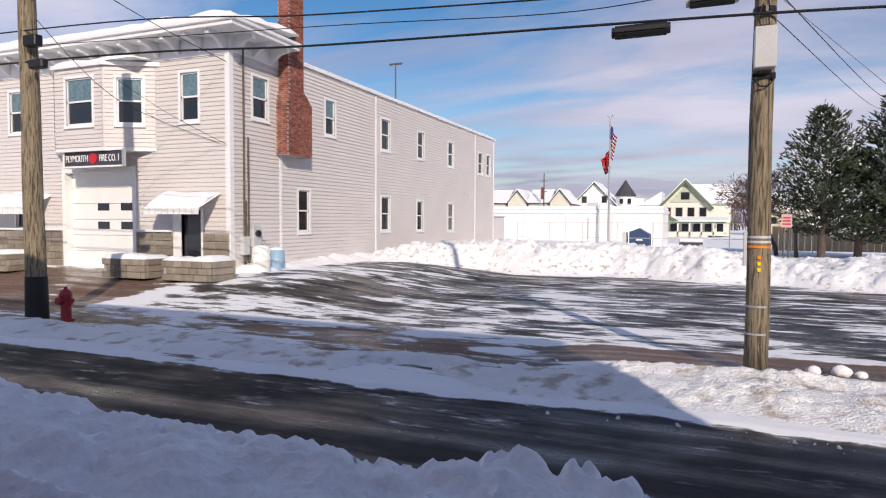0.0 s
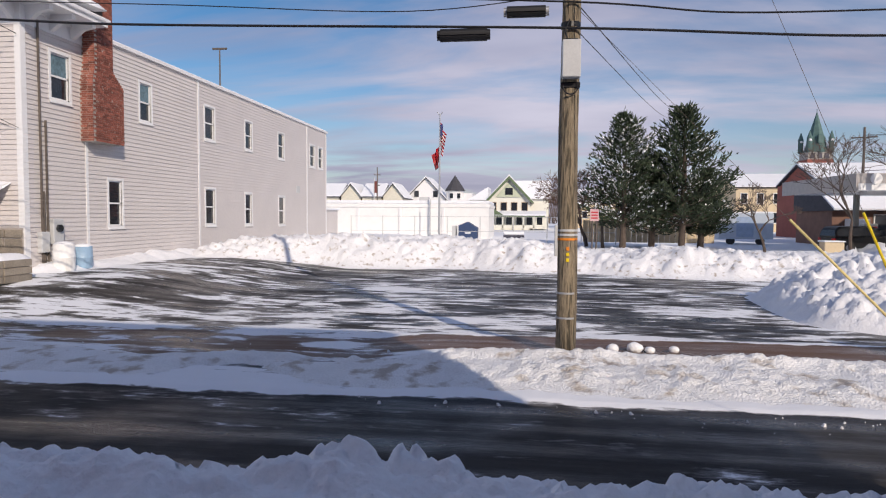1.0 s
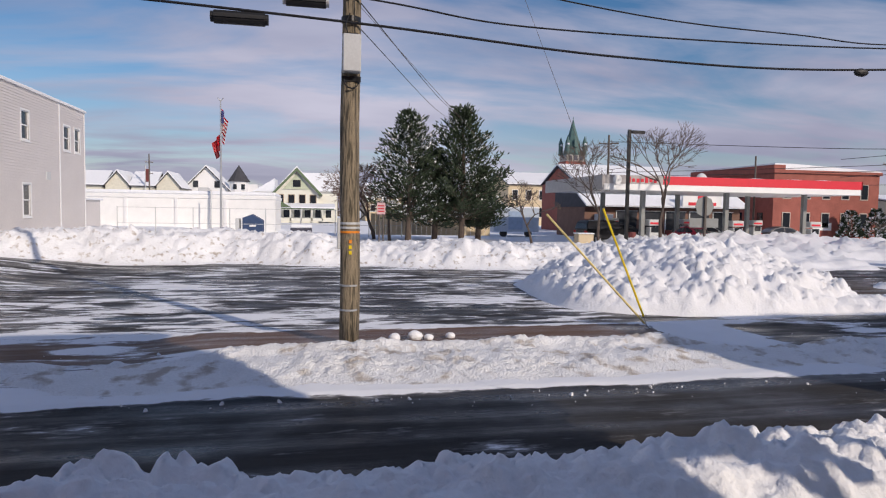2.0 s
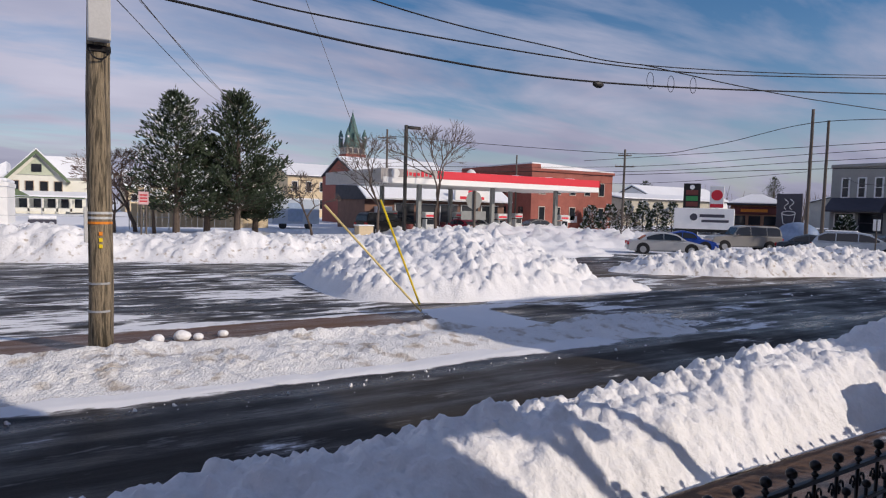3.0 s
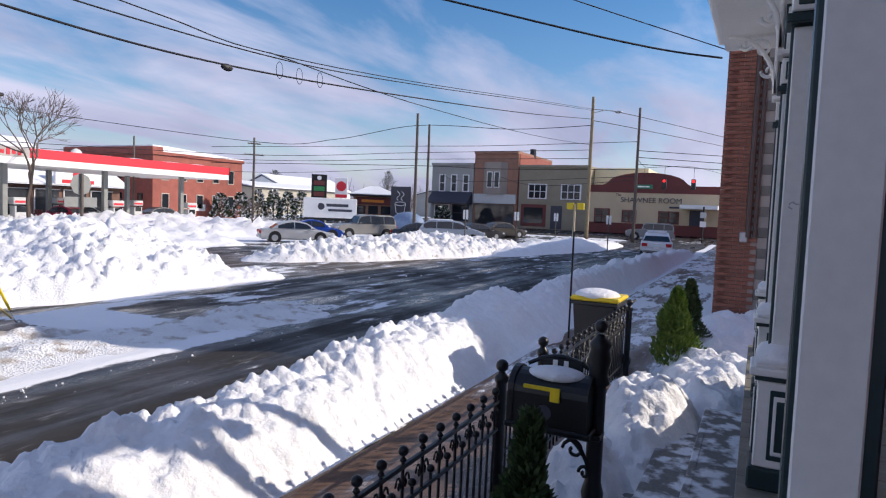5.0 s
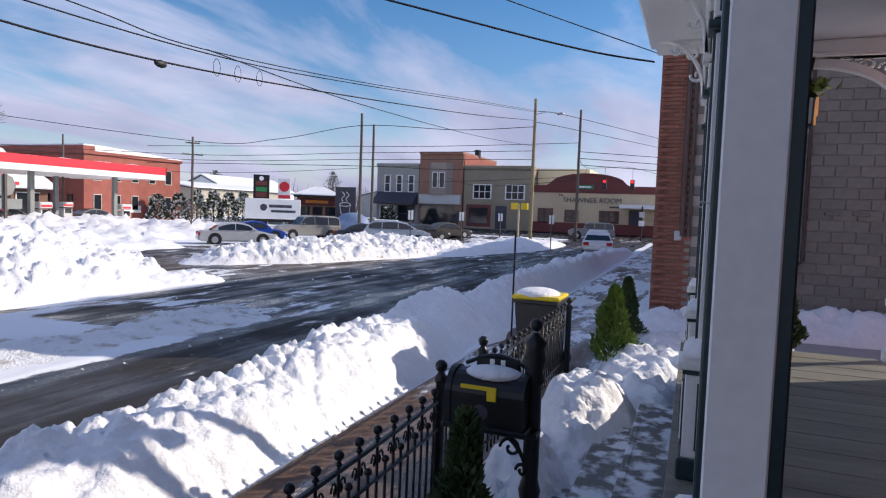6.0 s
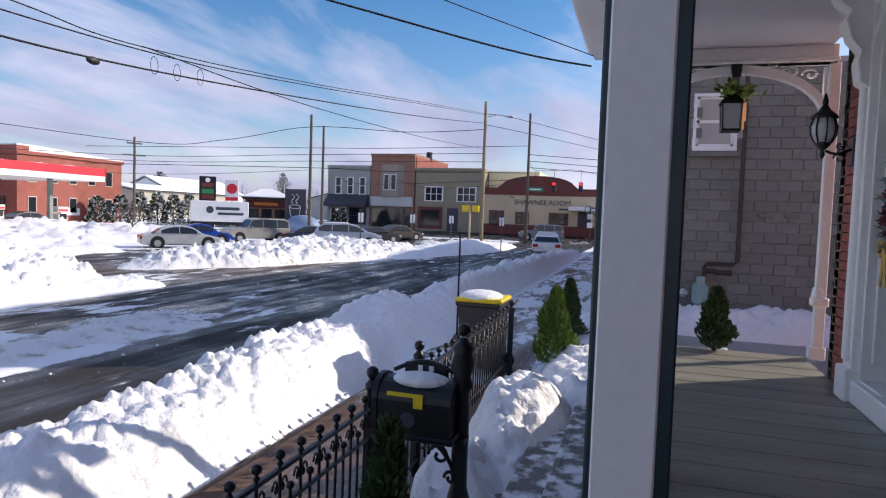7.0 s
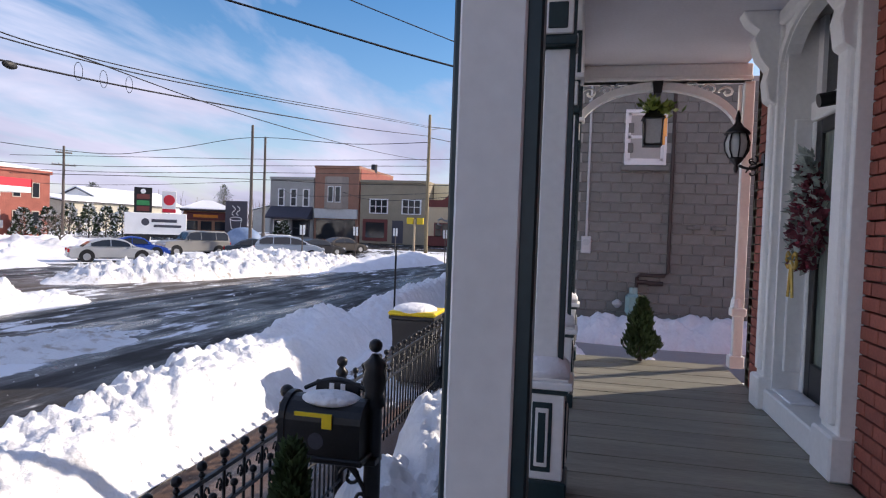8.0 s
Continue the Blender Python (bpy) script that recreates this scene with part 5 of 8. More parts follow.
# steps down to the path
st = thing("porch_steps", (4.4, 0.8, 0.3), "dark stone porch steps dusted with trodden snow", "steps", kind="structure")
for k, (y0, y1, z) in enumerate(((0.42, 0.68, 0.9), (0.66, 0.95, 0.72), (0.93, 1.24, 0.54))):
    part("step", bx(B(), (2.1, y0, 0.25), (5.3 - 0.12 * k, y1, z), 0.012), STEPSTONE, st, world=True)
    part("nosing", bx(B(), (2.1, y1 - 0.02, z - 0.045), (5.3 - 0.12 * k, y1 + 0.025, z + 0.003), 0.006), STEPSTONE, st, world=True)


def mound(name, cx, cy_, rx, ry, top, z0, label, seed, step=0.05, cat="snow drift"):
    def fn(x, y):
        d = np.hypot((x - cx) / rx, (y - cy_) / ry) + 0.35 * (fbm(x * 1.2, y * 1.2, 3, seed) - 0.5)
        p = np.clip(1 - np.maximum(d, 0) ** 2.4, 0, 1) ** 0.8
        return ground_z(x, y) * 0 + z0 + (top - z0) * p * (0.7 + 0.6 * fbm(x * 2.2, y * 2.2, 4, seed + 1)) + smooth01(0.05, 0.4, p) * (0.1 * clods(x, y, 0.24, seed) + 0.08 * clods(x, y, 0.11, seed + 2) + 0.04 * clods(x, y, 0.06, seed + 3)) - 0.06 * (p <= 0)
    return field(name, steps_of((cx - rx * 1.4, step), (cx + rx * 1.4, 1)), steps_of((cy_ - ry * 1.4, step), (cy_ + ry * 1.4, 1)), fn, SNOW, label, cat)


mound("snow_drift", 5.45, 1.1, 1.35, 0.5, 0.92, 0.26, "mound of shovelled snow beside the porch steps", 3, 0.03)
mound("snow_drift", 7.7, 0.7, 2.0, 0.7, 0.72, 0.24, "drift of snow before the porch", 5, 0.05)
mound("snow_drift", 11.0, 0.9, 3.0, 0.9, 0.62, 0.2, "drift of snow before the brick building", 6, 0.08)
mound("snow_drift", 2.6, 1.5, 1.5, 0.3, 0.5, 0.24, "snow along the iron fence", 7, 0.04)
mound("snow_drift", 4.5, 1.38, 0.75, 0.4, 0.66, 0.26, "shovelled snow between the fence and the porch steps", 15, 0.03)
mound("snow_drift", 7.0, 1.55, 1.6, 0.25, 0.45, 0.24, "snow along the iron fence", 9, 0.05)
mound("snow_drift", 13.0, -1.6, 0.9, 3.2, 0.72, 0.2, "bank of snow against the block wall", 8, 0.05)
mound("snow_drift", 8.0, -0.6, 0.55, 1.6, 0.78, 0.2, "low drift of snow at the end of the porch", 12, 0.05)
part("path", bx(B(), (7.1, -6, 0.2), (13.7, 0.9, 0.34)), mat("wet_concrete", (0.2, 0.2, 0.2), 0.3, var=0.2, scale=1, fine=20, bump=0.2), tagged(thing("side_path", (10, -2, 0.2)), "wet concrete path between the houses", "path", "", "structure"), world=True)

# ---------------------------------------------------------------- neighbour: brick front, block side wall
BX = 13.75
nb = thing("brick_shop", (17, -4, 0.2), "brick-fronted building with a grey concrete block side wall", "building")
part("body", bx(B(), (BX + 0.02, -1.9, 0.1), (24, 1.12, 7.1)), MORTAR, nb, world=True)
part("rear_wing", bx(B(), (BX + 0.02, -14, 0.1), (24, -1.9, 5.5)), MORTAR, nb, world=True)
part("parapet", bx(B(), (BX - 0.03, -1.95, 7.1), (24.05, 1.2, 7.35), 0.02), BRICK_FAR, nb, world=True)
# Plain mass hidden behind the corner, added to shade the far street and bank.
row = thing("shop_row", (37, -6, 0.2), "unseen plain brick mass added to shade the street and snow bank", "building")
part("wall", bx(B(), (24.1, -14, 0.1), (49, 0.95, 6.9)), BRICK_FAR, row, world=True)
part("parapet", bx(B(), (24.1, -14, 6.9), (49.05, 1.0, 7.2), 0.02), BRICK_FAR, row, world=True)
bmk = B()
bx(bmk, (-0.02, -0.195, -0.095), (0.025, 0.195, 0.095), 0.006)
block_me = to_mesh("block", bmk, BLOCK)
bw = part("block_wall", bx(bx(B(), (BX + 0.0, -7, 0.15), (BX + 0.03, -1.9, 5.5)), (BX + 0.0, -1.9, 0.15), (BX + 0.03, 0.45, 7.1)), BLOCK_JOINT, nb, world=True)
rest = B()
hx0, hx1, hz0, hz1 = -1.32, -0.64, 3.84, 4.8
count = 0
for r in range(28):
    z = 0.5 + 0.2 * r
    if z > 6.8:
        break
    for k in range(18):
        y = 0.25 - 0.4 * k - (0.2 if r % 2 else 0)
        if y < -6.5 or (z > 5.4 and y < -1.7) or (hx0 - 0.05 < y < hx1 + 0.05 and hz0 - 0.05 < z < hz1 + 0.05):
            continue
        if y > -3.9 and count < 290 and z < 5.2:
            o = new("block", block_me)
            o.parent = bw
            o.matrix_basis = Matrix.Translation(Vector((BX - 0.01, y, z)) - Vector(nb.location))
            count += 1
        else:
            bx(rest, (BX - 0.03, y - 0.195, z - 0.095), (BX + 0.015, y + 0.195, z + 0.095))
part("blockwork", rest, BLOCK, nb, kind="stuff", world=True)
wm = Matrix(((0, 1, 0, BX - 0.03), (1, 0, 0, 0), (0, 0, 1, 0), (0, 0, 0, 1)))
sash_window(nb, wm, hx0, hz0, hx1, hz1, 0.06, WHITE, mat("milky_glass", (0.5, 0.52, 0.52), 0.2, var=0.15, bump=0), proud=0.03)
part("window_sill", bx(B(), (BX - 0.12, hx0 - 0.12, hz0 - 0.2), (BX, hx1 + 0.12, hz0 - 0.1), 0.01), BLOCK, nb, world=True)
bm = B()
sweep(bm, [(BX - 0.1, -1.5, 5.6), (BX - 0.1, -1.5, 1.62), (BX - 0.1, -1.44, 1.56), (BX - 0.1, -0.98, 1.56), (BX - 0.1, -0.92, 1.5), (BX - 0.1, -0.92, 1.0)], 0.035, 8)
sweep(bm, [(BX - 0.1, -1.42, 1.4), (BX - 0.1, -1.15, 1.4), (BX - 0.1, -1.1, 1.42), (BX - 0.1, -0.92, 1.42)], 0.045, 8)
part("gas_pipe", bm, mat("rusty_pipe", (0.05, 0.03, 0.025), 0.6, var=0.3), nb, "dark painted gas pipe", world=True)
gm = part("gas_meter", bx(B(), (BX - 0.5, -0.98, 0.78), (BX - 0.2, -0.7, 1.2), 0.06), mat("teal_meter_paint", (0.25, 0.4, 0.38), 0.45), nb, "pale teal gas meter", world=True)
part("meter_head", cy(B(), (BX - 0.33, -0.85, 1.2), (BX - 0.33, -0.85, 1.32), 0.08, n=12), mat("teal_cap", (0.3, 0.42, 0.4), 0.45), gm, world=True)
part("regulator", lathe(B(), (BX - 0.25, -0.55, 0.9), ((0.03, 0), (0.1, 0.06), (0.1, 0.1), (0.04, 0.16)), 12), UTILGREY, nb, world=True)
el = part("electric_box", bx(B(), (BX - 0.12, 0.0, 1.95), (BX - 0.01, 0.2, 2.3), 0.015), UTILGREY, nb, "grey electric meter box", world=True)
part("dial", cy(B(), (BX - 0.12, 0.1, 2.18), (BX - 0.18, 0.1, 2.18), 0.07, n=14), LAMPGLASS, el, world=True)
part("electric_conduit", cy(B(), (BX - 0.06, 0.1, 2.3), (BX - 0.06, 0.1, 5.6), 0.025, n=8), UTILGREY, nb, world=True)
part("cable_clamp", bx(B(), (BX - 0.1, 0.05, 4.9), (BX - 0.02, 0.15, 5.05), 0.01), UTILGREY, nb, world=True)
for y in (-1.95, -2.4):
    part("wall_vent", bx(B(), (BX - 0.1, y - 0.13, 2.5), (BX - 0.02, y + 0.13, 2.56), 0.01), BLOCK, nb, world=True)
for y, r in ((0.62, 0.05), (0.5, 0.035)):
    part("downpipe", cy(B(), (BX - 0.09, y, 2.0), (BX - 0.09, y, 6.8), r, n=8), mat("brown_pipe", (0.1, 0.07, 0.06), 0.5), nb, world=True)
part("call_box", bx(B(), (BX - 0.12, 0.62, 1.9), (BX - 0.01, 0.76, 2.1), 0.02), UTILGREY, nb, world=True)
# brick return at the corner: single bricks, then the joined rest
quoin = part("brick_return", bx(B(), (BX - 0.02, 0.46, 0.15), (BX + 0.02, 1.16, 7.1)), MORTAR, nb, world=True)
BRICK_BROWN = mat("brown_red_face_brick", (0.3, 0.125, 0.085), 0.85, var=0.2, scale=6, fine=50, bump=0.4, dist=0.006, rnd=0.18)
bend = to_mesh("brick", bx(B(), (-0.035, -0.1, -0.032), (0.0, 0.1, 0.032), 0.003), BRICK_BROWN)
rest, count = B(), 0
for r in range(86):
    z = 0.35 + 0.0762 * r
    y = 0.56 + (0.0 if r % 2 else 0.105)
    while y < 1.2:
        if count < 290:
            o = new("brick", bend)
            o.parent = quoin
            o.matrix_basis = Matrix.Translation(Vector((BX - 0.02, min(y, 1.06), z)) - Vector(nb.location))
            count += 1
        else:
            bx(rest, (BX - 0.055, y - 0.1, z - 0.032), (BX - 0.02, min(y + 0.1, 1.165), z + 0.032))
        y += 0.212
part("brickwork", rest, BRICK_BROWN, nb, kind="stuff", world=True)

# ---------------------------------------------------------------- fence, mailbox, bin, shrubs
picket_hi = B()
cy(picket_hi, (0, 0, 0.12), (0, 0, 0.9), 0.009, n=6), ball(picket_hi, (0, 0, 0.925), 0.026, 2), lathe(picket_hi, (0, 0, 0.87), ((0.009, 0), (0.018, 0.012), (0.009, 0.026)), 8)
picket_hi = to_mesh("picket", picket_hi, BLACK, True)
picket_lo = B()
cy(picket_lo, (0, 0, 0.12), (0, 0, 0.72), 0.009, n=6), ball(picket_lo, (0, 0, 0.74), 0.022, 2)
picket_lo = to_mesh("picket", picket_lo, BLACK, True)
scroll = B()
for s in (-1, 1):
    sweep(scroll, [(s * (0.022 + 0.02 * (1 - q / 15)) + s * 0.022 * (1 - q / 18) * math.cos(q * 0.55), 0, 0.77 + 0.045 * (1 - q / 18) * math.sin(q * 0.55)) for q in range(14)], 0.006, 5)
scroll = to_mesh("scroll", scroll, BLACK, True)


def fence_run(x0, x1, y, z, n):
    f = thing("iron_fence", ((x0 + x1) / 2, y, z), "black wrought-iron fence with ball finials and scrolls", "fence", "front fence")
    for zz in (0.2, 0.66, 0.84):
        part("rail", bx(B(), (x0, y - 0.012, z + zz), (x1, y + 0.012, z + zz + 0.022), 0.003), BLACK, f, world=True)
    for k in range(n):
        x = x0 + (x1 - x0) * (k + 0.5) / n
        for me, nm in ((picket_hi if k % 2 else picket_lo, "picket"),) + (((scroll, "scroll"),) if k % 2 else ()):
            o = new(nm, me)
            o.parent = f
            o.matrix_basis = Matrix.Translation((x - f.location.x, 0, 0))
    return f


def iron_post(x, y, z, h, r=0.035, big=False):
    p = thing("iron_post", (x, y, z), "turned black cast-iron post with a round finial", "post", "iron posts")
    if big:
        prof = ((0.075, 0), (0.075, 0.14), (0.055, 0.18), (0.06, 0.24), (0.045, 0.3), (0.05, 0.55), (0.058, 0.6), (0.042, 0.66), (0.042, h - 0.34), (0.06, h - 0.32), (0.045, h - 0.27), (0.062, h - 0.2), (0.05, h - 0.15), (0.06, h - 0.12), (0.03, h - 0.09), (0.018, h - 0.07))
    else:
        prof = ((r, 0), (r, h - 0.14), (r * 1.3, h - 0.13), (r * 1.3, h - 0.1), (r * 0.7, h - 0.08), (r * 0.5, h - 0.05))
    part("shaft", lathe(B(), (0, 0, 0), prof, 14), BLACK, p, smooth=True)
    part("finial", ball(B(), (0, 0, h - 0.03), 0.035 if big else 0.042, 2), BLACK, p, smooth=True)
    return p


fence_run(-3.0, 3.9, 1.84, 0.26, 72)
fence_run(4.98, 8.15, 1.84, 0.28, 32)
iron_post(3.95, 1.84, 0.26, 1.1)
iron_post(4.94, 1.88, 0.28, 1.06)
iron_post(8.2, 1.8, 0.28, 1.0)
iron_post(3.42, 1.115, 0.28, 1.5, big=True)
gate = thing("iron_gate", (4.45, 1.86, 0.3), "black iron gate between two posts", "gate")
for k in range(11):
    part("picket", cy(B(), (-0.4 + 0.08 * k, 0, 0.08), (-0.4 + 0.08 * k, 0, 0.82), 0.008, n=6), BLACK, gate)
for zz in (0.12, 0.42, 0.72):
    part("rail", sweep(B(), [(-0.46, 0, zz), (0.46, 0, zz)], 0.012, 6), BLACK, gate)
mb = thing("mailbox", (3.37, 1.325, 1.235), "large black metal mailbox with a yellow flag and snow on top", "mailbox")
bm = B()
prism(bm, [(-0.12, 0), (0.12, 0), (0.12, 0.16)] + [(0.12 * math.cos(math.pi * k / 10), 0.16 + 0.1 * math.sin(math.pi * k / 10)) for k in range(1, 10)] + [(-0.12, 0.16)], 0.4, "y", -0.2)
bmesh.ops.bevel(bm, geom=[e for e in bm.edges if e.calc_face_angle(0) > 1.2], offset=0.008, segments=1, affect="EDGES")
part("box", bm, BLACK, mb)
bm = B()
prism(bm, [(-0.128, -0.01), (0.128, -0.01), (0.128, 0.165)] + [(0.128 * math.cos(math.pi * k / 10), 0.165 + 0.108 * math.sin(math.pi * k / 10)) for k in range(1, 10)] + [(-0.128, 0.165)], 0.03, "y", 0.185)
part("door", bm, BLACK, mb)
part("tray", bx(B(), (-0.14, -0.22, -0.03), (0.14, 0.225, 0.0), 0.006), BLACK, mb)
part("flag", bx(bx(B(), (-0.132, -0.02, 0.186), (-0.122, 0.13, 0.206), 0.002), (-0.134, -0.062, 0.135), (-0.122, -0.012, 0.206), 0.002), YELLOW, mb, "yellow flag")
part("emblem", cy(B(), (-0.121, 0.02, 0.07), (-0.124, 0.02, 0.07), 0.04, n=18), SIGNBOARD, mb)
part("crest", sweep(bx(B(), (0.09, -0.12, 0.22), (0.11, 0.12, 0.31), 0.006), [(0.1, -0.18 + 0.036 * k, 0.26 + 0.06 * math.sin(math.pi * k / 10)) for k in range(11)], 0.012, 6), BLACK, mb)
for y in (-0.03, 0.03):
    part("number_bar", bx(B(), (0.084, y - 0.012, 0.27), (0.09, y + 0.012, 0.3), 0), WHITE, mb)
part("snow_cap", ball(B(), (-0.01, -0.01, 0.25), 0.16, 3, (0.62, 0.95, 0.24)), SNOW, mb, smooth=True)
part("mount_arm", bx(B(), (-0.03, -0.25, -0.06), (0.08, 0.14, -0.03), 0.004), BLACK, mb)
bm = B()
sweep(bm, [(0.02, -0.21 + 0.2 * (1 - math.cos(k)), -0.06 - 0.28 * (1 - math.sin(k))) for k in np.linspace(0, math.pi / 2, 9)], 0.012, 6)
sweep(bm, [(0.02, -0.11 + 0.06 * (1 - q / 18) * math.cos(q * 0.5), -0.14 + 0.06 * (1 - q / 18) * math.sin(q * 0.5)) for q in range(15)], 0.01, 5)
sweep(bm, [(0.02, -0.17 + 0.03 * (1 - q / 18) * math.cos(q * 0.5), -0.25 + 0.04 * (1 - q / 18) * math.sin(q * 0.5)) for q in range(15)], 0.01, 5)
part("bracket_scroll", bm, BLACK, mb, smooth=True)
bin_ = thing("wheelie_bin", (8.55, 2.25, 0.28), "black wheeled bin with a yellow lid under snow", "bin")
bm = B()
rings = []
for w, d, z in ((0.24, 0.22, 0.05), (0.3, 0.28, 0.9)):
    rings.append([bm.verts.new((sx * w, sy * d, z)) for sx, sy in ((-1, -1), (1, -1), (1, 1), (-1, 1))])
for k in range(4):
    bm.faces.new((rings[0][k], rings[0][(k + 1) % 4], rings[1][(k + 1) % 4], rings[1][k]))
bm.faces.new(rings[0][::-1]), bm.faces.new(rings[1])
bmesh.ops.bevel(bm, geom=list(bm.edges), offset=0.03, segments=2, affect="EDGES")
part("body", bm, mat("dark_plastic", (0.03, 0.03, 0.032), 0.5, var=0.15), bin_)
part("rim", bx(B(), (-0.32, -0.3, 0.88), (0.32, 0.3, 0.93), 0.01), mat("dark_rim", (0.03, 0.03, 0.032), 0.5), bin_)
part("lid", bx(B(), (-0.33, -0.32, 0.93), (0.33, 0.31, 0.985), 0.02), YELLOW, bin_, "yellow lid")
bm = ball(B(), (0, 0.03, 0.98), 0.34, 3, (0.98, 0.86, 0.26))
part("snow_cap", bm, SNOW, bin_, smooth=True)
for s in (-1, 1):
    part("wheel", cy(B(), (0.26 * s - 0.04, -0.3, 0.1), (0.26 * s + 0.04, -0.3, 0.1), 0.1, n=14), RUBBER, bin_)
part("handle", cy(B(), (-0.25, -0.42, 0.93), (0.25, -0.42, 0.93), 0.018, n=8), RUBBER, bin_)
rod = thing("marker_rod", (10.3, 3.1, 0.28), "thin dark marker rod standing in the snow", "rod")
part("shaft", cy(B(), (0, 0, 0), (0, 0, 1.75), 0.016, n=6), BLACK, rod)


def arborvitae(x, y, z, h, r, mt, label, n=2600, seed=1):
    random.seed(seed)
    t = thing("arborvitae", (x, y, z), label, "shrub", "arborvitae shrubs")
    part("trunk", cy(B(), (0, 0, 0), (0, 0, h * 0.8), 0.025, 0.008, 6), BARK, t)
    bm = B()
    for _ in range(n):
        k = random.random() ** 0.8
        a = random.uniform(0, 2 * math.pi)
        rr = r * (1 - k) ** 0.75 * min(1, 0.45 + k * 4) * random.uniform(0.5, 1.05) * (1 + 0.26 * math.sin(3 * a + 9 * k + seed) + 0.18 * math.sin(17 * k + 2 * a))
        c = Vector((rr * math.cos(a), rr * math.sin(a), h * (0.03 + 0.95 * k)))
        leaf(bm, c, (math.cos(a) * 0.6 + random.gauss(0, 0.3), math.sin(a) * 0.6 + random.gauss(0, 0.3), 1.0), random.uniform(0.035, 0.085), 0.2)
    part("crown", bm, mt, t, kind="stuff")
    return t


arborvitae(2.9, 1.3, 0.3, 1.1, 0.18, ARBOR_DARK, "young dark green arborvitae beside the iron fence", 5200, 2)
arborvitae(8.5, 1.28, 0.4, 1.05, 0.3, ARBOR, "bright green arborvitae standing in snow", 5200, 3)
arborvitae(9.75, 1.24, 0.34, 1.1, 0.28, ARBOR_DARK, "dark green arborvitae standing in snow", 5000, 4)
arborvitae(7.0, -0.45, FLOOR, 0.6, 0.17, ARBOR_DARK, "small dark arborvitae at the end of the porch", 3200, 5)

# brick face of our house: single bricks by the door, then the joined rest
field_of = part("brick_face", bx(B(), (2.0, WALL_Y - 0.06, FLOOR), (2.02, WALL_Y - 0.05, FLOOR + 0.02)), MORTAR, house, world=True)
bface = to_mesh("brick", bx(B(), (-0.1, 0.0, -0.0325), (0.1, 0.055, 0.0325), 0.003), BRICK)
rest, count = B(), 0
for r in range(64):
    z = FLOOR + 0.035 + 0.0752 * r
    for x1, n_, way in ((4.06, 5, -1), (5.63, 4, 1), (2.99, 16, -1)):
        edge = x1
        for k in range(n_):
            w = 0.1 if (r % 2 and k == 0) else 0.2
            if way > 0 and edge + w > HOUSE_X:
                w = HOUSE_X - edge - 0.004
            if w < 0.03:
                break
            mid = edge + way * w / 2
            edge += way * (w + 0.01)
            if z < 4.1 and x1 == 4.06:
                o = new("brick", bface)
                o.parent = field_of
                o.matrix_basis = Matrix.Translation(Vector((mid, WALL_Y - 0.06, z)) - Vector(house.location)) @ Matrix.Diagonal((w / 0.2, 1, 1, 1))
            else:
                bx(rest, (mid - w / 2, WALL_Y - 0.06, z - 0.0325), (mid + w / 2, WALL_Y - 0.005, z + 0.0325))
part("brickwork", rest, BRICK, house, kind="stuff", world=True)
# Unseen side face, coloured neutral to keep red bounce light off the arch post.
part("return_face", bx(B(), (HOUSE_X - 0.12, WALL_Y - 0.3, 0.2), (HOUSE_X, WALL_Y - 0.005, 8.2)), OLIVE, house, world=True)

# ---------------------------------------------------------------- poles and wires
CABLE = mat("black_cable", (0.012, 0.012, 0.014), 0.6, var=0.1, bump=0)


def utility_pole(x, y, h, r=0.15, material=None, label="tall weathered wooden utility pole", lean=(0, 0), z=None):
    z = float(ground_z(x, y)) if z is None else z
    p = thing("utility_pole", (x, y, z), label, "utility pole", "utility poles")
    bm = B()
    n, k = 16, 14
    rings = []
    for j in range(k + 1):
        t = j / k
        rr = r * (1.0 - 0.3 * t)
        c = (lean[0] * t + 0.012 * math.sin(j * 1.3), lean[1] * t, h * t)
        rings.append([bm.verts.new((c[0] + rr * (1 + 0.04 * noise.noise((i * 0.9, j * 0.5, x))) * math.cos(2 * math.pi * i / n), c[1] + rr * math.sin(2 * math.pi * i / n), c[2])) for i in range(n)])
    for a, b_ in zip(rings, rings[1:]):
        for i in range(n):
            bm.faces.new((a[i], a[(i + 1) % n], b_[(i + 1) % n], b_[i]))
    bm.faces.new(rings[0][::-1]), bm.faces.new(rings[-1])
    part("shaft", bm, material or WOODPOLE, p, smooth=True)
    return p


ORANGE = mat("orange_tag", (0.8, 0.25, 0.02), 0.5)
p1 = utility_pole(0.6, 10.6, 12.8, 0.165)
part("equipment_box", bx(B(), (-0.14, -0.34, 4.38), (0.14, -0.14, 4.95), 0.012), UTILGREY, p1, "pale grey equipment box")
part("box_bracket", bx(bx(B(), (-0.1, -0.2, 4.96), (0.1, -0.1, 5.0), 0.004), (-0.15, -0.16, 4.25), (0.15, 0.0, 4.34), 0.01), BLACK, p1)
part("steel_band", lathe(B(), (0, 0, 5.2), ((0.155, 0), (0.155, 0.08)), 16), BLACK, p1)
part("riser_cable", sweep(B(), [(-0.03, -0.17, 5.3), (-0.1, -0.24, 5.1), (-0.06, -0.25, 4.97)], 0.012, 5), CABLE, p1)
part("loop_cable", sweep(B(), [(0.12 * math.cos(a), -0.2, 4.28 + 0.14 * math.sin(a)) for a in np.linspace(math.pi, 2 * math.pi, 9)], 0.012, 5), CABLE, p1)
for z, m_ in ((2.0, UTILGREY), (1.93, UTILGREY), (1.86, ORANGE)):
    part("tag_band", lathe(B(), (0, 0, z), ((0.164, 0), (0.164, 0.035)), 16), m_, p1)
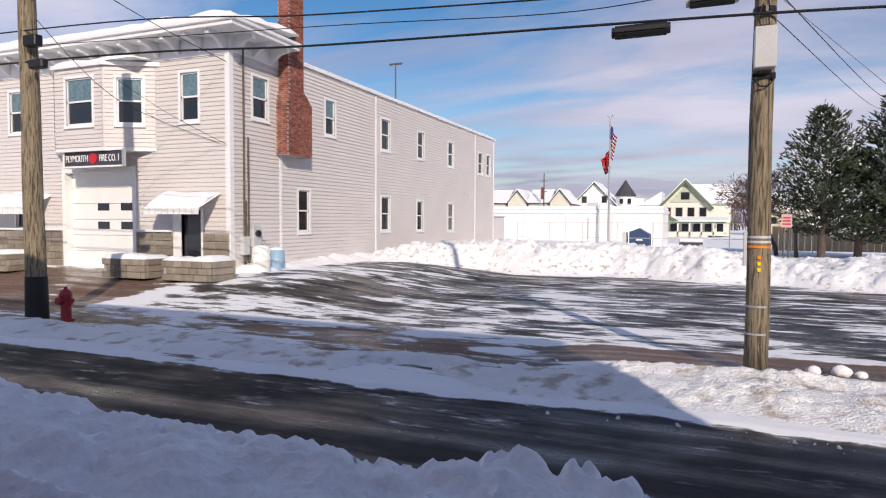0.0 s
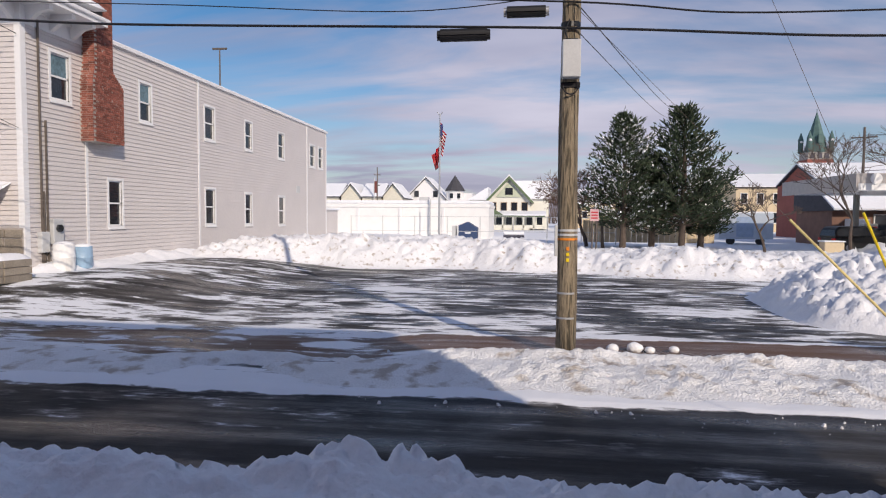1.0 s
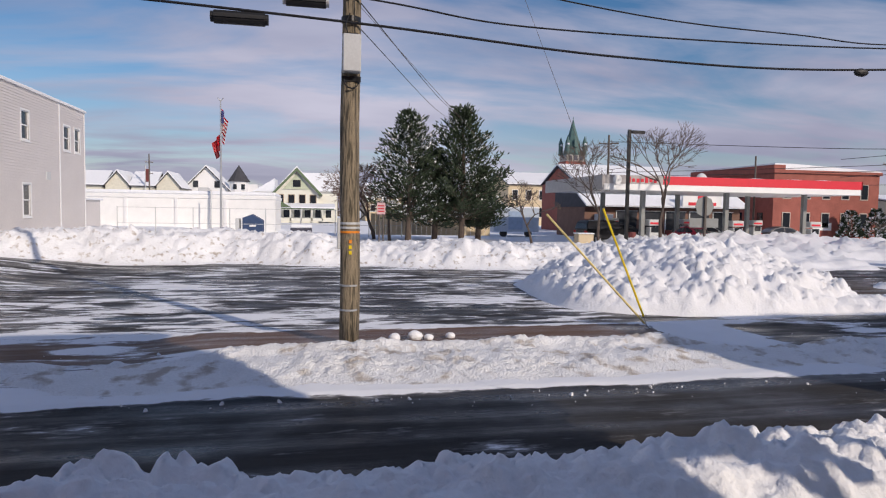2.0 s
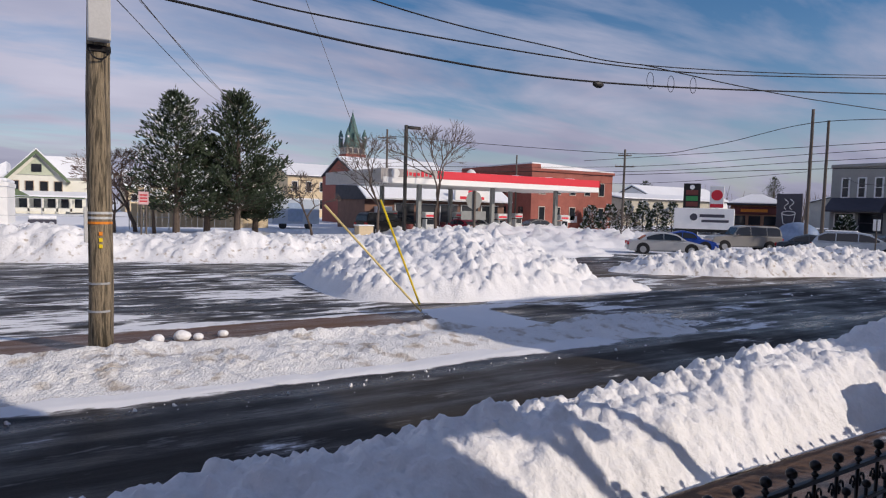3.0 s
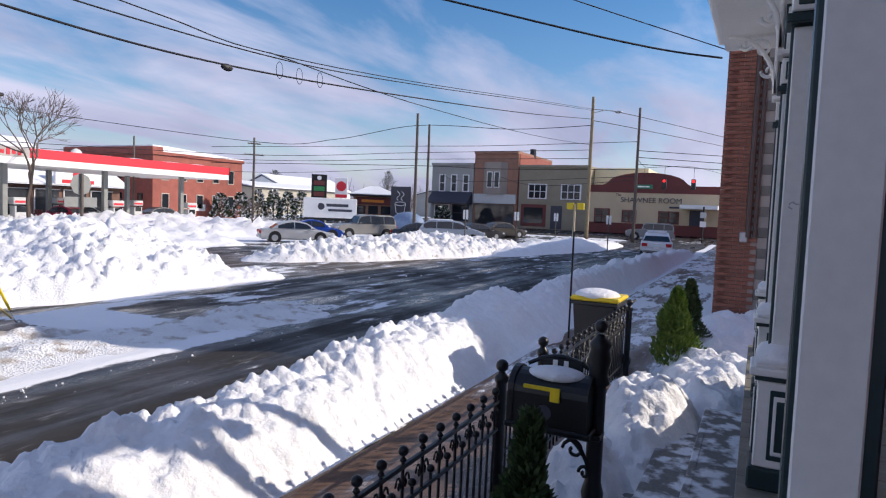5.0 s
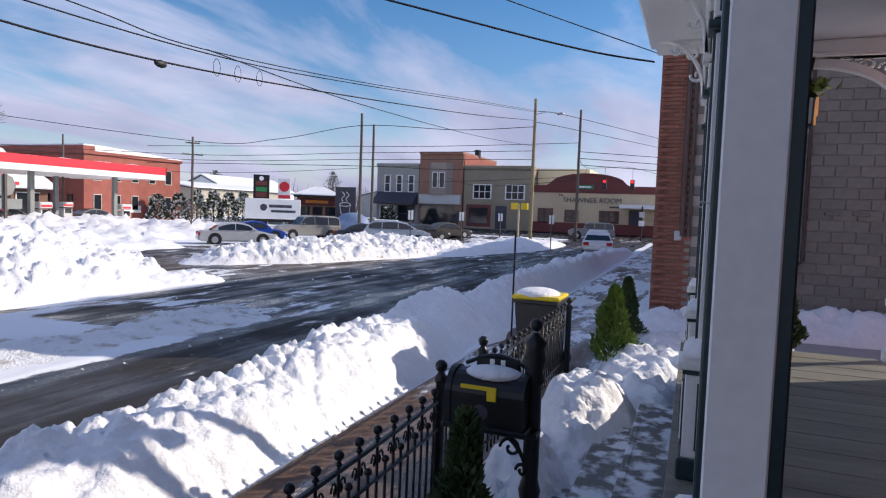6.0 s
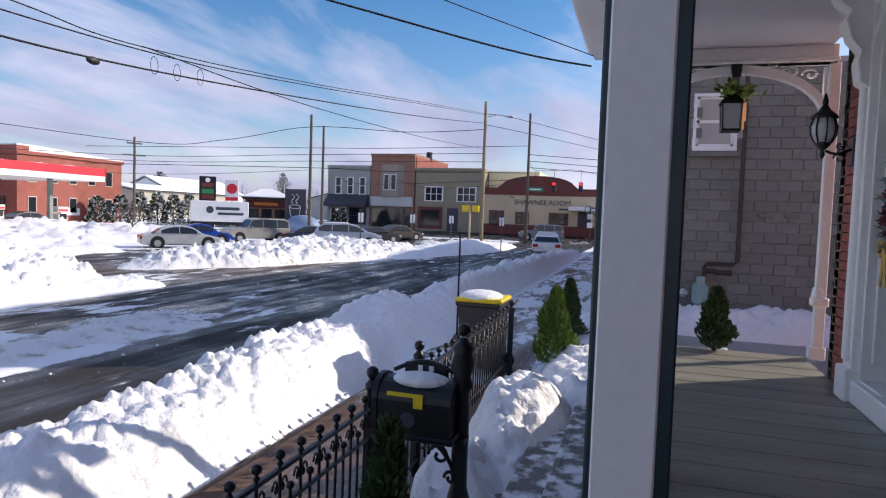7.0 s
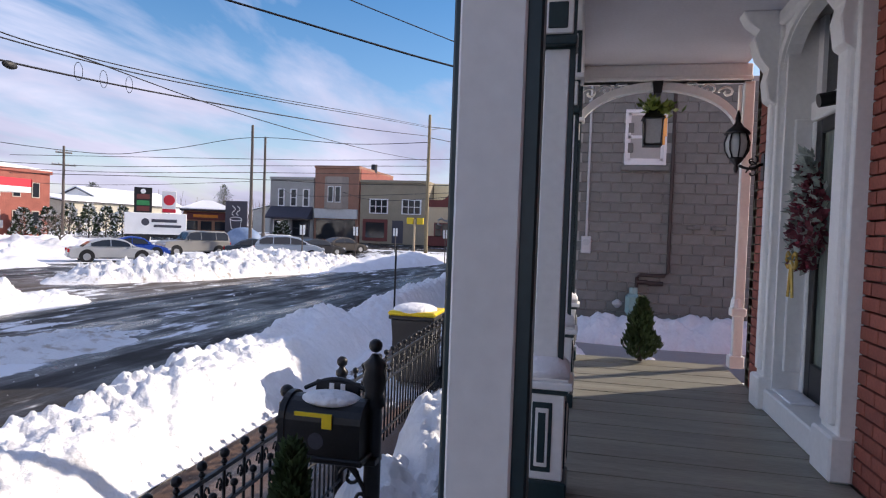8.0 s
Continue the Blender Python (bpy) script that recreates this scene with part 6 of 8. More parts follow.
for z in (1.52, 1.61, 1.7):
    part("number_bar", bx(B(), (-0.022, -0.172, z), (0.026, -0.15, z + 0.055), 0.004), ORANGE if z > 1.65 else YELLOW, p1)
part("side_plate", bx(B(), (-0.2, -0.06, 1.6), (-0.15, 0.06, 2.1), 0.006), UTILGREY, p1)
for z, s in ((1.0, -1), (0.6, -1)):
    part("strap", lathe(B(), (0, 0, z), ((0.168, 0), (0.168, 0.03)), 16), GREYMETAL, p1)
p2 = utility_pole(-14.38, 10.3, 11.5, 0.23, label="tall wooden utility pole with a tarred foot", lean=(-0.15, 0))
part("tarred_foot", lathe(B(), (0, 0, 0), ((0.25, 0), (0.235, 0.9), (0.23, 1.0)), 16), TAR, p2)
part("cable_clamp", bx(B(), (0.15, -0.3, 6.15), (0.55, -0.1, 6.4), 0.02), BLACK, p2)
part("splice_case", bx(B(), (0.3, -0.3, 5.65), (0.75, -0.12, 5.85), 0.03), RUBBER, p2)


def wire(pts, r=0.012, name="overhead_cable", label="black overhead cable strung between poles", n=24):
    """A cable through a few points, smoothed."""
    P = [Vector(p) for p in pts]
    out = []
    for i in range(len(P) - 1):
        a, b_, c, d = P[max(i - 1, 0)], P[i], P[i + 1], P[min(i + 2, len(P) - 1)]
        for k in range(n // (len(P) - 1) + 1):
            t = k / (n // (len(P) - 1) + 1)
            out.append(0.5 * ((2 * b_) + (c - a) * t + (2 * a - 5 * b_ + 4 * c - d) * t * t + (3 * b_ - a - 3 * c + d) * t ** 3))
    out.append(P[-1])
    return solid(name, sweep(B(), out, r, 5), CABLE, label, "cable", "overhead cables")


wire([(-40, 9.9, 6.3), (-14.3, 10.15, 5.85), (-6.6, 10.3, 5.5), (0.55, 10.42, 5.26), (5.4, 10.76, 5.1), (10.6, 11.04, 5.25), (20.2, 11.55, 6.2), (35, 12.4, 7.9), (52.3, 13.2, 10.1)], 0.022, n=80)
wire([(-40, 9.9, 7.0), (-14.3, 10.15, 6.55), (-6.6, 10.3, 6.05), (0.55, 10.42, 5.66), (4.0, 10.68, 5.47), (12.0, 11.1, 5.76), (20.2, 11.55, 6.66), (35, 12.4, 8.6), (52.3, 13.2, 10.8)], 0.016, n=80)
wire([(0.55, 10.42, 6.3), (5.6, 10.77, 5.86), (9, 10.9, 5.78), (12.0, 11.1, 5.84), (20.2, 11.55, 6.75), (35, 12.4, 8.7), (52.3, 13.2, 10.9)], 0.014, n=60)
wire([(-14.3, 10.15, 7.4), (-6, 10.3, 6.9), (0.55, 10.42, 6.75)], 0.012)
wire([(-14.3, 10.15, 6.2), (-6.5, 10.35, 5.85), (-2.0, 10.42, 5.6), (0.55, 10.42, 5.8)], 0.009)
wire([(0.6, 10.5, 5.95), (3.3, 6.65, 4.93), (6.0, 2.8, 4.225), (6.88, 1.55, 4.02), (7.35, 0.88, 3.97)], 0.011, label="twisted black service cable running to the porch eave")
wire([(0.6, 10.5, 7.4), (7.5, 5.6, 6.15), (13.7, 1.12, 5.55)], 0.01, label="thin service cable running to the brick building")
wire([(0.72, 10.75, 5.72), (5.5, 28, 7.2), (10.7, 46.5, 9.3)], 0.01, label="thin cable running over the lot")
wire([(0.72, 10.75, 5.3), (5.4, 28, 6.7), (10.5, 46.5, 8.9)], 0.008, label="thin cable running over the lot")
wire([(-14.3, 10.2, 8.4), (-14.7, 14, 7.9), (-15.0, 17.4, 7.6)], 0.012, label="service cable running to the fire hall")
wire([(-14.3, 10.2, 7.0), (-16, 14, 5.8), (-15.3, 17.4, 4.9)], 0.009, label="service cable running to the fire hall")
wire([(-19, 16.4, 7.2), (-17, 16.9, 5.9), (-15.0, 17.4, 4.85)], 0.009, label="slack cable across the fire hall front")
for x, y, z in ((12.3, 11.05, 5.7), (13.1, 11.1, 5.72), (14.0, 11.15, 5.8)):
    solid("cable_loop", sweep(B(), [(x + 0.12 * math.cos(a), y, z - 0.2 + 0.2 * math.sin(a)) for a in np.linspace(0, 2 * math.pi, 13)], 0.008, 4), CABLE, "small loop of slack cable hanging from the line", "cable loop", "cable loops")
solid("cable_joint", ball(B(), (10.6, 11.04, 5.2), 0.12, 2, (1.4, 0.6, 0.7)), CABLE, "black joint on the overhead cable", "cable joint")
for x0, x1, z, r in ((-1.5, -0.66, 5.2, 0.1), (-0.45, 0.25, 5.53, 0.09)):
    sc_ = thing("splice_closure", ((x0 + x1) / 2, 10.42, z - r), "black cylindrical cable splice closure", "splice closure", "splice closures")
    part("shell", cy(B(), (x0 + 0.05, 10.42, z), (x1 - 0.05, 10.42, z), r, n=14), RUBBER, sc_, world=True)
    for x in (x0, x1 - 0.07):
        part("end_cap", cy(B(), (x, 10.42, z), (x + 0.07, 10.42, z), r * 0.8, n=14), GREYMETAL if z > 5.4 else RUBBER, sc_, world=True)
    part("seam", bx(B(), (x0 + 0.05, 10.42 - r - 0.015, z - 0.02), (x1 - 0.05, 10.42 - r + 0.02, z + 0.02)), RUBBER, sc_, world=True)
# guy wires with yellow sleeves
for top, name in (((0.72, 10.7, 12.3), "a"), ((0.75, 10.7, 5.6), "b")):
    a, b_ = Vector((6.42, 11.42 if name == "a" else 11.36, 0.12)), Vector(top)
    g = thing("guy_wire", a, "steel guy wire with a yellow plastic guard", "guy wire", "guy wires of the pole")
    part("strand", sweep(B(), [(0, 0, 0), (b_ - a)], 0.004, 5), DARKPOLE, g)
    part("guard", sweep(B(), [(b_ - a) * 0.02, (b_ - a) * (0.19 if name == "a" else 0.4)], 0.022, 8), YELLOW if name == "a" else mat("faded_yellow_plastic", (0.75, 0.6, 0.25), 0.5), g)
part("anchor_eye", sweep(B(), [(0.05 * math.cos(t), 0, 0.05 * math.sin(t)) for t in np.linspace(0, 6.28, 9)], 0.015, 5), GREYMETAL, thing("guy_anchor", (6.45, 11.4, 0.12), "steel eye anchor set in the verge", "anchor"))
# hydrant
hy = thing("fire_hydrant", (-13.42, 10.3, 0.02), "dark red cast-iron fire hydrant in the snow", "hydrant")
part("barrel", lathe(B(), (0, 0, 0), ((0.17, 0), (0.17, 0.05), (0.11, 0.07), (0.11, 0.34), (0.13, 0.36), (0.13, 0.4), (0.12, 0.42), (0.12, 0.55), (0.14, 0.57), (0.14, 0.6)), 16), HYDRANT_RED, hy, smooth=False)
part("bonnet", lathe(B(), (0, 0, 0.6), ((0.135, 0), (0.12, 0.06), (0.08, 0.11), (0.04, 0.13), (0.04, 0.17), (0.03, 0.18)), 16), HYDRANT_RED, hy)
for d in ((-1, 0), (1, 0), (0, -1)):
    r = 0.085 if d == (0, -1) else 0.06
    part("nozzle_cap", cy(B(), (0.1 * d[0], 0.1 * d[1], 0.47), (0.21 * d[0], 0.21 * d[1], 0.47), r, n=8), HYDRANT_RED, hy)
part("flange_bolt", bx(B(), (-0.19, -0.03, 0.0), (-0.15, 0.03, 0.06)), HYDRANT_RED, hy)


def crossarm_pole(x, y, h, r, arms=(), material=None, label="dark wooden utility pole"):
    p = utility_pole(x, y, h, r, material or DARKPOLE, label)
    for z, w, a in arms:
        d = Vector((math.cos(a), math.sin(a), 0))
        arm = part("crossarm", sweep(B(), [-d * w / 2 + Vector((0, 0, z)), d * w / 2 + Vector((0, 0, z))], 0.06, 4), DARKPOLE, p)
        for k in (-0.45, -0.2, 0.2, 0.45):
            part("insulator", lathe(B(), tuple(d * w * k + Vector((0, 0, z + 0.05))), ((0.03, 0), (0.06, 0.06), (0.03, 0.14)), 8), GREYMETAL, arm)
    return p


p7 = crossarm_pole(52.4, 13.2, 11.9, 0.17, label="tall utility pole carrying a street lamp", material=mat("tan_pole_wood", (0.3, 0.24, 0.14), 0.85, var=0.25, bump=0.3))
part("lamp_arm", sweep(B(), [(0, 0, 10.6), (0.6, -0.9, 10.9), (1.0, -1.6, 10.85)], 0.04, 6), GREYMETAL, p7)
part("lamp_head", ball(B(), (1.15, -1.85, 10.8), 0.32, 2, (0.7, 1, 0.35)), GREYMETAL, p7)
crossarm_pole(59.1, 10.6, 12.0, 0.15)
crossarm_pole(52, 29.3, 11.2, 0.16)
crossarm_pole(52.3, 28.2, 10.2, 0.14)
crossarm_pole(48.5, 45.8, 8.6, 0.14, ((8.0, 1.3, -0.6), (6.9, 1.9, -0.6)))
crossarm_pole(38.2, 50, 7.6, 0.1)
crossarm_pole(30, 62, 10.5, 0.14, ((9.6, 2.0, -0.5),))
for pts, r in ((((52.4, 13.2, 9.6), (52.2, 20, 9.4), (52, 29.3, 9.9), (50, 37, 8.5), (48.5, 45.8, 8.2), (30, 62, 9.8)), 0.03),
               (((52.4, 13.2, 7.6), (52, 29.3, 7.4), (48.5, 45.8, 6.9), (30, 62, 6.6)), 0.025), (((52.4, 13.2, 6.9), (52, 29.3, 6.8), (48.5, 45.8, 6.4), (30, 62, 6.2)), 0.025),
               (((52, 29.3, 6.0), (48.5, 45.8, 5.2), (30, 62, 5.2)), 0.02), (((52.4, 13.2, 10.9), (59.1, 10.6, 11.2), (90, 0, 11.5)), 0.03), (((52.4, 13.2, 10.0), (59.1, 10.6, 10.1), (90, 0, 10.6)), 0.03),
               (((59.1, 10.6, 9.0), (54, 22, 8.2), (52, 29.3, 8.0), (47, 50, 7.6)), 0.025), (((59.1, 10.6, 7.6), (70, -6, 7.3), (80, -20, 7.6)), 0.03), (((59.1, 10.6, 7.0), (70, -6, 6.7), (80, -20, 7.0)), 0.03),
               (((59.1, 10.6, 6.5), (54, 22, 6.1), (52, 29.3, 6.2), (47, 50, 6.0)), 0.03), (((59.1, 10.6, 8.2), (70, -6, 8.0), (80, -20, 8.2)), 0.03), (((12.0, 11.1, 5.85), (20, 11.5, 5.95), (35, 12.3, 6.7), (52.4, 13.2, 8.0)), 0.015),
               (((59.1, 10.6, 5.6), (66, 22, 5.2), (74.9, 30, 6.6)), 0.025), (((59.1, 10.6, 5.9), (66, 30, 5.5), (74.9, 38, 6.8)), 0.025)):
    wire(pts, r, n=30)

# ---------------------------------------------------------------- cars
PAINTS = {}


def paint(name, c, metal=0.3):
    if name not in PAINTS:
        PAINTS[name] = mat(name + "_car_paint", c, 0.28, metal, var=0.06, scale=2, fine=20, bump=0.02)
    return PAINTS[name]


TAIL = mat("red_lens", (0.5, 0.02, 0.02), 0.2)
HEAD = mat("clear_lens", (0.6, 0.62, 0.65), 0.1)


def car(x, y, heading, paint_mat, label, kind="sedan", L=4.7, W=1.78, H=1.42, snow=0.0, group="parked cars"):
    """A parked car; heading in degrees of its nose from +X. Body, cabin, glazing, wheels and lamps."""
    c = thing("car", (x, y, float(ground_z(x, y))), label, "car", group, rz=heading)
    h = L / 2
    belt = 0.62 * H if kind != "suv" else 0.6 * H
    if kind == "sedan":
        roof = [(-h + 0.7, belt - 0.02), (-h + 1.2, H - 0.2), (-h + 1.75, H - 0.04), (-0.1, H), (0.55, H - 0.1), (h - 1.1, belt)]
        deck = [(-h, 0.38), (-h + 0.02, belt - 0.16), (-h + 0.15, belt - 0.03), (-h + 0.75, belt), (0.0, belt - 0.02), (h - 1.05, belt), (h - 0.5, belt - 0.1), (h - 0.15, belt - 0.24), (h, belt - 0.42), (h, 0.34), (h - 0.15, 0.2), (-h + 0.1, 0.22)]
    elif kind == "van":
        roof = [(-h + 0.1, belt), (-h + 0.35, H - 0.3), (-h + 0.75, H - 0.06), (-0.1, H), (0.7, H - 0.14), (h - 0.9, belt + 0.02)]
        deck = [(-h, 0.36), (-h + 0.02, belt), (h - 0.9, belt + 0.03), (h - 0.4, belt - 0.1), (h - 0.1, belt - 0.28), (h, belt - 0.48), (h, 0.32), (h - 0.15, 0.2), (-h + 0.1, 0.22)]
    else:
        roof = [(-h + 0.05, belt), (-h + 0.16, H - 0.22), (-h + 0.4, H - 0.03), (0.1, H), (0.6, H - 0.09), (h - 1.5, belt + 0.02)]
        deck = [(-h, 0.42), (-h, belt), (h - 1.5, belt + 0.02), (h - 0.35, belt - 0.05), (h - 0.08, belt - 0.16), (h, belt - 0.34), (h, 0.42), (h - 0.12, 0.3), (-h + 0.1, 0.3)]
    last = len(roof) - 1

    def half_width(z):
        return W / 2 - 0.05 - 0.2 * max(0.0, (z - belt) / (H - belt))

    def roof_z(x_):
        return float(np.interp(x_, [p[0] for p in roof], [p[1] for p in roof]))
    bm = prism(B(), deck, W, "y", -W / 2)
    bmesh.ops.bevel(bm, geom=list(bm.edges), offset=0.09, segments=3, affect="EDGES")
    part("body", bm, paint_mat, c, smooth=True).data.set_sharp_from_angle(angle=radians(38))
    bm = B()
    l, r = [[bm.verts.new((a, s * half_width(z), z)) for a, z in roof] for s in (-1, 1)]
    for i in range(last):
        bm.faces.new((l[i], l[i + 1], r[i + 1], r[i]))
    bm.faces.new(l[::-1]), bm.faces.new(r), bm.faces.new((l[0], r[0], r[last], l[last]))
    bmesh.ops.bevel(bm, geom=list(bm.edges), offset=0.05, segments=3, affect="EDGES")
    part("cabin", bm, paint_mat, c, smooth=True).data.set_sharp_from_angle(angle=radians(38))

    ends = [x_ for x_ in np.linspace(roof[0][0], roof[last][0], 60) if roof_z(x_) > belt + 0.2]
    xa, xb = ends[0] + 0.08, ends[-1] - 0.05
    for s in (-1, 1):
        cuts = (0.0, 0.5, 1.0) if kind == "sedan" else (0.0, 0.3, 0.66, 1.0)
        for k0, k1 in zip(cuts, cuts[1:]):
            p0, p1_ = xa + (xb - xa) * k0 + 0.025, xa + (xb - xa) * k1 - 0.025
            rim_ = [(p0, belt + 0.05), (p1_, belt + 0.05)] + [(q, roof_z(q) - 0.09) for q in np.linspace(p1_, p0, 5)]
            bm = B()
            f_ = [bm.verts.new((q, s * (half_width(z) + 0.012), z)) for q, z in rim_]
            g_ = [bm.verts.new((q, s * (half_width(z) - 0.01), z)) for q, z in rim_]
            bm.faces.new(f_), bm.faces.new(g_[::-1])
            for i in range(len(f_)):
                j = (i + 1) % len(f_)
                bm.faces.new((f_[i], f_[j], g_[j], g_[i]))
            part("side_window", bm, GLASS, c)
        part("mirror", ball(B(), (roof[last][0] - 0.3, s * (W / 2 + 0.05), belt + 0.08), 0.1, 1, (0.6, 1, 0.7)), paint_mat, c)
    for (p, q), nm in (((roof[last - 1], roof[last]), "windscreen"), ((roof[1], roof[0]), "rear_window")):
        bm = B()
        d = Vector((q[0] - p[0], 0, q[1] - p[1]))
        nrm = Vector((-d.z, 0, d.x)).normalized() * (0.012 if nm == "rear_window" else -0.012)
        if nrm.z < 0:
            nrm = -nrm
        w0, w1 = half_width(p[1]) - 0.08, half_width(q[1]) - 0.08
        P_, Q_ = Vector((p[0], 0, p[1])) + d * 0.1 + nrm, Vector((p[0], 0, p[1])) + d * 0.92 + nrm
        vs = [P_ + Vector((0, -w0, 0)), P_ + Vector((0, w0, 0)), Q_ + Vector((0, w1, 0)), Q_ + Vector((0, -w1, 0))]
        f_ = [bm.verts.new(v) for v in vs]
        g_ = [bm.verts.new(v - nrm * 0.9) for v in vs]
        bm.faces.new(f_), bm.faces.new(g_[::-1])
        for i in range(4):
            bm.faces.new((f_[i], f_[(i + 1) % 4], g_[(i + 1) % 4], g_[i]))
        part(nm, bm, GLASS, c)
    for sx in (h - 0.9, -h + 0.95):
        for s in (-1, 1):
            part("wheel_arch", cy(B(), (sx, s * (W / 2 - 0.1), 0.36), (sx, s * (W / 2 + 0.002), 0.36), 0.4 if kind != "suv" else 0.44, n=20), RUBBER, c)
            wh = part("wheel", cy(B(), (sx, s * (W / 2 - 0.2), 0.33), (sx, s * (W / 2 + 0.005), 0.33), 0.33 if kind != "suv" else 0.37, n=18), RUBBER, c)
            part("rim", cy(B(), (sx, s * (W / 2), 0.33), (sx, s * (W / 2 + 0.015), 0.33), 0.2, n=14), GREYMETAL, wh)
    for s in (-1, 1):
        part("headlight", bx(B(), (h - 0.2, s * (W / 2 - 0.28) - 0.2, belt - 0.34), (h - 0.0, s * (W / 2 - 0.28) + 0.2, belt - 0.2), 0.02), HEAD, c)
        part("tail_light", bx(B(), (-h - 0.012, s * (W / 2 - 0.22) - 0.16, belt - 0.3), (-h + 0.1, s * (W / 2 - 0.22) + 0.16, belt - 0.1), 0.02), TAIL, c)
    part("number_plate", bx(B(), (-h - 0.02, -0.16, belt - 0.42), (-h, 0.16, belt - 0.28)), WHITE, c)
    part("bumper", bx(B(), (-h - 0.03, -W / 2 + 0.1, 0.3), (-h + 0.1, W / 2 - 0.1, 0.46), 0.03), paint_mat, c)
    if snow:
        part("roof_snow", bx(B(), (roof[2][0], -W / 2 + 0.32, H - 0.04), (roof[3][0] + 0.1, W / 2 - 0.32, H + snow), 0.03), SNOW, c)
    return c


car(32.6, 27.2, -42, paint("silver", (0.55, 0.56, 0.56)), "silver sedan parked before the snow bank")
car(37.2, 29.4, -48, paint("blue", (0.02, 0.08, 0.4)), "bright blue small car parked beside a silver sedan", "sedan", 4.4)
car(42.6, 28.6, 146, paint("champagne", (0.42, 0.4, 0.36)), "beige boxy utility vehicle parked with its tail to the street", "suv", 5.0, 1.9, 1.85)
car(43.4, 21.2, -66, paint("pale_blue", (0.5, 0.55, 0.6)), "pale silver-blue minivan parked at the row's end", "van", 5.0, 1.95, 1.72, 0.05)
car(43.6, 24.2, -60, paint("slate", (0.06, 0.08, 0.1)), "dark slate hatchback parked behind snow", "sedan", 4.3)
car(50.6, 22.3, -35, paint("charcoal", (0.04, 0.04, 0.045)), "charcoal sedan parked behind the snow bank", "sedan", 4.8)
car(54.6, 21.6, -35, paint("bronze", (0.1, 0.085, 0.07)), "dark bronze sedan parked near the corner", "sedan", 4.7)
car(41.5, 6.1, 8, paint("white", (0.75, 0.76, 0.77), 0.0), "white sedan standing at the corner with a snowy roof", "sedan", 4.6, 1.8, 1.4, 0.1)
car(65.4, 10.1, 100, paint("grey", (0.3, 0.31, 0.32)), "grey utility vehicle crossing the corner", "suv", 4.6, 1.85, 1.7)
car(23.0, 47.5, 10, paint("black", (0.015, 0.015, 0.017)), "black pickup-like car at the pumps", "suv", 5.0, 1.9, 1.8)
car(27.2, 53.0, 10, paint("black", (0.015, 0.015, 0.017)), "black car before the shop", "sedan")
car(33.5, 50.0, -15, paint("silver", (0.55, 0.56, 0.56)), "silver car at the pumps", "sedan", 4.5)
car(30.2, 47.0, 100, paint("red", (0.4, 0.02, 0.05)), "red car behind the pumps", "sedan", 4.3)
car(42.0, 51.0, -10, paint("charcoal", (0.04, 0.04, 0.045)), "dark car by the brick building", "sedan")

# ---------------------------------------------------------------- filling station
SIGN_BACK = mat("dull_aluminium", (0.24, 0.25, 0.24), 0.6, 0.2, var=0.12)
cn = thing("pump_canopy", (30, 46, 0), "wide filling-station canopy with a red fascia", "canopy")
part("canopy_deck", bx(B(), (19.6, 41.1, 4.05), (40.4, 51.9, 4.95), 0.02), WHITE, cn, world=True)
part("red_fascia", bx(bx(B(), (24.0, 40.98, 4.42), (40.5, 41.1, 5.02), 0.01), (40.4, 40.98, 4.42), (40.52, 52, 5.02), 0.01), CANOPY_RED, cn, world=True)
part("white_fascia", bx(bx(B(), (19.5, 41.0, 4.0), (40.5, 41.1, 4.42), 0.01), (40.4, 41, 4.0), (40.5, 52, 4.42), 0.01), WHITE, cn, world=True)
part("grey_fascia", bx(B(), (19.5, 40.98, 4.42), (24.0, 41.1, 5.02), 0.01), mat("warm_grey_panel", (0.45, 0.42, 0.4), 0.4), cn, world=True)
part("end_fascia", bx(B(), (19.42, 41.0, 4.0), (19.56, 52.0, 5.02), 0.01), bpy.data.materials["warm_grey_panel"], cn, world=True)
for k in range(7):
    part("logo_stroke", bx(B(), (21.3 + 0.33 * k, 40.95, 4.52 + 0.05 * (k % 2)), (21.52 + 0.33 * k, 40.98, 4.8 + 0.12 * (k in (0, 4))), 0.01), CANOPY_RED, cn, world=True)
part("logo_oval", cy(B(), (20.5, 40.96, 4.7), (20.5, 40.9, 4.7), 0.33, n=20), WHITE, cn, world=True)
drape("canopy_snow", 19.7, 40.3, 41.2, 51.8, 4.96, 0.16, cn, 4, 0.6)
for x in (23.7, 30.6, 37.4):
    for y in (43.2, 49.8):
        part("column", bx(B(), (x - 0.16, y - 0.16, 0), (x + 0.16, y + 0.16, 4.1), 0.02), SIGN_BACK, cn, world=True)
        pm = thing("fuel_pump", (x + 0.9, y, 0), "red and white fuel pump under the canopy", "fuel pump", "fuel pumps")
        part("cabinet", bx(B(), (-0.4, -0.3, 0.15), (0.4, 0.3, 1.4), 0.03), UTILGREY, pm)
        part("top", bx(B(), (-0.48, -0.32, 1.5), (0.48, 0.32, 1.95), 0.04), UTILGREY, pm)
        part("top_band", bx(B(), (-0.4, -0.335, 1.6), (0.4, -0.32, 1.75)), CANOPY_RED, pm)
        part("display", bx(B(), (-0.3, -0.31, 1.0), (0.3, -0.3, 1.4)), GLASS, pm)
        part("plinth", bx(B(), (-0.9, -0.5, 0), (0.9, 0.5, 0.15), 0.03), UTILGREY, pm)
        part("bin", cy(B(), (-1.6, 0.1, 0), (-1.6, 0.1, 1.0), 0.28, n=12), MAROON, pm)
